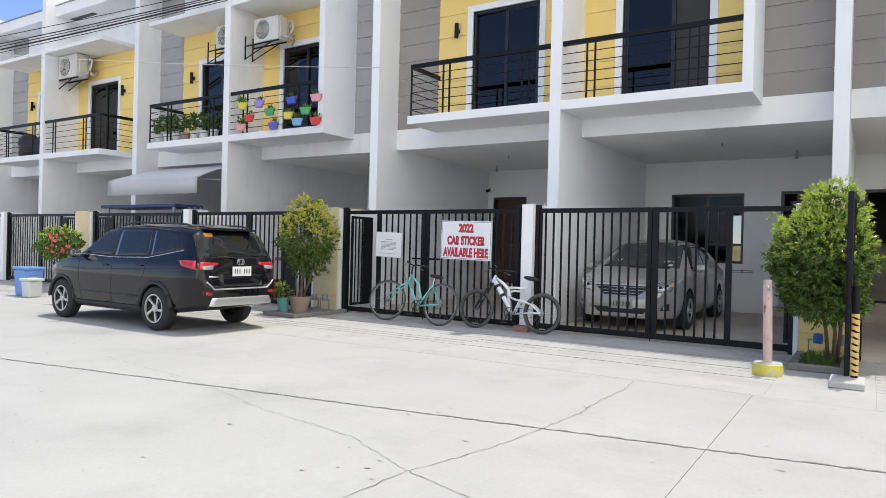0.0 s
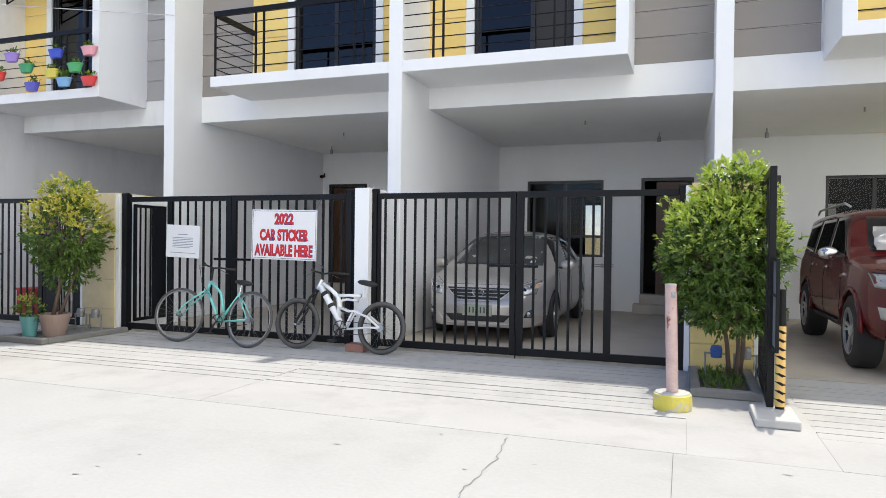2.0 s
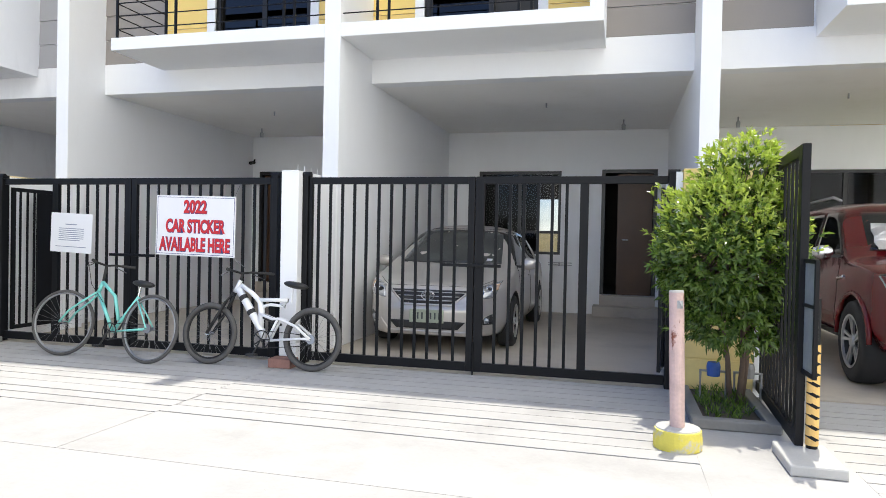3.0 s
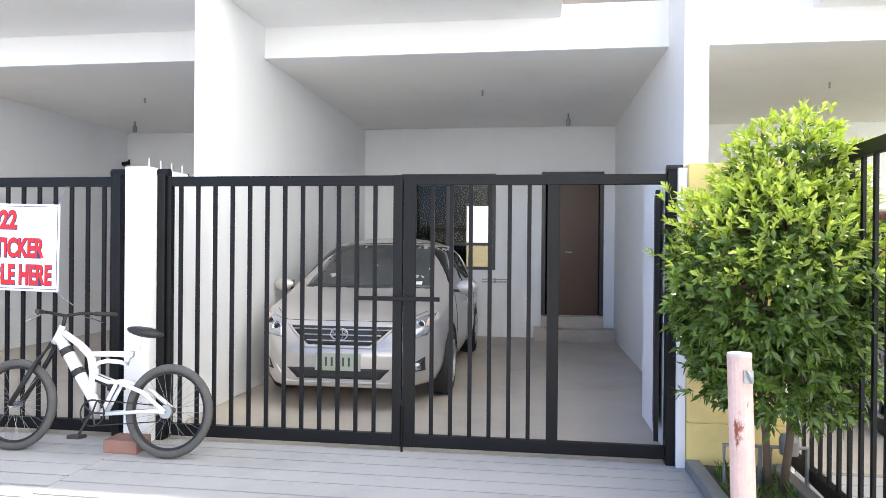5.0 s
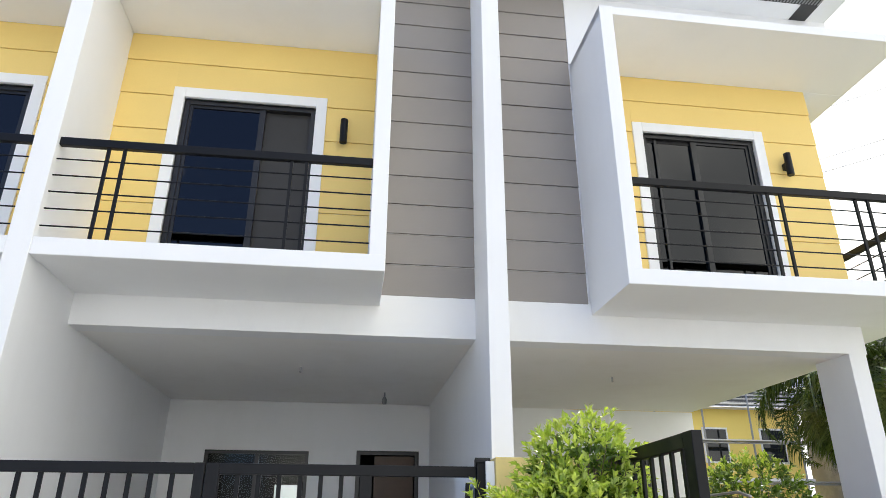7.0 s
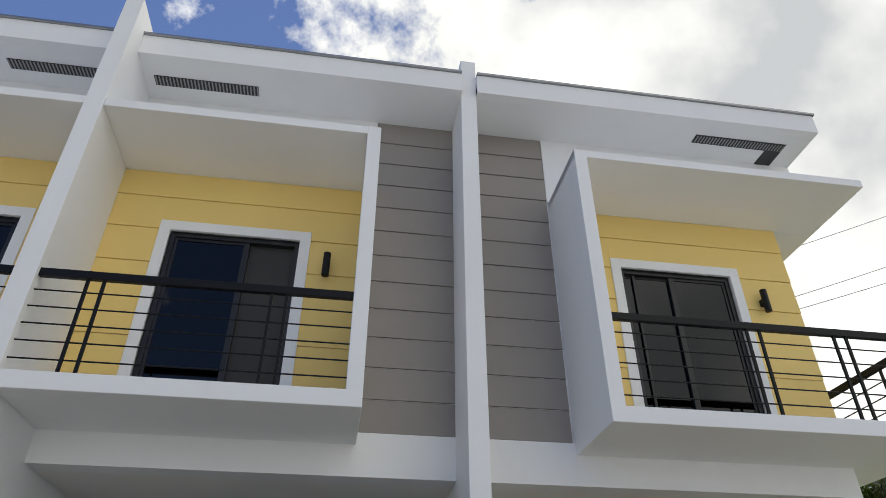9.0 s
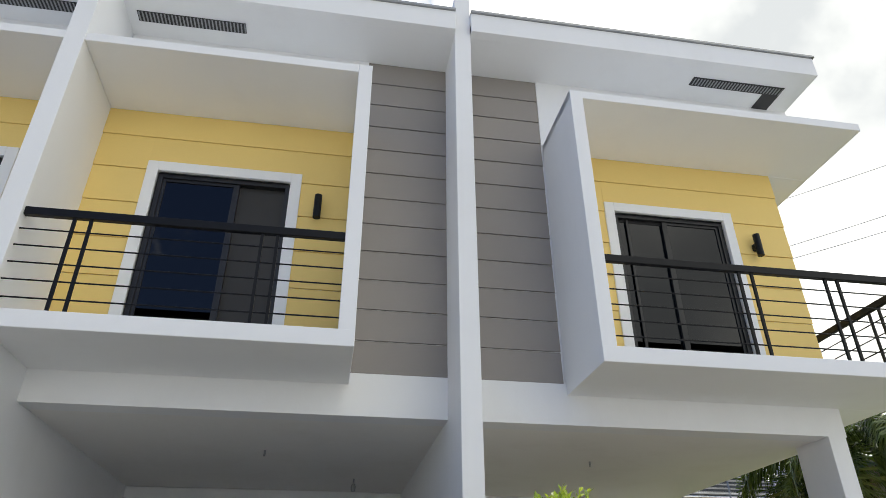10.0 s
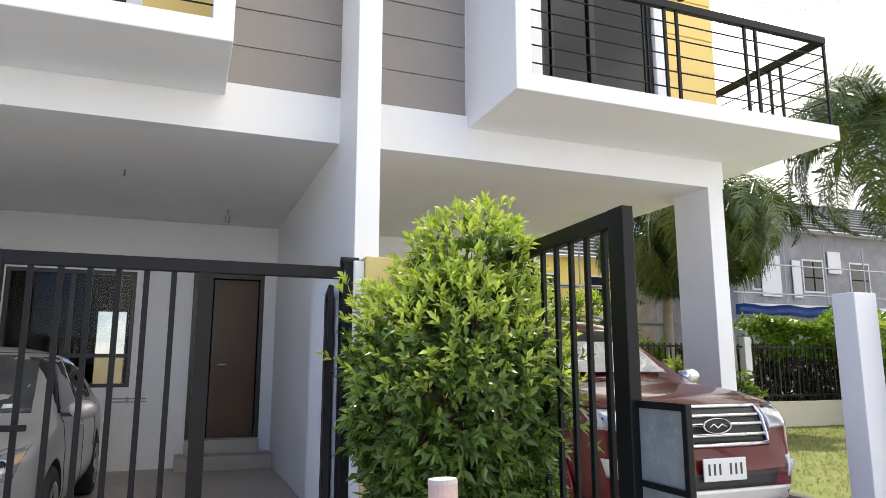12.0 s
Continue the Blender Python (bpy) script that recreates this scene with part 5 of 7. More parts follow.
c.both(c.line, "door_gap", [(-1.02, 1.18), (-0.95, 0.9)], 0.004, M_PLASTIC)
c.both(c.line, "door_handle", [(0.25, 1.06), (0.08, 1.06)], 0.016, M_CHROME, 0.016)
c.both(c.line, "door_handle", [(-0.72, 1.07), (-0.9, 1.07)], 0.016, M_CHROME, 0.016)
c.both(c.patch, "side_step", [(-0.9, 0.37), (1.05, 0.37), (1.05, 0.44), (-0.9, 0.44)], M_PLASTIC, 0.03, 12, 3)
c.both(c.line, "fender_vent", [(1.22, 1.0), (1.05, 0.98)], 0.02, M_CHROME, 0.004)
c.mirror_pair(0.98, 1.24, 1.04, M_CHROME)
for s in (-1, 1):
    part("roof_rail", tube(bmesh.new(), [(-1.9, s * 0.66, 1.81), (-1.75, s * 0.66, 1.865), (-0.1, s * 0.66, 1.885), (0.15, s * 0.65, 1.83)], 0.016, 8), M_SILVERP, c.thing, smooth=True)
c.arch_trim((1.52, -1.33), M_CARRED, 0.026)

# ---- bicycles ----
M_TYRE = surface("black_rubber", (0.025, 0.025, 0.026), 0.75, vary=0.2, scale=14, bump=0.3)
M_TYREG = surface("dusty_grey_rubber", (0.085, 0.083, 0.08), 0.8, vary=0.2, scale=14, bump=0.3)
M_TEAL = surface("teal_bicycle_paint", (0.20, 0.62, 0.56), 0.3, vary=0.05, spec=0.6)
M_WBIKE = surface("white_bicycle_paint", (0.80, 0.81, 0.82), 0.35, vary=0.04)

M_SADDLE = surface("black_saddle_vinyl", (0.02, 0.02, 0.02), 0.5, vary=0.1)


def bicycle(name, label, m, paint, R, front, rear, bb, head_lo, head_hi, seat_top, fat, tyre, double=False, steer=0.0):
    """Side-on bicycle in its x-z plane; front wheel at smaller x."""
    b = thing(name, label, "bicycle", "bicycles leaning on the gate", m)
    for nm, c in (("front_wheel", front), ("rear_wheel", rear)):
        C = Matrix.Translation((c[0], 0, c[1])) @ Matrix.Rotation(radians(90), 4, "X")
        w = part(nm, torus(bmesh.new(), C, R - fat, fat, 56, 8), tyre, b, smooth=True)
        if nm == "front_wheel" and steer:
            w.matrix_basis = Matrix.Translation((c[0], 0, c[1])) @ Matrix.Rotation(radians(steer), 4, "Z") @ Matrix.Translation((-c[0], 0, -c[1]))
        part("rim", torus(bmesh.new(), C @ Matrix.Diagonal((1, 1, 1.6, 1)), R - 2 * fat - 0.004, 0.009, 48, 6), M_METAL if not double else M_TYRE, w, smooth=True)
        bm = bmesh.new()
        for k in range(28):
            a = 2 * math.pi * k / 28
            r1 = R - 2 * fat - 0.006
            o = a + (0.5 if k % 2 else -0.5)
            tube(bm, [(c[0] + 0.02 * math.cos(o), 0.025 * (1 if k % 2 else -1), c[1] + 0.02 * math.sin(o)), (c[0] + r1 * math.cos(a), 0, c[1] + r1 * math.sin(a))], 0.0011, 4)
        tagged(part("spokes", bm, M_METAL, w), kind="stuff")
        bm = bmesh.new()
        rod(bm, (c[0], -0.045, c[1]), (c[0], 0.045, c[1]), 0.022, sides=14)
        rod(bm, (c[0], -0.07, c[1]), (c[0], 0.07, c[1]), 0.006, sides=8)
        part("hub", bm, M_CHROME, w)
    V = lambda p, y=0.0: (p[0], y, p[1])
    fr = bmesh.new()
    tr = 0.018 if not double else 0.03
    tube(fr, [V(head_lo), V(head_hi)], 0.02, 10)
    mid = ((bb[0] * 0.45 + seat_top[0] * 0.55), (bb[1] * 0.45 + seat_top[1] * 0.55))
    if not double:
        tube(fr, [V(head_hi), V(((head_hi[0] + mid[0]) / 2, (head_hi[1] + mid[1]) / 2 - 0.02)), V((bb[0] + 0.05, bb[1] + 0.12))], tr, 10)
        tube(fr, [V(head_lo), V(bb)], tr, 10)
        tube(fr, [V(bb), V((seat_top[0], seat_top[1] - 0.1))], tr, 10)
    else:
        tube(fr, [V((-0.245, 0.765)), V((-0.10, 0.565)), V((0.045, 0.36)), V(bb)], [0.036, 0.04, 0.034, 0.026], 12)
        tube(fr, [V((-0.215, 0.80)), V((-0.09, 0.725)), V((0.003, 0.645)), V((0.03, 0.55)), V((0.037, 0.375))], [0.022, 0.024, 0.028, 0.032, 0.024], 10)
        tube(fr, [V((-0.01, 0.66)), V((0.15, 0.668)), V((0.305, 0.668))], [0.022, 0.019, 0.022], 10)
        tube(fr, [V((0.03, 0.56)), V((0.06, 0.605)), V((0.12, 0.62)), V((0.22, 0.615)), V((0.275, 0.60)), V((0.30, 0.66))], 0.015, 10)
    part("frame", fr, paint, b, smooth=True)
    for s in (-1, 1):
        bm = bmesh.new()
        if not double:
            tube(bm, [V(bb, 0.02 * s), V(rear, 0.055 * s)], 0.009, 8)
            tube(bm, [V((seat_top[0], seat_top[1] - 0.14), 0.015 * s), V(rear, 0.055 * s)], 0.0075, 8)
        else:
            tube(bm, [V((0.128, 0.27), 0.03 * s), V((rear[0] - 0.1, rear[1] - 0.0), 0.055 * s), V(rear, 0.06 * s)], 0.013, 8)
            tube(bm, [V((0.028, 0.525), 0.03 * s), V((0.169, 0.48), 0.03 * s), V((0.235, 0.487), 0.04 * s), V((0.43, 0.425), 0.055 * s), V(rear, 0.06 * s)], 0.014, 8)
            tube(bm, [V((0.227, 0.48), 0.035 * s), V((0.128, 0.27), 0.03 * s)], 0.014, 8)
        part("stay", bm, paint, b, smooth=True)
        bm = bmesh.new()
        bend = (front[0] + 0.10, front[1] + 0.12) if not double else ((front[0] * 0.5 + head_lo[0] * 0.5), (front[1] * 0.5 + head_lo[1] * 0.5))
        tube(bm, [V(head_lo, 0.02 * s), V(((head_lo[0] + bend[0]) / 2, (head_lo[1] + bend[1]) / 2), 0.05 * s), V(bend, 0.055 * s), V(front, 0.055 * s)], 0.011 if not double else 0.017, 8)
        part("fork_blade", bm, paint if not double else M_SADDLE, b, smooth=True)
    bm = bmesh.new()
    tube(bm, [V(head_hi), V((head_hi[0] + 0.01, head_hi[1] + (0.17 if not double else 0.07)))], 0.013, 10)
    st = 0.35 if double else 0.0
    hx, hz = head_hi[0] + 0.01, head_hi[1] + (0.17 if not double else 0.07)
    tube(bm, [(hx + 0.10 - st * 0.27, -0.27, hz + 0.02), (hx - 0.01 - st * 0.12, -0.12, hz + 0.02), (hx, 0, hz), (hx - 0.01 + st * 0.12, 0.12, hz + 0.02), (hx + 0.10 + st * 0.27, 0.27, hz + 0.02)], 0.011, 8)
    hb = part("handlebar", bm, M_SADDLE, b, smooth=True)
    for s in (-1, 1):
        part("grip", tube(bmesh.new(), [(hx + 0.03 + st * 0.18 * s, 0.18 * s, hz + 0.02), (hx + 0.11 + st * 0.285 * s, 0.285 * s, hz + 0.021)], 0.016, 8), M_SADDLE, hb)
        part("brake_lever", tube(bmesh.new(), [(hx - 0.02 + st * 0.15 * s, 0.15 * s, hz + 0.0), (hx + 0.02 + st * 0.26 * s, 0.26 * s, hz - 0.04)], 0.005, 6), M_CHROME, hb)
    bm = bmesh.new()
    tube(bm, [V((seat_top[0] - 0.01, seat_top[1] - 0.14)), V(seat_top)], 0.012, 8)
    part("seat_post", bm, M_CHROME if not double else paint, b)
    bm = bmesh.new()
    bmesh.ops.create_uvsphere(bm, u_segments=16, v_segments=10, radius=1, matrix=Matrix.Translation((seat_top[0] + 0.03, 0, seat_top[1] + 0.03)) @ Matrix.Rotation(radians(5 if not double else 8), 4, "Y") @ Matrix.Diagonal((0.135, 0.075, 0.035, 1)))
    for v in bm.verts:
        v.co.y *= 0.45 + 0.55 * min(1, max(0, (v.co.x - seat_top[0] + 0.12) / 0.2))
    part("saddle", bm, M_SADDLE, b, smooth=True)
    bm = torus(bmesh.new(), Matrix.Translation((bb[0], -0.05, bb[1])) @ Matrix.Rotation(radians(90), 4, "X"), 0.085, 0.006, 28, 6)
    for k in range(5):
        a = 2 * math.pi * k / 5
        tube(bm, [(bb[0], -0.05, bb[1]), (bb[0] + 0.083 * math.cos(a), -0.05, bb[1] + 0.083 * math.sin(a))], 0.006, 5)
    part("chainring", bm, M_SADDLE, b)
    for s, a in ((-1, -2.0), (1, 1.14)):
        e = (bb[0] + 0.165 * math.cos(a), bb[1] + 0.165 * math.sin(a))
        bm = tube(bmesh.new(), [(bb[0], 0.065 * s, bb[1]), (e[0], 0.08 * s, e[1])], 0.009, 8)
        cr = part("crank", bm, M_SADDLE, b)
        part("pedal", cuboid(e[0] - 0.045, e[0] + 0.045, 0.09 * s - 0.04, 0.09 * s + 0.04, e[1] - 0.012, e[1] + 0.012, 0.004), M_SADDLE, cr)
    bm = bmesh.new()
    tube(bm, [(bb[0], -0.05, bb[1] + 0.085), (rear[0], -0.045, rear[1] + 0.035)], 0.004, 5)
    tube(bm, [(bb[0], -0.05, bb[1] - 0.085), (rear[0] + 0.01, -0.045, rear[1] - 0.06)], 0.004, 5)
    part("chain", bm, M_TYRE, b)
    bm = rod(bmesh.new(), (rear[0], -0.05, rear[1]), (rear[0], -0.03, rear[1]), 0.045, sides=18)
    part("sprocket", bm, M_METAL, b)
    if double:
        part("shock_absorber", tube(bmesh.new(), [V((0.06, 0.50)), V((0.20, 0.455))], 0.026, 10), M_TYRE, b)
        for q in (0.18, 0.52):
            p0 = Vector((-0.245, 0, 0.765)).lerp(Vector((0.045, 0, 0.36)), q)
            p1 = Vector((-0.245, 0, 0.765)).lerp(Vector((0.045, 0, 0.36)), q + 0.09)
            part("decal", tube(bmesh.new(), [p0, p1], 0.0425, 10), M_TYRE, b)
    else:
        part("cable", tube(bmesh.new(), [(hx + 0.05, -0.2, hz), (hx - 0.12, -0.12, hz + 0.02), (hx - 0.13, -0.03, hz - 0.2), V((head_lo[0] + 0.1, head_lo[1] - 0.1), -0.02)], 0.003, 5), M_TYRE, b)
    return b


lean = Matrix.Rotation(radians(-7), 4, "X")
bicycle("road_bicycle", "teal step-through bicycle leaning against the gate", Matrix.Translation((-6.87, 8.80, 0)) @ Matrix.Rotation(radians(-4), 4, "Z") @ Matrix.Rotation(radians(-10), 4, "X"), M_TEAL, 0.345,
        (-0.56, 0.345), (0.57, 0.345), (0.11, 0.29), (-0.15, 0.68), (-0.11, 0.79), (0.38, 0.76), 0.017, M_TYREG, steer=14)
bicycle("mountain_bicycle", "white full-suspension mountain bicycle leaning on gate column", Matrix.Translation((-5.22, 8.98, 0)) @ lean, M_WBIKE, 0.307,
        (-0.53, 0.307), (0.595, 0.307), (0.078, 0.278), (-0.286, 0.727), (-0.228, 0.847), (0.35, 0.79), 0.027, M_TYREG, double=True)

# ---- shrubs ----
def leaf_material(name, dark, light, trans=0.35):
    m = bpy.data.materials.new(name)
    m.use_nodes = True
    n, l = m.node_tree.nodes, m.node_tree.links
    bsdf = n["Principled BSDF"]
    geo = n.new("ShaderNodeNewGeometry")
    ramp = n.new("ShaderNodeValToRGB")
    ramp.color_ramp.elements[0].color, ramp.color_ramp.elements[1].color = (*dark, 1), (*light, 1)
    l.new(geo.outputs["Random Per Island"], ramp.inputs["Fac"])
    l.new(ramp.outputs["Color"], bsdf.inputs["Base Color"])
    bsdf.inputs["Roughness"].default_value, bsdf.inputs["Specular IOR Level"].default_value = 0.22, 0.6
    out = n["Material Output"]
    tr, mix = n.new("ShaderNodeBsdfTranslucent"), n.new("ShaderNodeMixShader")
    mul = n.new("ShaderNodeMix")
    mul.data_type, mul.blend_type = "RGBA", "MULTIPLY"
    mul.inputs["Factor"].default_value = 1
    mul.inputs["B"].default_value = (1.0, 1.1, 0.45, 1)
    l.new(ramp.outputs["Color"], mul.inputs["A"])
    l.new(mul.outputs["Result"], tr.inputs["Color"])
    mix.inputs["Fac"].default_value = trans
    l.new(bsdf.outputs["BSDF"], mix.inputs[1])
    l.new(tr.outputs["BSDF"], mix.inputs[2])
    l.new(mix.outputs["Shader"], out.inputs["Surface"])
    return m


M_LEAF = leaf_material("green_leaves", (0.045, 0.09, 0.018), (0.19, 0.29, 0.06), 0.40)
# young yellow-green growth, brightened further to paint in sun on the crown top
M_LEAFY = leaf_material("young_sun_bright_yellow_green_leaves", (0.29, 0.40, 0.07), (0.58, 0.64, 0.18), 0.42)
# orange-tinged leaf colour, lightened to paint sun on a crown standing in shadow
M_LEAFO = leaf_material("orange_tinged_sun_bright_leaves", (0.36, 0.42, 0.07), (0.60, 0.47, 0.12))
M_HEDGE = leaf_material("hedge_leaves", (0.10, 0.19, 0.02), (0.28, 0.40, 0.05))
# leaf colour darkened to stand for the shadow under the hedge
M_LEAFSHADE = leaf_material("shade_coloured_undergrowth_leaves", (0.02, 0.03, 0.01), (0.09, 0.09, 0.035), 0.2)
M_PALM = leaf_material("palm_leaflets", (0.04, 0.07, 0.014), (0.14, 0.20, 0.05), 0.25)
M_BARK = surface("grey_brown_bark", (0.13, 0.09, 0.065), 0.9, vary=0.25, scale=9, bump=0.7)
M_PTRUNK = surface("ringed_grey_palm_trunk", (0.30, 0.27, 0.23), 0.9, vary=0.2, scale=7, bump=0.6)


def leaves(name, spots, material, parent, rng, size=0.07, wide=0.37, spread=1.0, per=7):
    """Rosettes of folded leaves at spots: (point, outward direction)."""
    verts, faces = [], []
    for p, out in spots:
        p, out = Vector(p), Vector(out).normalized()
        side = out.cross(Vector((rng.uniform(-1, 1), rng.uniform(-1, 1), rng.uniform(-1, 1)))).normalized()
        for k in range(per):
            a = 2.4 * k + rng.uniform(-0.4, 0.4)
            tilt = rng.uniform(0.35, 1.25) * spread
            radial = Matrix.Rotation(a, 3, out) @ side
            d = (out * math.cos(tilt) + radial * math.sin(tilt)).normalized()
            s = size * rng.uniform(0.65, 1.2)
            w = d.cross(out if abs(d.dot(out)) < 0.95 else radial).normalized()
            up = w.cross(d).normalized()
            base = p + out * (0.012 * k) * (size / 0.07) * rng.uniform(0.3, 1)
            droop = -0.16 * s
            i = len(verts)
            verts += [base, base + d * s * 0.45 + w * s * wide * 0.5 + up * s * 0.06, base + d * s * 0.45 - w * s * wide * 0.5 + up * s * 0.06, base + d * s + Vector((0, 0, droop)), base + d * s * 0.5]
            faces += [(i, i + 1, i + 4), (i + 4, i + 1, i + 3), (i, i + 4, i + 2), (i + 4, i + 3, i + 2)]
    me = bpy.data.meshes.new(name)
    me.from_pydata([tuple(v) for v in verts], [], faces)
    me.materials.append(material)
    ob = new(name, me)
    ob.parent = parent
    return ob


def crown_spots(rng, n, centre, radii, lump=0.22, inner=0.35, freq=2.6):
    out = []
    while len(out) < n:
        d = Vector((rng.gauss(0, 1), rng.gauss(0, 1), rng.gauss(0, 1))).normalized()
        r = 1 - inner * rng.random() ** 1.6
        r *= rng.uniform(1.04, 1.2) if rng.random() < 0.06 else 1.0
        r *= 1 + lump * noise.noise(d * freq + Vector(centre) * 3.1)
        p = Vector((d.x * radii[0], d.y * radii[1], d.z * radii[2])) * r + Vector(centre)
        out.append((p, (d + Vector((rng.uniform(-0.3, 0.3), rng.uniform(-0.3, 0.3), 0.45))).normalized(), r))
    return out


def shrub(label, base, centre, radii, count, seed, young=M_LEAFY, tips=0.3, size=0.07, stems=3, category="tree", lobes=()):
    rng = random.Random(seed)
    t = thing("shrub_tree", label, category)
    for k in range(stems):
        a = 6.28 * k / stems + 0.7
        p0 = Vector(base) + Vector((0.05 * math.cos(a), 0.04 * math.sin(a), 0))
        p2 = Vector(centre) + Vector((radii[0] * 0.35 * math.cos(a), radii[1] * 0.35 * math.sin(a), radii[2] * 0.2))
        p1 = p0.lerp(p2, 0.5) + Vector((0.05 * math.sin(a * 3), 0.05, 0))
        part("trunk", tube(bmesh.new(), [p0, p0.lerp(p1, 0.5) + Vector((0.015, 0, 0)), p1, p2], [0.024, 0.02, 0.016, 0.008], 8), M_BARK, t, smooth=True)
    spots = crown_spots(rng, count, centre, radii)
    for c, r, n in lobes:
        spots += crown_spots(rng, n, c, r)
    bm = bmesh.new()
    for p, d, r in spots[::11]:
        q = Vector(centre) + (p - Vector(centre)) * 0.35
        tube(bm, [q, p.lerp(q, 0.4) - Vector((0, 0, 0.03)), p], [0.004, 0.003, 0.002], 4)
    tagged(part("branchwork", bm, M_BARK, t), kind="stuff")
    # higher outer spots get the bright leaf colour: young growth plus painted sunlight
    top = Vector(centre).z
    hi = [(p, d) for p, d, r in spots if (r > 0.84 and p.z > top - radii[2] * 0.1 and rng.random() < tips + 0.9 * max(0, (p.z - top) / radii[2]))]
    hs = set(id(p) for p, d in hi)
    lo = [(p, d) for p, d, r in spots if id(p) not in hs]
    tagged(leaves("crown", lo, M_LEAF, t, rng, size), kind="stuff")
    tagged(leaves("young_sun_bright_leaves", hi, young, t, rng, size * 0.95, spread=0.75), kind="stuff")
    return t


shrub("clipped green shrub tree with young top leaves coloured sun-bright", (-0.86, 8.86, 0.03), (-0.98, 8.62, 1.28), (0.525, 0.49, 0.53), 2500, 5,
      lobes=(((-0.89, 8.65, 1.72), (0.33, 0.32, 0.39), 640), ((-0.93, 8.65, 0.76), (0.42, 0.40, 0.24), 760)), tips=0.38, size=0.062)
# large tips share spreads the sun-lightened colour over the upper crown
shrub("round shrub with orange-tinged yellow-green leaves, coloured sun-bright, in a pot", (-8.98, 8.40, 0.28), (-9.02, 8.62, 1.40), (0.50, 0.48, 0.54), 1150, 8, young=M_LEAFO, tips=0.75,
      lobes=(((-9.02, 8.62, 1.85), (0.30, 0.30, 0.24), 260), ((-8.98, 8.6, 0.92), (0.32, 0.32, 0.26), 200)), size=0.062)
shrub("small seedling in the teal pot", (-9.2, 8.22, 0.26), (-9.2, 8.22, 0.42), (0.12, 0.12, 0.13), 50, 9, tips=0.5, stems=1, size=0.06, category="plant")

rng = random.Random(21)
weeds = thing("weeds", "short green weeds in the planter soil", "weeds", kind="stuff")
ws = [((rng.uniform(-1.16, -0.8), rng.uniform(8.22, 9.2), 0.035), (rng.uniform(-0.4, 0.4), rng.uniform(-0.4, 0.4), 1)) for k in range(110)]
leaves("weed_leaves", ws, M_LEAF, weeds, rng, 0.075, 0.12, 0.6, 6)

# ---- fittings of the further houses ----
M_AWN = surface("white_awning_fabric", (0.92, 0.92, 0.94), 0.7, vary=0.02, scale=2, bump=0.2, dirt=(0.6, 0.6, 0.6), dirt_amount=0.15, dirt_scale=2)
M_TARP = surface("navy_tarpaulin", (0.02, 0.03, 0.12), 0.5, vary=0.15)
M_ACW = surface("cream_ac_casing", (0.62, 0.61, 0.58), 0.5, vary=0.04)
M_BIN = surface("blue_plastic_bin", (0.14, 0.28, 0.62), 0.45, vary=0.06)
M_BINW = surface("white_plastic_bin", (0.62, 0.63, 0.62), 0.5, vary=0.06)
M_PINK = surface("pink_flower_petals", (0.75, 0.10, 0.12), 0.6, vary=0.2)
M_CABLE = surface("black_cable", (0.02, 0.02, 0.022), 0.6)
M_WIRE = surface("pale_wire", (0.55, 0.55, 0.55), 0.6)

aw = thing("awning", "white fabric awning on a sloping frame over driveway", "awning")
bm = bmesh.new()
nx_, ny_ = 16, 8
grid = [[bm.verts.new((-17.05 + 3.55 * i / nx_, 11.30 - 1.65 * j / ny_, 3.22 - 0.50 * j / ny_ + 0.06 * math.sin(math.pi * j / ny_) + 0.015 * math.sin(i * 2.1 + j))) for j in range(ny_ + 1)] for i in range(nx_ + 1)]
val = [bm.verts.new((-17.05 + 3.55 * i / nx_, 9.645, 2.35 + 0.012 * (i % 2))) for i in range(nx_ + 1)]
for i in range(nx_):
    for j in range(ny_):
        bm.faces.new((grid[i][j], grid[i + 1][j], grid[i + 1][j + 1], grid[i][j + 1]))
    bm.faces.new((grid[i][-1], grid[i + 1][-1], val[i + 1], val[i]))
bmesh.ops.solidify(bm, geom=bm.faces[:], thickness=0.006)
part("fabric", bm, M_AWN, aw, smooth=True)
for x in (-17.03, -13.52):
    part("side_arm", tube(bmesh.new(), [(x, 11.36, 2.74), (x, 9.66, 2.70)], 0.014, 6), M_METAL, aw)
tp = thing("tarpaulin_cover", "navy tarpaulin stretched over the gate top", "tarpaulin")
bm = cuboid(-17.1, -14.1, 9.50, 10.3, 2.03, 2.11, 0.02)
part("sheet", bm, M_TARP, tp)
part("support", cuboid(-16.85, -16.79, 9.53, 9.57, 0.0, 2.032), M_METAL, tp)
part("support", cuboid(-14.21, -14.15, 9.53, 9.57, 0.0, 2.032), M_METAL, tp)


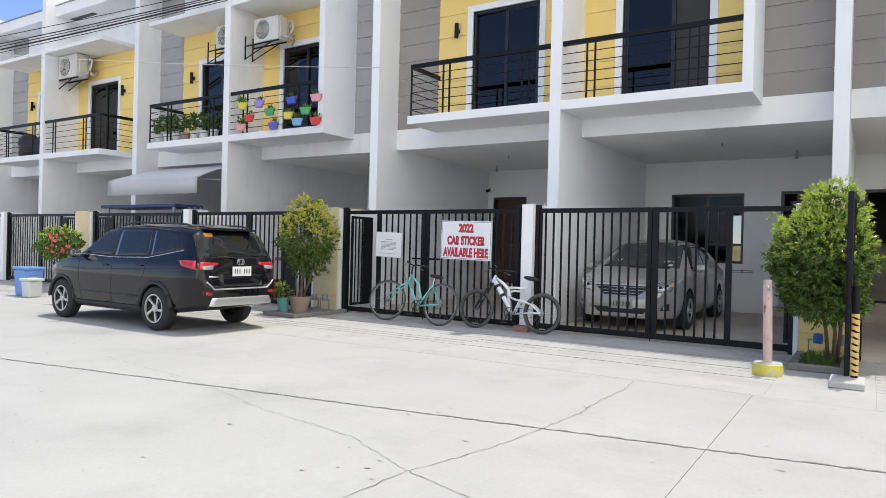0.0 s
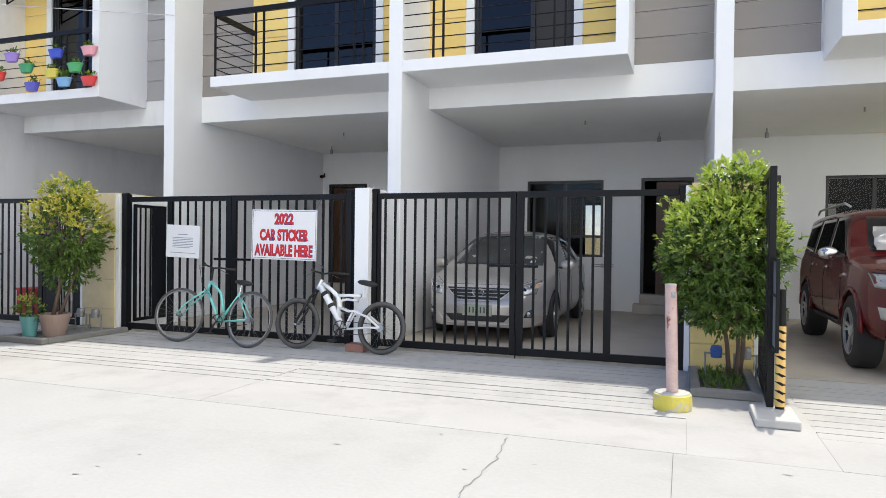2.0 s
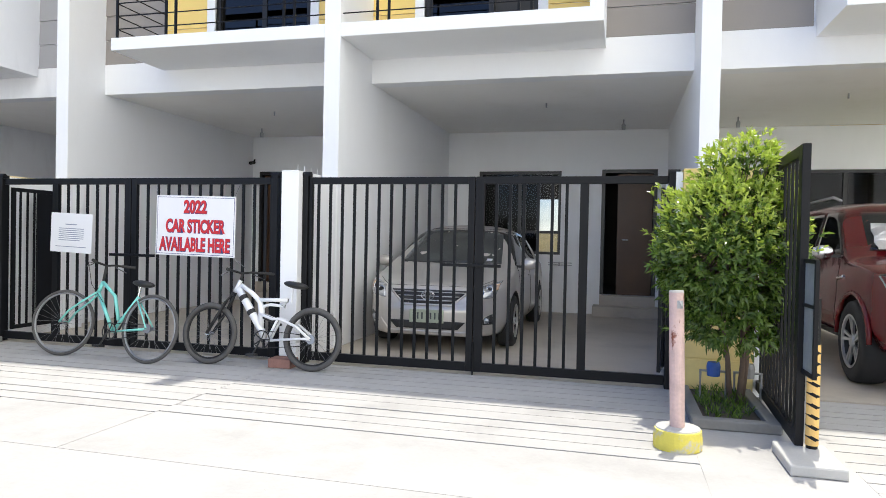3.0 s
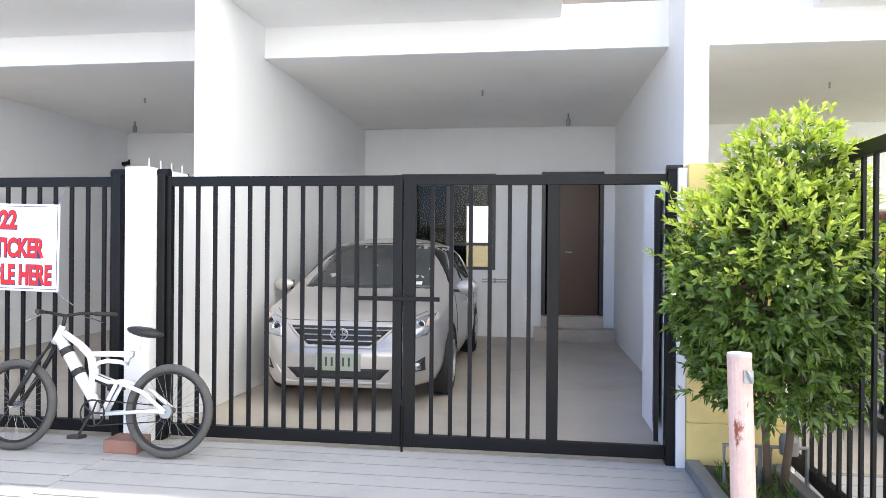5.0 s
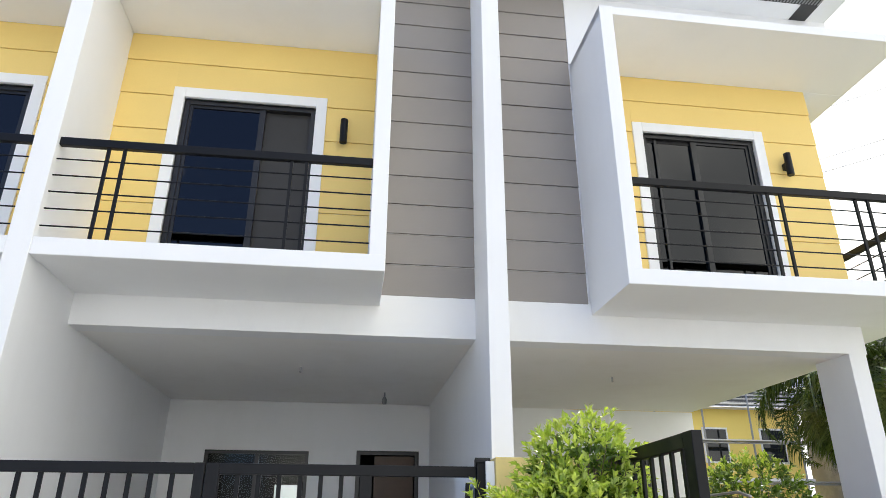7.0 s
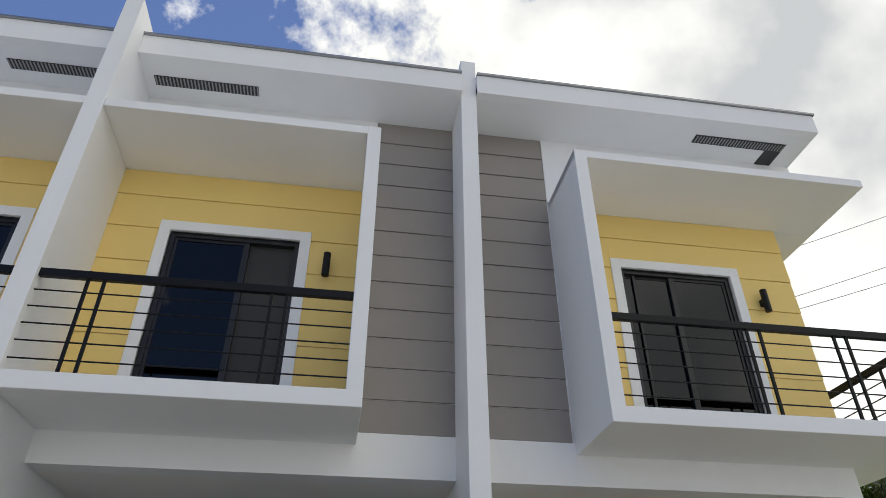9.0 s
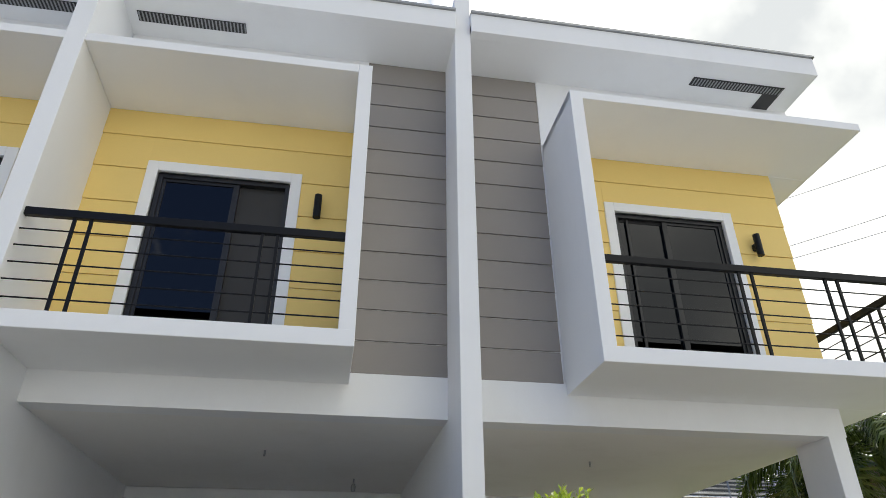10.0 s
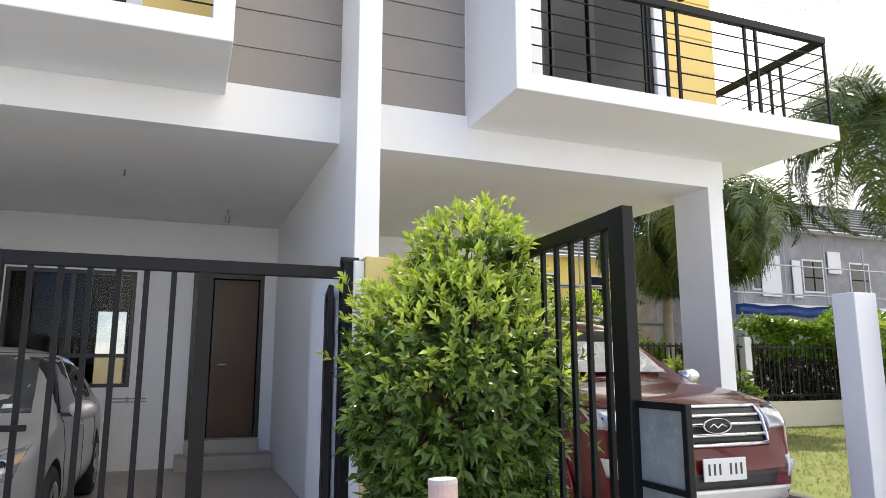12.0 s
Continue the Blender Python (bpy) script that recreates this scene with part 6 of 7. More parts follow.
def air_conditioner(x, y, z, label, size=1.0):
    a = thing("air_conditioner", label, "air conditioner", "outdoor air conditioners", Matrix.Translation((x, y, z)) @ Matrix.Scale(size, 4))
    part("casing", cuboid(0, 0.80, 0, 0.30, 0, 0.55, 0.015), M_ACW, a)
    bm = bmesh.new()
    for r in (0.03, 0.06, 0.09, 0.12, 0.15, 0.18, 0.21):
        torus(bm, Matrix.Translation((0.29, -0.012, 0.28)) @ Matrix.Rotation(radians(90), 4, "X"), r, 0.007, 24, 4)
    part("fan_grille", bm, M_ACW, a)
    part("fan_well", rod(bmesh.new(), (0.29, -0.006, 0.28), (0.29, 0.01, 0.28), 0.225, sides=28), M_PLASTIC, a)
    part("service_cover", cuboid(0.802, 0.83, 0.06, 0.26, 0.08, 0.42, 0.01), M_ACW, a)
    for yy in (0.04, 0.27):
        bm = tube(bmesh.new(), [(-0.33, yy, 0.22), (-0.33, yy, -0.34)], 0.018, 6)
        tube(bm, [(-0.33, yy, -0.02), (0.80, yy, -0.02)], 0.018, 6)
        tube(bm, [(-0.33, yy, -0.32), (0.55, yy, -0.03)], 0.014, 6)
        part("bracket", bm, M_BLACK, a)
    part("pipe", tube(bmesh.new(), [(0.82, 0.16, 0.10)] + [(0.92 + 0.13 * math.sin(q), 0.18 + 0.03 * q, 0.26 - 0.19 * math.cos(q)) for q in [0.45 * k for k in range(15)]] + [(0.80, 0.50, 0.20), (0.62, 0.64, 0.02)], 0.026, 8), M_ACW, a, smooth=True)
    return a


air_conditioner(-12.95, 10.72, 5.98, "cream outdoor air conditioner on black wall brackets")
air_conditioner(-21.62, 10.72, 6.10, "cream outdoor air conditioner on black wall brackets", 1.25)
air_conditioner(-14.5, 10.86, 6.1, "cream outdoor air conditioner on black wall brackets")

# pots hung on the railing
POTS = [(-12.77, 4.38, (0.70, 0.60, 0.06)), (-12.22, 4.38, (0.33, 0.22, 0.62)), (-11.88, 4.17, (0.05, 0.32, 0.14)), (-12.54, 4.08, (0.65, 0.05, 0.05)), (-12.81, 3.89, (0.75, 0.33, 0.34)),
        (-11.21, 4.36, (0.04, 0.08, 0.55)), (-11.30, 4.04, (0.72, 0.62, 0.10)), (-10.79, 4.10, (0.08, 0.42, 0.16)), (-11.03, 3.88, (0.20, 0.42, 0.70)), (-10.49, 3.86, (0.68, 0.05, 0.05)), (-10.49, 4.35, (0.78, 0.35, 0.42)), (-11.75, 3.85, (0.10, 0.10, 0.50))]
rng = random.Random(31)
for i, (x, z, col) in enumerate(POTS):
    mat = surface("pot_plastic_%d" % i, col, 0.4, vary=0.05)
    colour = ("yellow", "violet", "green", "red", "pink", "blue", "yellow", "green", "light blue", "red", "pink", "dark blue")[i]
    p = thing("hanging_pot", colour + " plastic flower pot hung on the balcony railing", "flower pot", "pots on the railing", Matrix.Translation((x, 10.28, z)) @ Matrix.Diagonal((0.98, 0.9, 0.78, 1)))
    bm = lathe(bmesh.new(), [(0.0, -0.085), (0.11, -0.085), (0.155, 0.07), (0.165, 0.075), (0.165, 0.095), (0.14, 0.095), (0.13, 0.04), (0.0, 0.04)], Matrix.Diagonal((1, 0.55, 1, 1)), 20)
    part("pot", bm, mat, p, smooth=False)
    bm = tube(bmesh.new(), [(-0.08, 0.06, 0.09), (-0.08, 0.10, 0.20), (-0.08, 0.13, 0.18)], 0.006, 5)
    tube(bm, [(0.08, 0.06, 0.09), (0.08, 0.10, 0.20), (0.08, 0.13, 0.18)], 0.006, 5)
    part("hook", bm, M_METAL, p)
    sp = [(Vector((rng.uniform(-0.09, 0.09), rng.uniform(-0.04, 0.04), 0.05 + rng.uniform(0, 0.1))), (rng.uniform(-0.6, 0.6), rng.uniform(-0.5, 0.3), 1)) for k in range(9)]
    tagged(leaves("foliage", sp, M_LEAF if i % 3 else M_HEDGE, p, rng, 0.10 if i % 4 else 0.17, 0.25, 0.7, 5), kind="stuff")

# potted plants and a folding table on the next balcony
for i in range(7):
    x = -16.35 + 0.36 * i
    p = thing("potted_plant", "leafy plant in white pot on the balcony edge", "potted plant", "plants along the balcony", Matrix.Translation((x, 10.62, SLAB1)))
    part("pot", lathe(bmesh.new(), [(0.0, 0.0), (0.085, 0.0), (0.12, 0.20), (0.125, 0.22), (0.105, 0.22), (0.1, 0.18), (0.0, 0.18)], sides=18), M_BINW if i != 3 else M_TERRA, p)
    sp = [(Vector((rng.uniform(-0.14, 0.14), rng.uniform(-0.12, 0.12), rng.uniform(0.25, 0.62))), (rng.uniform(-1, 1), rng.uniform(-1, 1), 0.7)) for k in range(26)]
    tagged(leaves("foliage", sp, M_LEAF, p, rng, 0.13, 0.45, 0.9, 5), kind="stuff")
    part("stem", tube(bmesh.new(), [(0, 0, 0.18), (0.02, 0, 0.35), (0, 0.02, 0.55)], 0.008, 5), M_BARK, p)
tb = thing("folding_table", "dark folding table on the planted balcony", "table")
part("tabletop", cuboid(-14.75, -14.1, 10.75, 11.25, 4.62, 4.65, 0.006), M_PLASTIC, tb)
for x in (-14.7, -14.15):
    part("leg", tube(bmesh.new(), [(x, 10.8, 4.62), (x, 11.2, 3.785)], 0.012, 6), M_PLASTIC, tb)
    part("leg", tube(bmesh.new(), [(x, 11.2, 4.62), (x, 10.8, 3.785)], 0.012, 6), M_PLASTIC, tb)
for x, s in ((-23.6, 1.0), (-22.6, 0.85)):
    bm = bmesh.new()
    bmesh.ops.create_icosphere(bm, subdivisions=4, radius=1, matrix=Matrix.Translation((x, 10.85, 3.78 + 0.40 * s)) @ Matrix.Diagonal((0.42 * s, 0.28, 0.42 * s, 1)))
    for v in bm.verts:
        v.co += Vector((1, 0.6, 0.8)) * 0.09 * noise.noise(v.co * 3.3)
        v.co.z = max(v.co.z, 3.782)
    single("storage_bag", bm, M_PLASTIC, "stuffed black storage bag on the balcony", "bag", "bags on the balcony", smooth=True)

# bins and a flowering shrub on the street side
for nm, lab, x, y, w_, d_, h_, mat in (("waste_bin", "blue plastic waste bin with lid on the street", -15.75, 7.15, 0.46, 0.42, 0.62, M_BIN), ("waste_bin", "small white plastic bin beside the blue one", -15.30, 7.0, 0.34, 0.30, 0.40, M_BINW)):
    b = thing(nm, lab, "bin", "waste bins", Matrix.Translation((x, y, 0)))
    bm = cuboid(-w_ / 2, w_ / 2, -d_ / 2, d_ / 2, 0, h_ - 0.06, 0.03)
    for v in bm.verts:
        k = 0.84 + 0.16 * v.co.z / h_
        v.co.x *= k
        v.co.y *= k
    part("tub", bm, mat, b)
    part("lid", cuboid(-w_ / 2 - 0.02, w_ / 2 + 0.02, -d_ / 2 - 0.02, d_ / 2 + 0.02, h_ - 0.058, h_, 0.02), mat, b)
t = shrub("flowering shrub with red blooms beside the fence", (-16.75, 8.3, 0.0), (-16.75, 8.3, 1.1), (0.52, 0.42, 0.34), 300, 12, tips=0.2, size=0.11, category="shrub")
rng = random.Random(40)
fl = [(Vector((-16.2 + rng.uniform(-0.2, 0.2), 7.95 + rng.uniform(-0.15, 0.2), 1.15 + rng.uniform(-0.25, 0.25))), (rng.uniform(-1, 1), -1, rng.uniform(0, 1))) for k in range(14)]
tagged(leaves("bloom", fl, M_PINK, t, rng, 0.08, 0.8, 1.0, 5), kind="stuff")

# overhead cables
def cable(label, pts, r, mat):
    a, b = Vector(pts[0]), Vector(pts[1])
    sag = pts[2]
    p = [a.lerp(b, k / 24) - Vector((0, 0, sag * 4 * (k / 24) * (1 - k / 24))) for k in range(25)]
    single("overhead_cable", tube(bmesh.new(), p, r, 6), mat, label, "cable", "overhead cables", smooth=True)


for dz, dy, r in ((0.0, 0.0, 0.02), (0.10, 0.05, 0.011), (0.17, -0.03, 0.013), (-0.09, 0.02, 0.009), (0.42, 0.12, 0.009)):
    cable("black overhead cable running to the house wall", ((-32.3, 4.9 + dy, 5.15 + 1.4 * dz), (-13.42, 10.31, 7.0 + 0.6 * dz), 0.16), r, M_CABLE)
cable("thin pale service wire to the house front", ((-24.5, 4.6, 6.3), (-9.14, 10.69, 4.93), 0.22), 0.006, M_WIRE)

# ---- garden, fence, palms and buildings beyond the end house ----
M_GRASS = surface("sunlit_lawn", (0.15, 0.175, 0.045), 0.9, vary=0.3, scale=2.5, bump=0.8, fine=50, dirt=(0.30, 0.28, 0.13), dirt_amount=0.7, dirt_scale=1.6)
M_WALLB = surface("cream_garden_wall", (0.66, 0.61, 0.48), 0.8, vary=0.08, scale=2, bump=0.3, dirt=(0.4, 0.37, 0.3), dirt_amount=0.4)
M_GREYB = surface("grey_block_wall", (0.27, 0.27, 0.28), 0.85, vary=0.18, scale=1.6, bump=0.3, dirt=(0.42, 0.42, 0.42), dirt_amount=0.7, dirt_scale=0.8)
M_FARY = surface("far_yellow_wall", (0.85, 0.66, 0.18), 0.8, vary=0.05, scale=0.6)
M_FARW = surface("far_white_wall", (0.78, 0.78, 0.78), 0.8, vary=0.04, scale=0.6)
M_SLATE = surface("dark_roof_slats", (0.08, 0.085, 0.09), 0.7, vary=0.1)
M_SOIL = surface("dark_garden_soil", (0.06, 0.045, 0.033), 0.95, vary=0.3, scale=3, bump=0.9, fine=25)
M_GRASSB = leaf_material("grass_blades", (0.13, 0.15, 0.025), (0.27, 0.29, 0.07), 0.3)

lawn = thing("lawn", "sunlit short yellow-green lawn with bare patches", kind="structure")
part("turf", cuboid(3.75, 34, 9.6, 17.0, -0.2, 0.006), M_GRASS, lawn)
# brown soil, toned dark to stand also for shade behind the fence
part("bare_soil", cuboid(3.9, 34, 17.26, 26, -0.2, 0.01), M_SOIL, lawn)
part("side_strip", cuboid(3.61, 3.74, 9.6, 22, -0.2, 0.05), M_KERB, lawn)
rng = random.Random(60)
gs = [((4 + 9 * rng.random(), 9.8 + 7 * rng.random(), 0.005), (rng.uniform(-0.3, 0.3), rng.uniform(-0.3, 0.3), 1)) for k in range(7000)]
tagged(leaves("grass_blades", gs, M_GRASSB, lawn, rng, 0.05, 0.12, 0.8, 5), kind="stuff")

gw = thing("garden_wall", "low cream garden wall topped by black iron fence", kind="structure")
part("wall", cuboid(3.9, 30, 17.05, 17.25, 0, 0.55, 0.01), M_WALLB, gw)
part("top_rail", cuboid(3.9, 30, 17.13, 17.17, 1.72, 1.76), M_BLACK, gw)
part("bottom_rail", cuboid(3.9, 30, 17.13, 17.17, 0.66, 0.70), M_BLACK, gw)
me = finish("picket", cuboid(-0.011, 0.011, -0.011, 0.011, 0.55, 1.80), M_BLACK)
for k in range(110):
    mesh_part("picket", me, gw, Matrix.Translation((3.95 + 0.14 * k, 17.15, 0)))
me = finish("fence_post", cuboid(-0.09, 0.09, -0.09, 0.09, 0, 1.95, 0.01), M_WHITE)
for k in range(6):
    mesh_part("fence_post", me, gw, Matrix.Translation((5.72 + 3.6 * k, 17.15, 0)))

rng = random.Random(70)
for k, (x0, x1, z1) in enumerate(((4.6, 7.4, 1.7), (10.2, 13.2, 2.35), (13.0, 16.2, 2.5), (16.0, 20.5, 2.4))):
    hd = thing("hedge", "bright clipped green hedge behind the fence", "hedge", "hedges along the fence")
    sp = []
    for n in range(1000):
        p = Vector((rng.uniform(x0, x1), rng.uniform(17.45, 18.5), rng.uniform(1.45 if x0 > 9 else 0.35, z1)))
        face = rng.random()
        if face < 0.45:
            p.y = 17.45 + rng.uniform(-0.06, 0.1)
        elif face < 0.85:
            p.z = z1 + rng.uniform(-0.15, 0.1)
        p += Vector((0, 1, 1)) * 0.32 * noise.noise(p * 1.1)
        sp.append((p, (rng.uniform(-0.5, 0.5), -0.6, 0.8)))
    tagged(leaves("foliage", sp, M_HEDGE, hd, rng, 0.15, 0.5, 0.9, 6), kind="stuff")
    bm = bmesh.new()
    for q in range(5):
        xx = x0 + (x1 - x0) * (q + 0.5) / 5
        tube(bm, [(xx, 18, 0), (xx + 0.1, 18, z1 * 0.5), (xx - 0.1, 18, z1 * 0.85)], [0.04, 0.03, 0.015], 6)
    tagged(part("stems", bm, M_BARK, hd), kind="stuff")
# added leaf mass in dark colour, painting the hedge's shadow behind the fence
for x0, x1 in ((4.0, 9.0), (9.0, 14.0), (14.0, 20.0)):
    ug = thing("undergrowth", "dark leaves added to stand for shade beneath the hedge", "undergrowth", "undergrowth behind the fence")
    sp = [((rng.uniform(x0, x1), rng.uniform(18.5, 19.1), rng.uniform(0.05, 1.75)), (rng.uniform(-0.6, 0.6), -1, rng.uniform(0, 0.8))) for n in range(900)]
    tagged(leaves("foliage", sp, M_LEAFSHADE, ug, rng, 0.2, 0.45, 1.0, 6), kind="stuff")
shrub("dark leafy garden shrub before the fence", (13.0, 16.3, 0.0), (13.0, 16.3, 1.35), (0.8, 0.8, 1.1), 480, 77, tips=0.2, size=0.16, category="shrub")
shrub("broad green bush beside the lawn fence", (7.2, 16.2, 0.0), (7.2, 16.2, 0.75), (1.2, 0.6, 0.6), 300, 78, tips=0.35, size=0.2, category="shrub")
shrub("leafy garden tree with yellowing leaves", (7.0, 19.9, 0.0), (7.0, 19.9, 2.1), (1.2, 1.1, 0.9), 620, 79, young=M_LEAFY, tips=0.10, size=0.17)


def palm(x, y, height, seed, n=13, length=2.7, lean=(0.1, 0.0), droop=0.145):
    rng = random.Random(seed)
    t = thing("palm_tree", "tall palm with ringed grey trunk and drooping fronds", "palm tree", "garden palms", Matrix.Translation((x, y, 0)))
    pts = [(lean[0] * (k / 8) ** 2, lean[1] * (k / 8) ** 2, height * k / 8) for k in range(9)]
    part("trunk", tube(bmesh.new(), pts, [0.17, 0.14, 0.125, 0.12, 0.115, 0.11, 0.105, 0.10, 0.10], 14), M_PTRUNK, t, smooth=True)
    top = Vector(pts[-1])
    part("crown_shaft", tube(bmesh.new(), [top, top + Vector((0, 0, 0.5))], [0.11, 0.06], 10), M_HEDGE, t, smooth=True)
    for k in range(n):
        az = 2.39996 * k + rng.uniform(-0.2, 0.2)
        rise = rng.uniform(-0.1, 1.15)
        L = length * rng.uniform(0.85, 1.1)
        d = Vector((math.cos(az), math.sin(az), 0))
        spine = []
        p, ang = top + Vector((0, 0, 0.35)), rise
        for s in range(19):
            spine.append(p.copy())
            p = p + (d * math.cos(ang) + Vector((0, 0, 1)) * math.sin(ang)) * (L / 18)
            ang -= droop + 0.03 * (s / 18)
        stem = part("frond", tube(bmesh.new(), spine[::2] + [spine[-1]], [0.022 - 0.0018 * i for i in range(len(spine[::2]) + 1)], 5), M_PALM, t)
        verts, faces = [], []
        side = d.cross(Vector((0, 0, 1)))
        for s in range(1, 18):
            for h_ in (0.0, 0.12, 0.25, 0.37, 0.5, 0.62, 0.75, 0.87):
                q = spine[s].lerp(spine[s + 1], h_)
                tang = (spine[s + 1] - spine[s]).normalized()
                ll = 0.70 * math.sin(math.pi * min(1, (s + h_ + 3) / 21)) * rng.uniform(0.8, 1.15)
                for sg in (-1, 1):
                    o = (side * sg * 0.8 + tang * 0.55 + Vector((0, 0, rng.uniform(-0.7, 0.6)))).normalized()
                    e1 = q + o * ll * 0.55
                    e2 = q + o * ll * 0.9 + Vector((0, 0, -0.38 * ll))
                    wv = tang * 0.017
                    i = len(verts)
                    verts += [q - wv * 0.5, q + wv * 0.5, e1 + wv, e1 - wv, e2]
                    faces += [(i, i + 1, i + 2, i + 3), (i + 3, i + 2, i + 4)]
        lm = bpy.data.meshes.new("leaflet_fringe")
        lm.from_pydata([tuple(v) for v in verts], [], faces)
        lm.materials.append(M_PALM)
        tagged(mesh_part("leaflet_fringe", lm, stem), kind="stuff")
    return t


palm(7.95, 18.0, 4.1, 1, n=17, length=2.7, droop=0.17)
palm(8.15, 16.35, 4.2, 2, n=17, length=2.7, lean=(-0.1, 0.1), droop=0.17)
palm(11.3, 14.8, 6.1, 3, n=28, length=3.8)
palm(11.0, 20.2, 4.8, 4)


def far_house(x0, x1, y, depth, h_, wall, label, floors=2, bays=4, slats=True):
    b = thing("far_building", label, "building", "buildings beyond the garden")
    part("wall", cuboid(x0, x1, y, y + depth, 0, h_), wall, b)
    n = (x1 - x0) / bays
    for fl in range(floors):
        z = 0.9 + fl * h_ / floors
        for k in range(bays):
            xa = x0 + n * (k + 0.28)
            wd = part("window", cuboid(xa, xa + n * 0.44, y - 0.04, y + 0.02, z, z + 1.5), M_FARW, b)
            part("pane", cuboid(xa + 0.08, xa + n * 0.44 - 0.08, y - 0.055, y - 0.042, z + 0.08, z + 1.42), M_CARGLASS, wd)
        part("ledge", cuboid(x0 - 0.1, x1 + 0.1, y - 0.35, y - 0.002, z - 0.75 + 0.002, z - 0.6), M_FARW, b)
    roof = bmesh.new()
    v = [roof.verts.new(p) for p in ((x0 - 0.6, y - 0.6, h_), (x1 + 0.6, y - 0.6, h_), (x1 + 0.6, y + depth * 0.5, h_ + 2.6), (x0 - 0.6, y + depth * 0.5, h_ + 2.6), (x1 + 0.6, y + depth + 0.6, h_), (x0 - 0.6, y + depth + 0.6, h_))]
    for q in ((0, 1, 2, 3), (3, 2, 4, 5), (0, 3, 5), (1, 4, 2), (0, 5, 4, 1)):
        roof.faces.new([v[i] for i in q])
    rf = part("roof", roof, M_FARW if slats else M_SLATE, b)
    if slats:
        me = finish("roof_slat", cuboid(x0 - 0.6, x1 + 0.6, -0.11, 0.11, 0, 0.10), M_SLATE)
        sl = math.atan2(2.6, depth * 0.5 + 0.6)
        for k in range(10):
            f = (k + 0.5) / 10
            mesh_part("roof_slat", me, rf, Matrix.Translation((0, y - 0.6 + f * (depth * 0.5 + 0.6), h_ + 2.6 * f + 0.02)) @ Matrix.Rotation(sl, 4, "X"))
    return b


far_house(19.5, 40, 27.5, 8, 7.2, M_GREYB, "grey two-storey building with striped slatted roof", bays=7)
far_house(9.5, 17.5, 33, 8, 6.4, M_FARY, "yellow and white two-storey house beyond the garden", bays=3)
far_house(-2, 8.5, 44, 8, 6.2, M_FARW, "white two-storey house beyond the garden", bays=4, slats=False)
sc = thing("scaffolding", "steel pipe scaffolding before the yellow house", "scaffolding")
for k in range(6):
    part("standard", rod(bmesh.new(), (10.2 + 2.1 * k, 31.6, 0), (10.2 + 2.1 * k, 31.6, 7.2), 0.04, sides=6), M_METAL, sc)
for z in (1.6, 3.2, 4.8, 6.4):
    part("ledger", rod(bmesh.new(), (9.6, 31.6, z), (21.4, 31.6, z), 0.04, sides=6), M_METAL, sc)
for z in (3.25, 4.85):
    part("plank", cuboid(9.8, 21, 31.3, 31.9, z, z + 0.05), M_METAL, sc)
for za, zb in ((18.46, 21.11), (17.74, 20.2), (21.1, 24.0)):
    k = (zb - za) / 6.6
    cable("thin overhead wire beyond the end house", ((12.5, 30, za - 8 * k), (40.5, 30, za + 20 * k), 0.25), 0.022, M_WIRE)
sc = thing("scaffolding", "steel pipe scaffolding before the grey building", "scaffolding")
for k in range(9):
    part("standard", rod(bmesh.new(), (18.5 + 2.3 * k, 26.2, 0), (18.5 + 2.3 * k, 26.2, 6.4), 0.035, sides=6), M_METAL, sc)
for z in (1.8, 3.0, 4.2, 5.4):
    part("ledger", rod(bmesh.new(), (18, 26.2, z), (38, 26.2, z), 0.035, sides=6), M_METAL, sc)
pole = thing("utility_pole", "grey concrete utility pole carrying the overhead wires", "utility pole")
part("shaft", tube(bmesh.new(), [(40.5, 30, 0), (40.5, 30, 33.0)], [0.28, 0.14], 12), M_PALEC, pole)
part("crossarm", cuboid(39.6, 41.4, 29.94, 30.06, 30.9, 31.05), M_METAL, pole)
# small camera on the neighbouring carport wall
cc = thing("security_camera", "small black bullet camera on the carport wall", "security camera", m=Matrix.Translation((-9.07, 15.42, 2.79)))
part("camera_body", rod(bmesh.new(), (0, 0, 0), (0, -0.14, -0.03), 0.035, sides=12), M_BLACK, cc)
part("mount", tube(bmesh.new(), [(0, 0, 0.02), (0, 0.03, 0.06)], 0.015, 8), M_BLACK, cc)
# things behind the neighbouring gate
M_REDP = surface("red_plastic_crate", (0.42, 0.04, 0.035), 0.5, vary=0.1, scale=6, bump=0.1)
cr = thing("storage_crate", "red plastic storage crate standing behind the gate", "crate", m=Matrix.Translation((-11.95, 10.5, 0)))
part("tub", cuboid(-0.22, 0.22, -0.16, 0.16, 0, 0.40, 0.02), M_REDP, cr)
part("rim", cuboid(-0.24, 0.24, -0.18, 0.18, 0.402, 0.44, 0.012), M_REDP, cr)
ps = thing("plant_stand", "black wire plant stand with a red tray", "plant stand", m=Matrix.Translation((-11.80, 10.9, 0)))
for x, y in ((-0.2, -0.15), (0.2, -0.15), (-0.2, 0.15), (0.2, 0.15)):
    part("leg", rod(bmesh.new(), (x * 1.15, y * 1.15, 0), (x, y, 0.86), 0.011, sides=8), M_BLACK, ps)
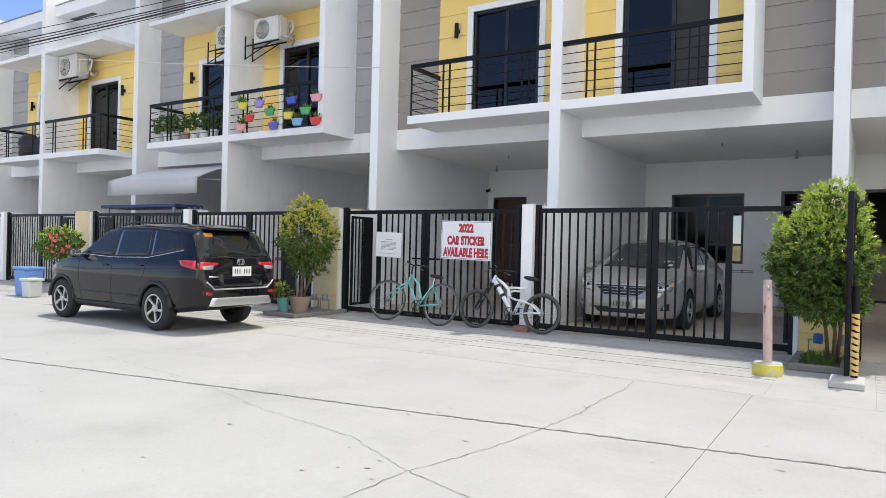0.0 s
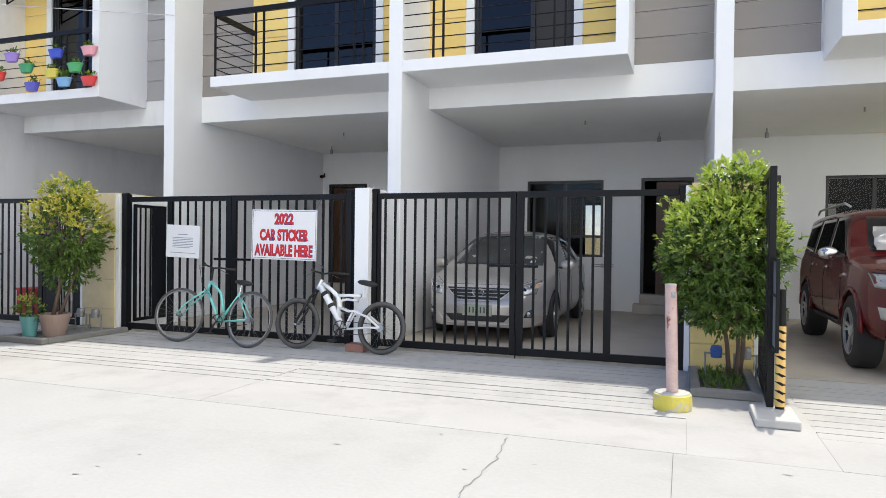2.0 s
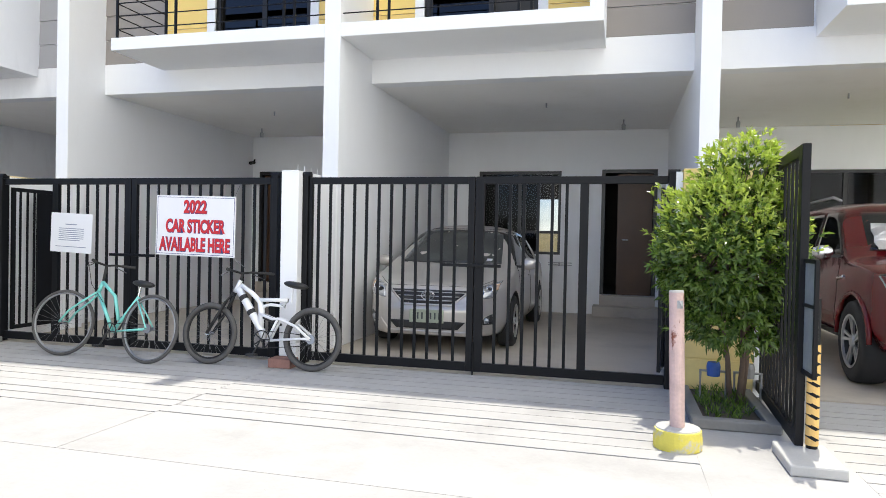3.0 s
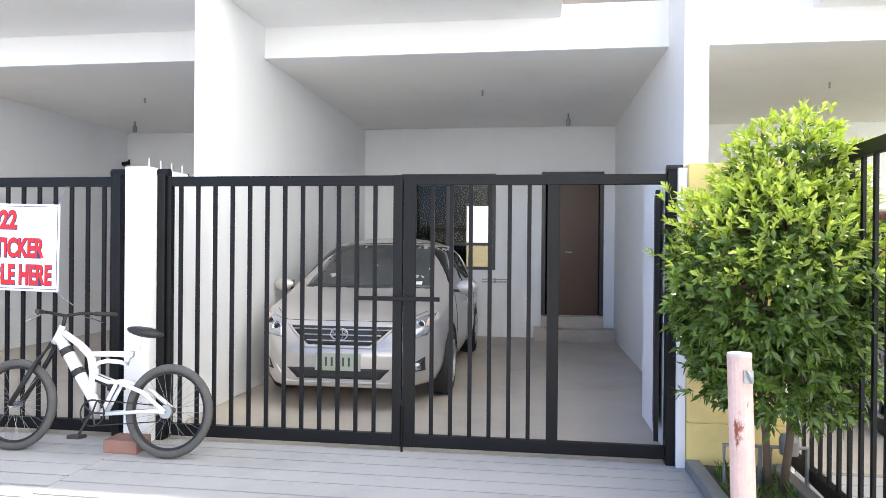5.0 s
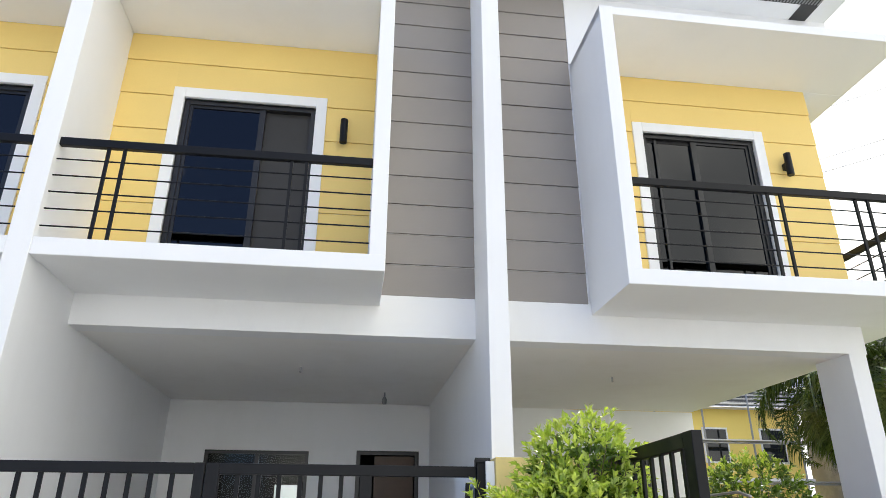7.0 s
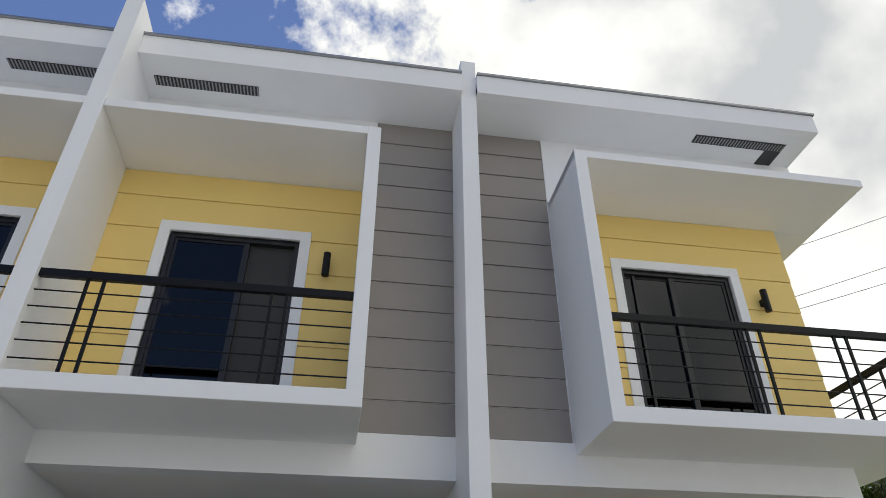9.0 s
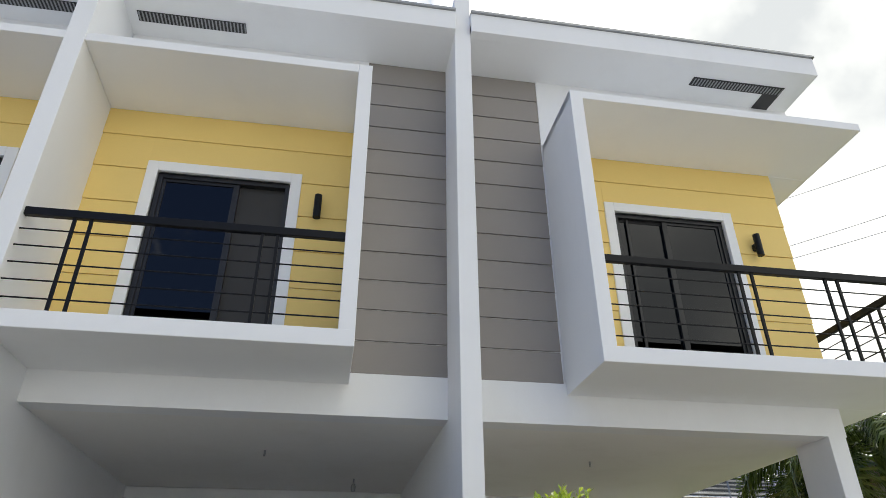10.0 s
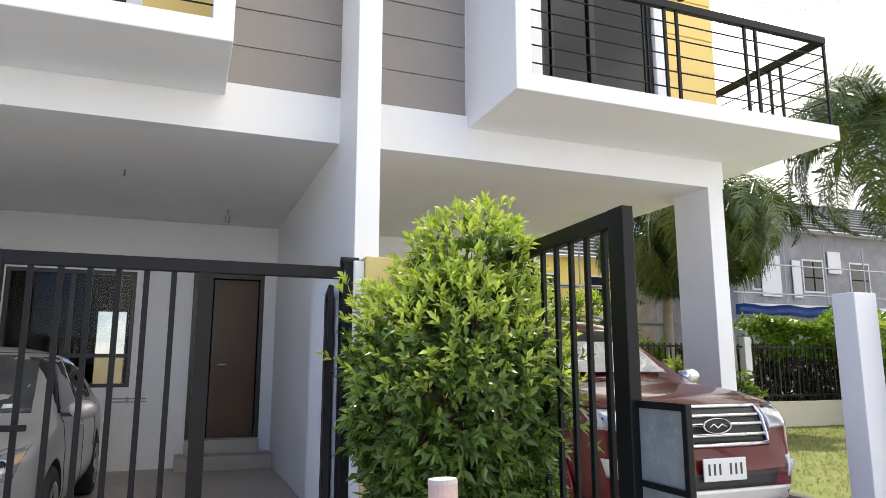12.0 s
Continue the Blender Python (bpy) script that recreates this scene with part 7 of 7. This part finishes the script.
part("tray", cuboid(-0.26, 0.26, -0.2, 0.2, 0.86, 0.93, 0.01), M_REDP, ps)
rng = random.Random(90)
pp = thing("potted_plant", "dark broad-leaved plant in a pot on the stand", "potted plant", m=Matrix.Translation((-11.85, 10.9, 0.93)))
part("pot", lathe(bmesh.new(), [(0.0, 0.0), (0.09, 0.0), (0.12, 0.17), (0.105, 0.17), (0.1, 0.14), (0.0, 0.14)], sides=18), M_PLASTIC, pp)
sp = [((rng.uniform(-0.22, 0.22), rng.uniform(-0.2, 0.2), rng.uniform(0.12, 0.45)), (rng.uniform(-1, 1), rng.uniform(-1, 0.6), 0.5)) for k in range(26)]
tagged(leaves("foliage", sp, M_LEAF, pp, rng, 0.17, 0.42, 1.0, 5), kind="stuff")
# thin pipes clipped to the carport back wall
wp = thing("wall_pipe", "pair of thin dark pipes clipped to the carport wall", "pipe")
for z in (0.87, 0.91):
    part("pipe", rod(bmesh.new(), (-3.05, 15.485, z), (-2.62, 15.485, z), 0.008, sides=8), M_METAL, wp)
part("clip", cuboid(-2.86, -2.83, 15.472, 15.499, 0.85, 0.93, 0.003), M_METAL, wp)
# sheets on the scaffolded building
bt = thing("tarpaulin_strip", "blue tarpaulin tied along the scaffolding", "tarpaulin")
bm = bmesh.new()
cols = [[bm.verts.new((18.0 + 0.31 * i, 26.14 + 0.03 * math.sin(i * 1.7), z + 0.04 * math.sin(i * 0.9))) for z in (3.3, 3.5, 3.72)] for i in range(25)]
for a, b in zip(cols, cols[1:]):
    for k in range(2):
        bm.faces.new((a[k], b[k], b[k + 1], a[k + 1]))
bmesh.ops.solidify(bm, geom=bm.faces[:], thickness=0.01)
part("sheet", bm, M_BLUEM, bt, smooth=True)
for x0, x1, z0, z1 in ((20.8, 21.9, 4.25, 6.05), (24.8, 25.6, 5.42, 6.42), (22.6, 23.1, 4.25, 5.9)):
    single("cladding_sheet", cuboid(x0, x1, 27.40, 27.438, z0, z1, 0.006), M_FARW, "pale sheet fixed to the unfinished grey wall", "sheet", "sheets on the grey building")
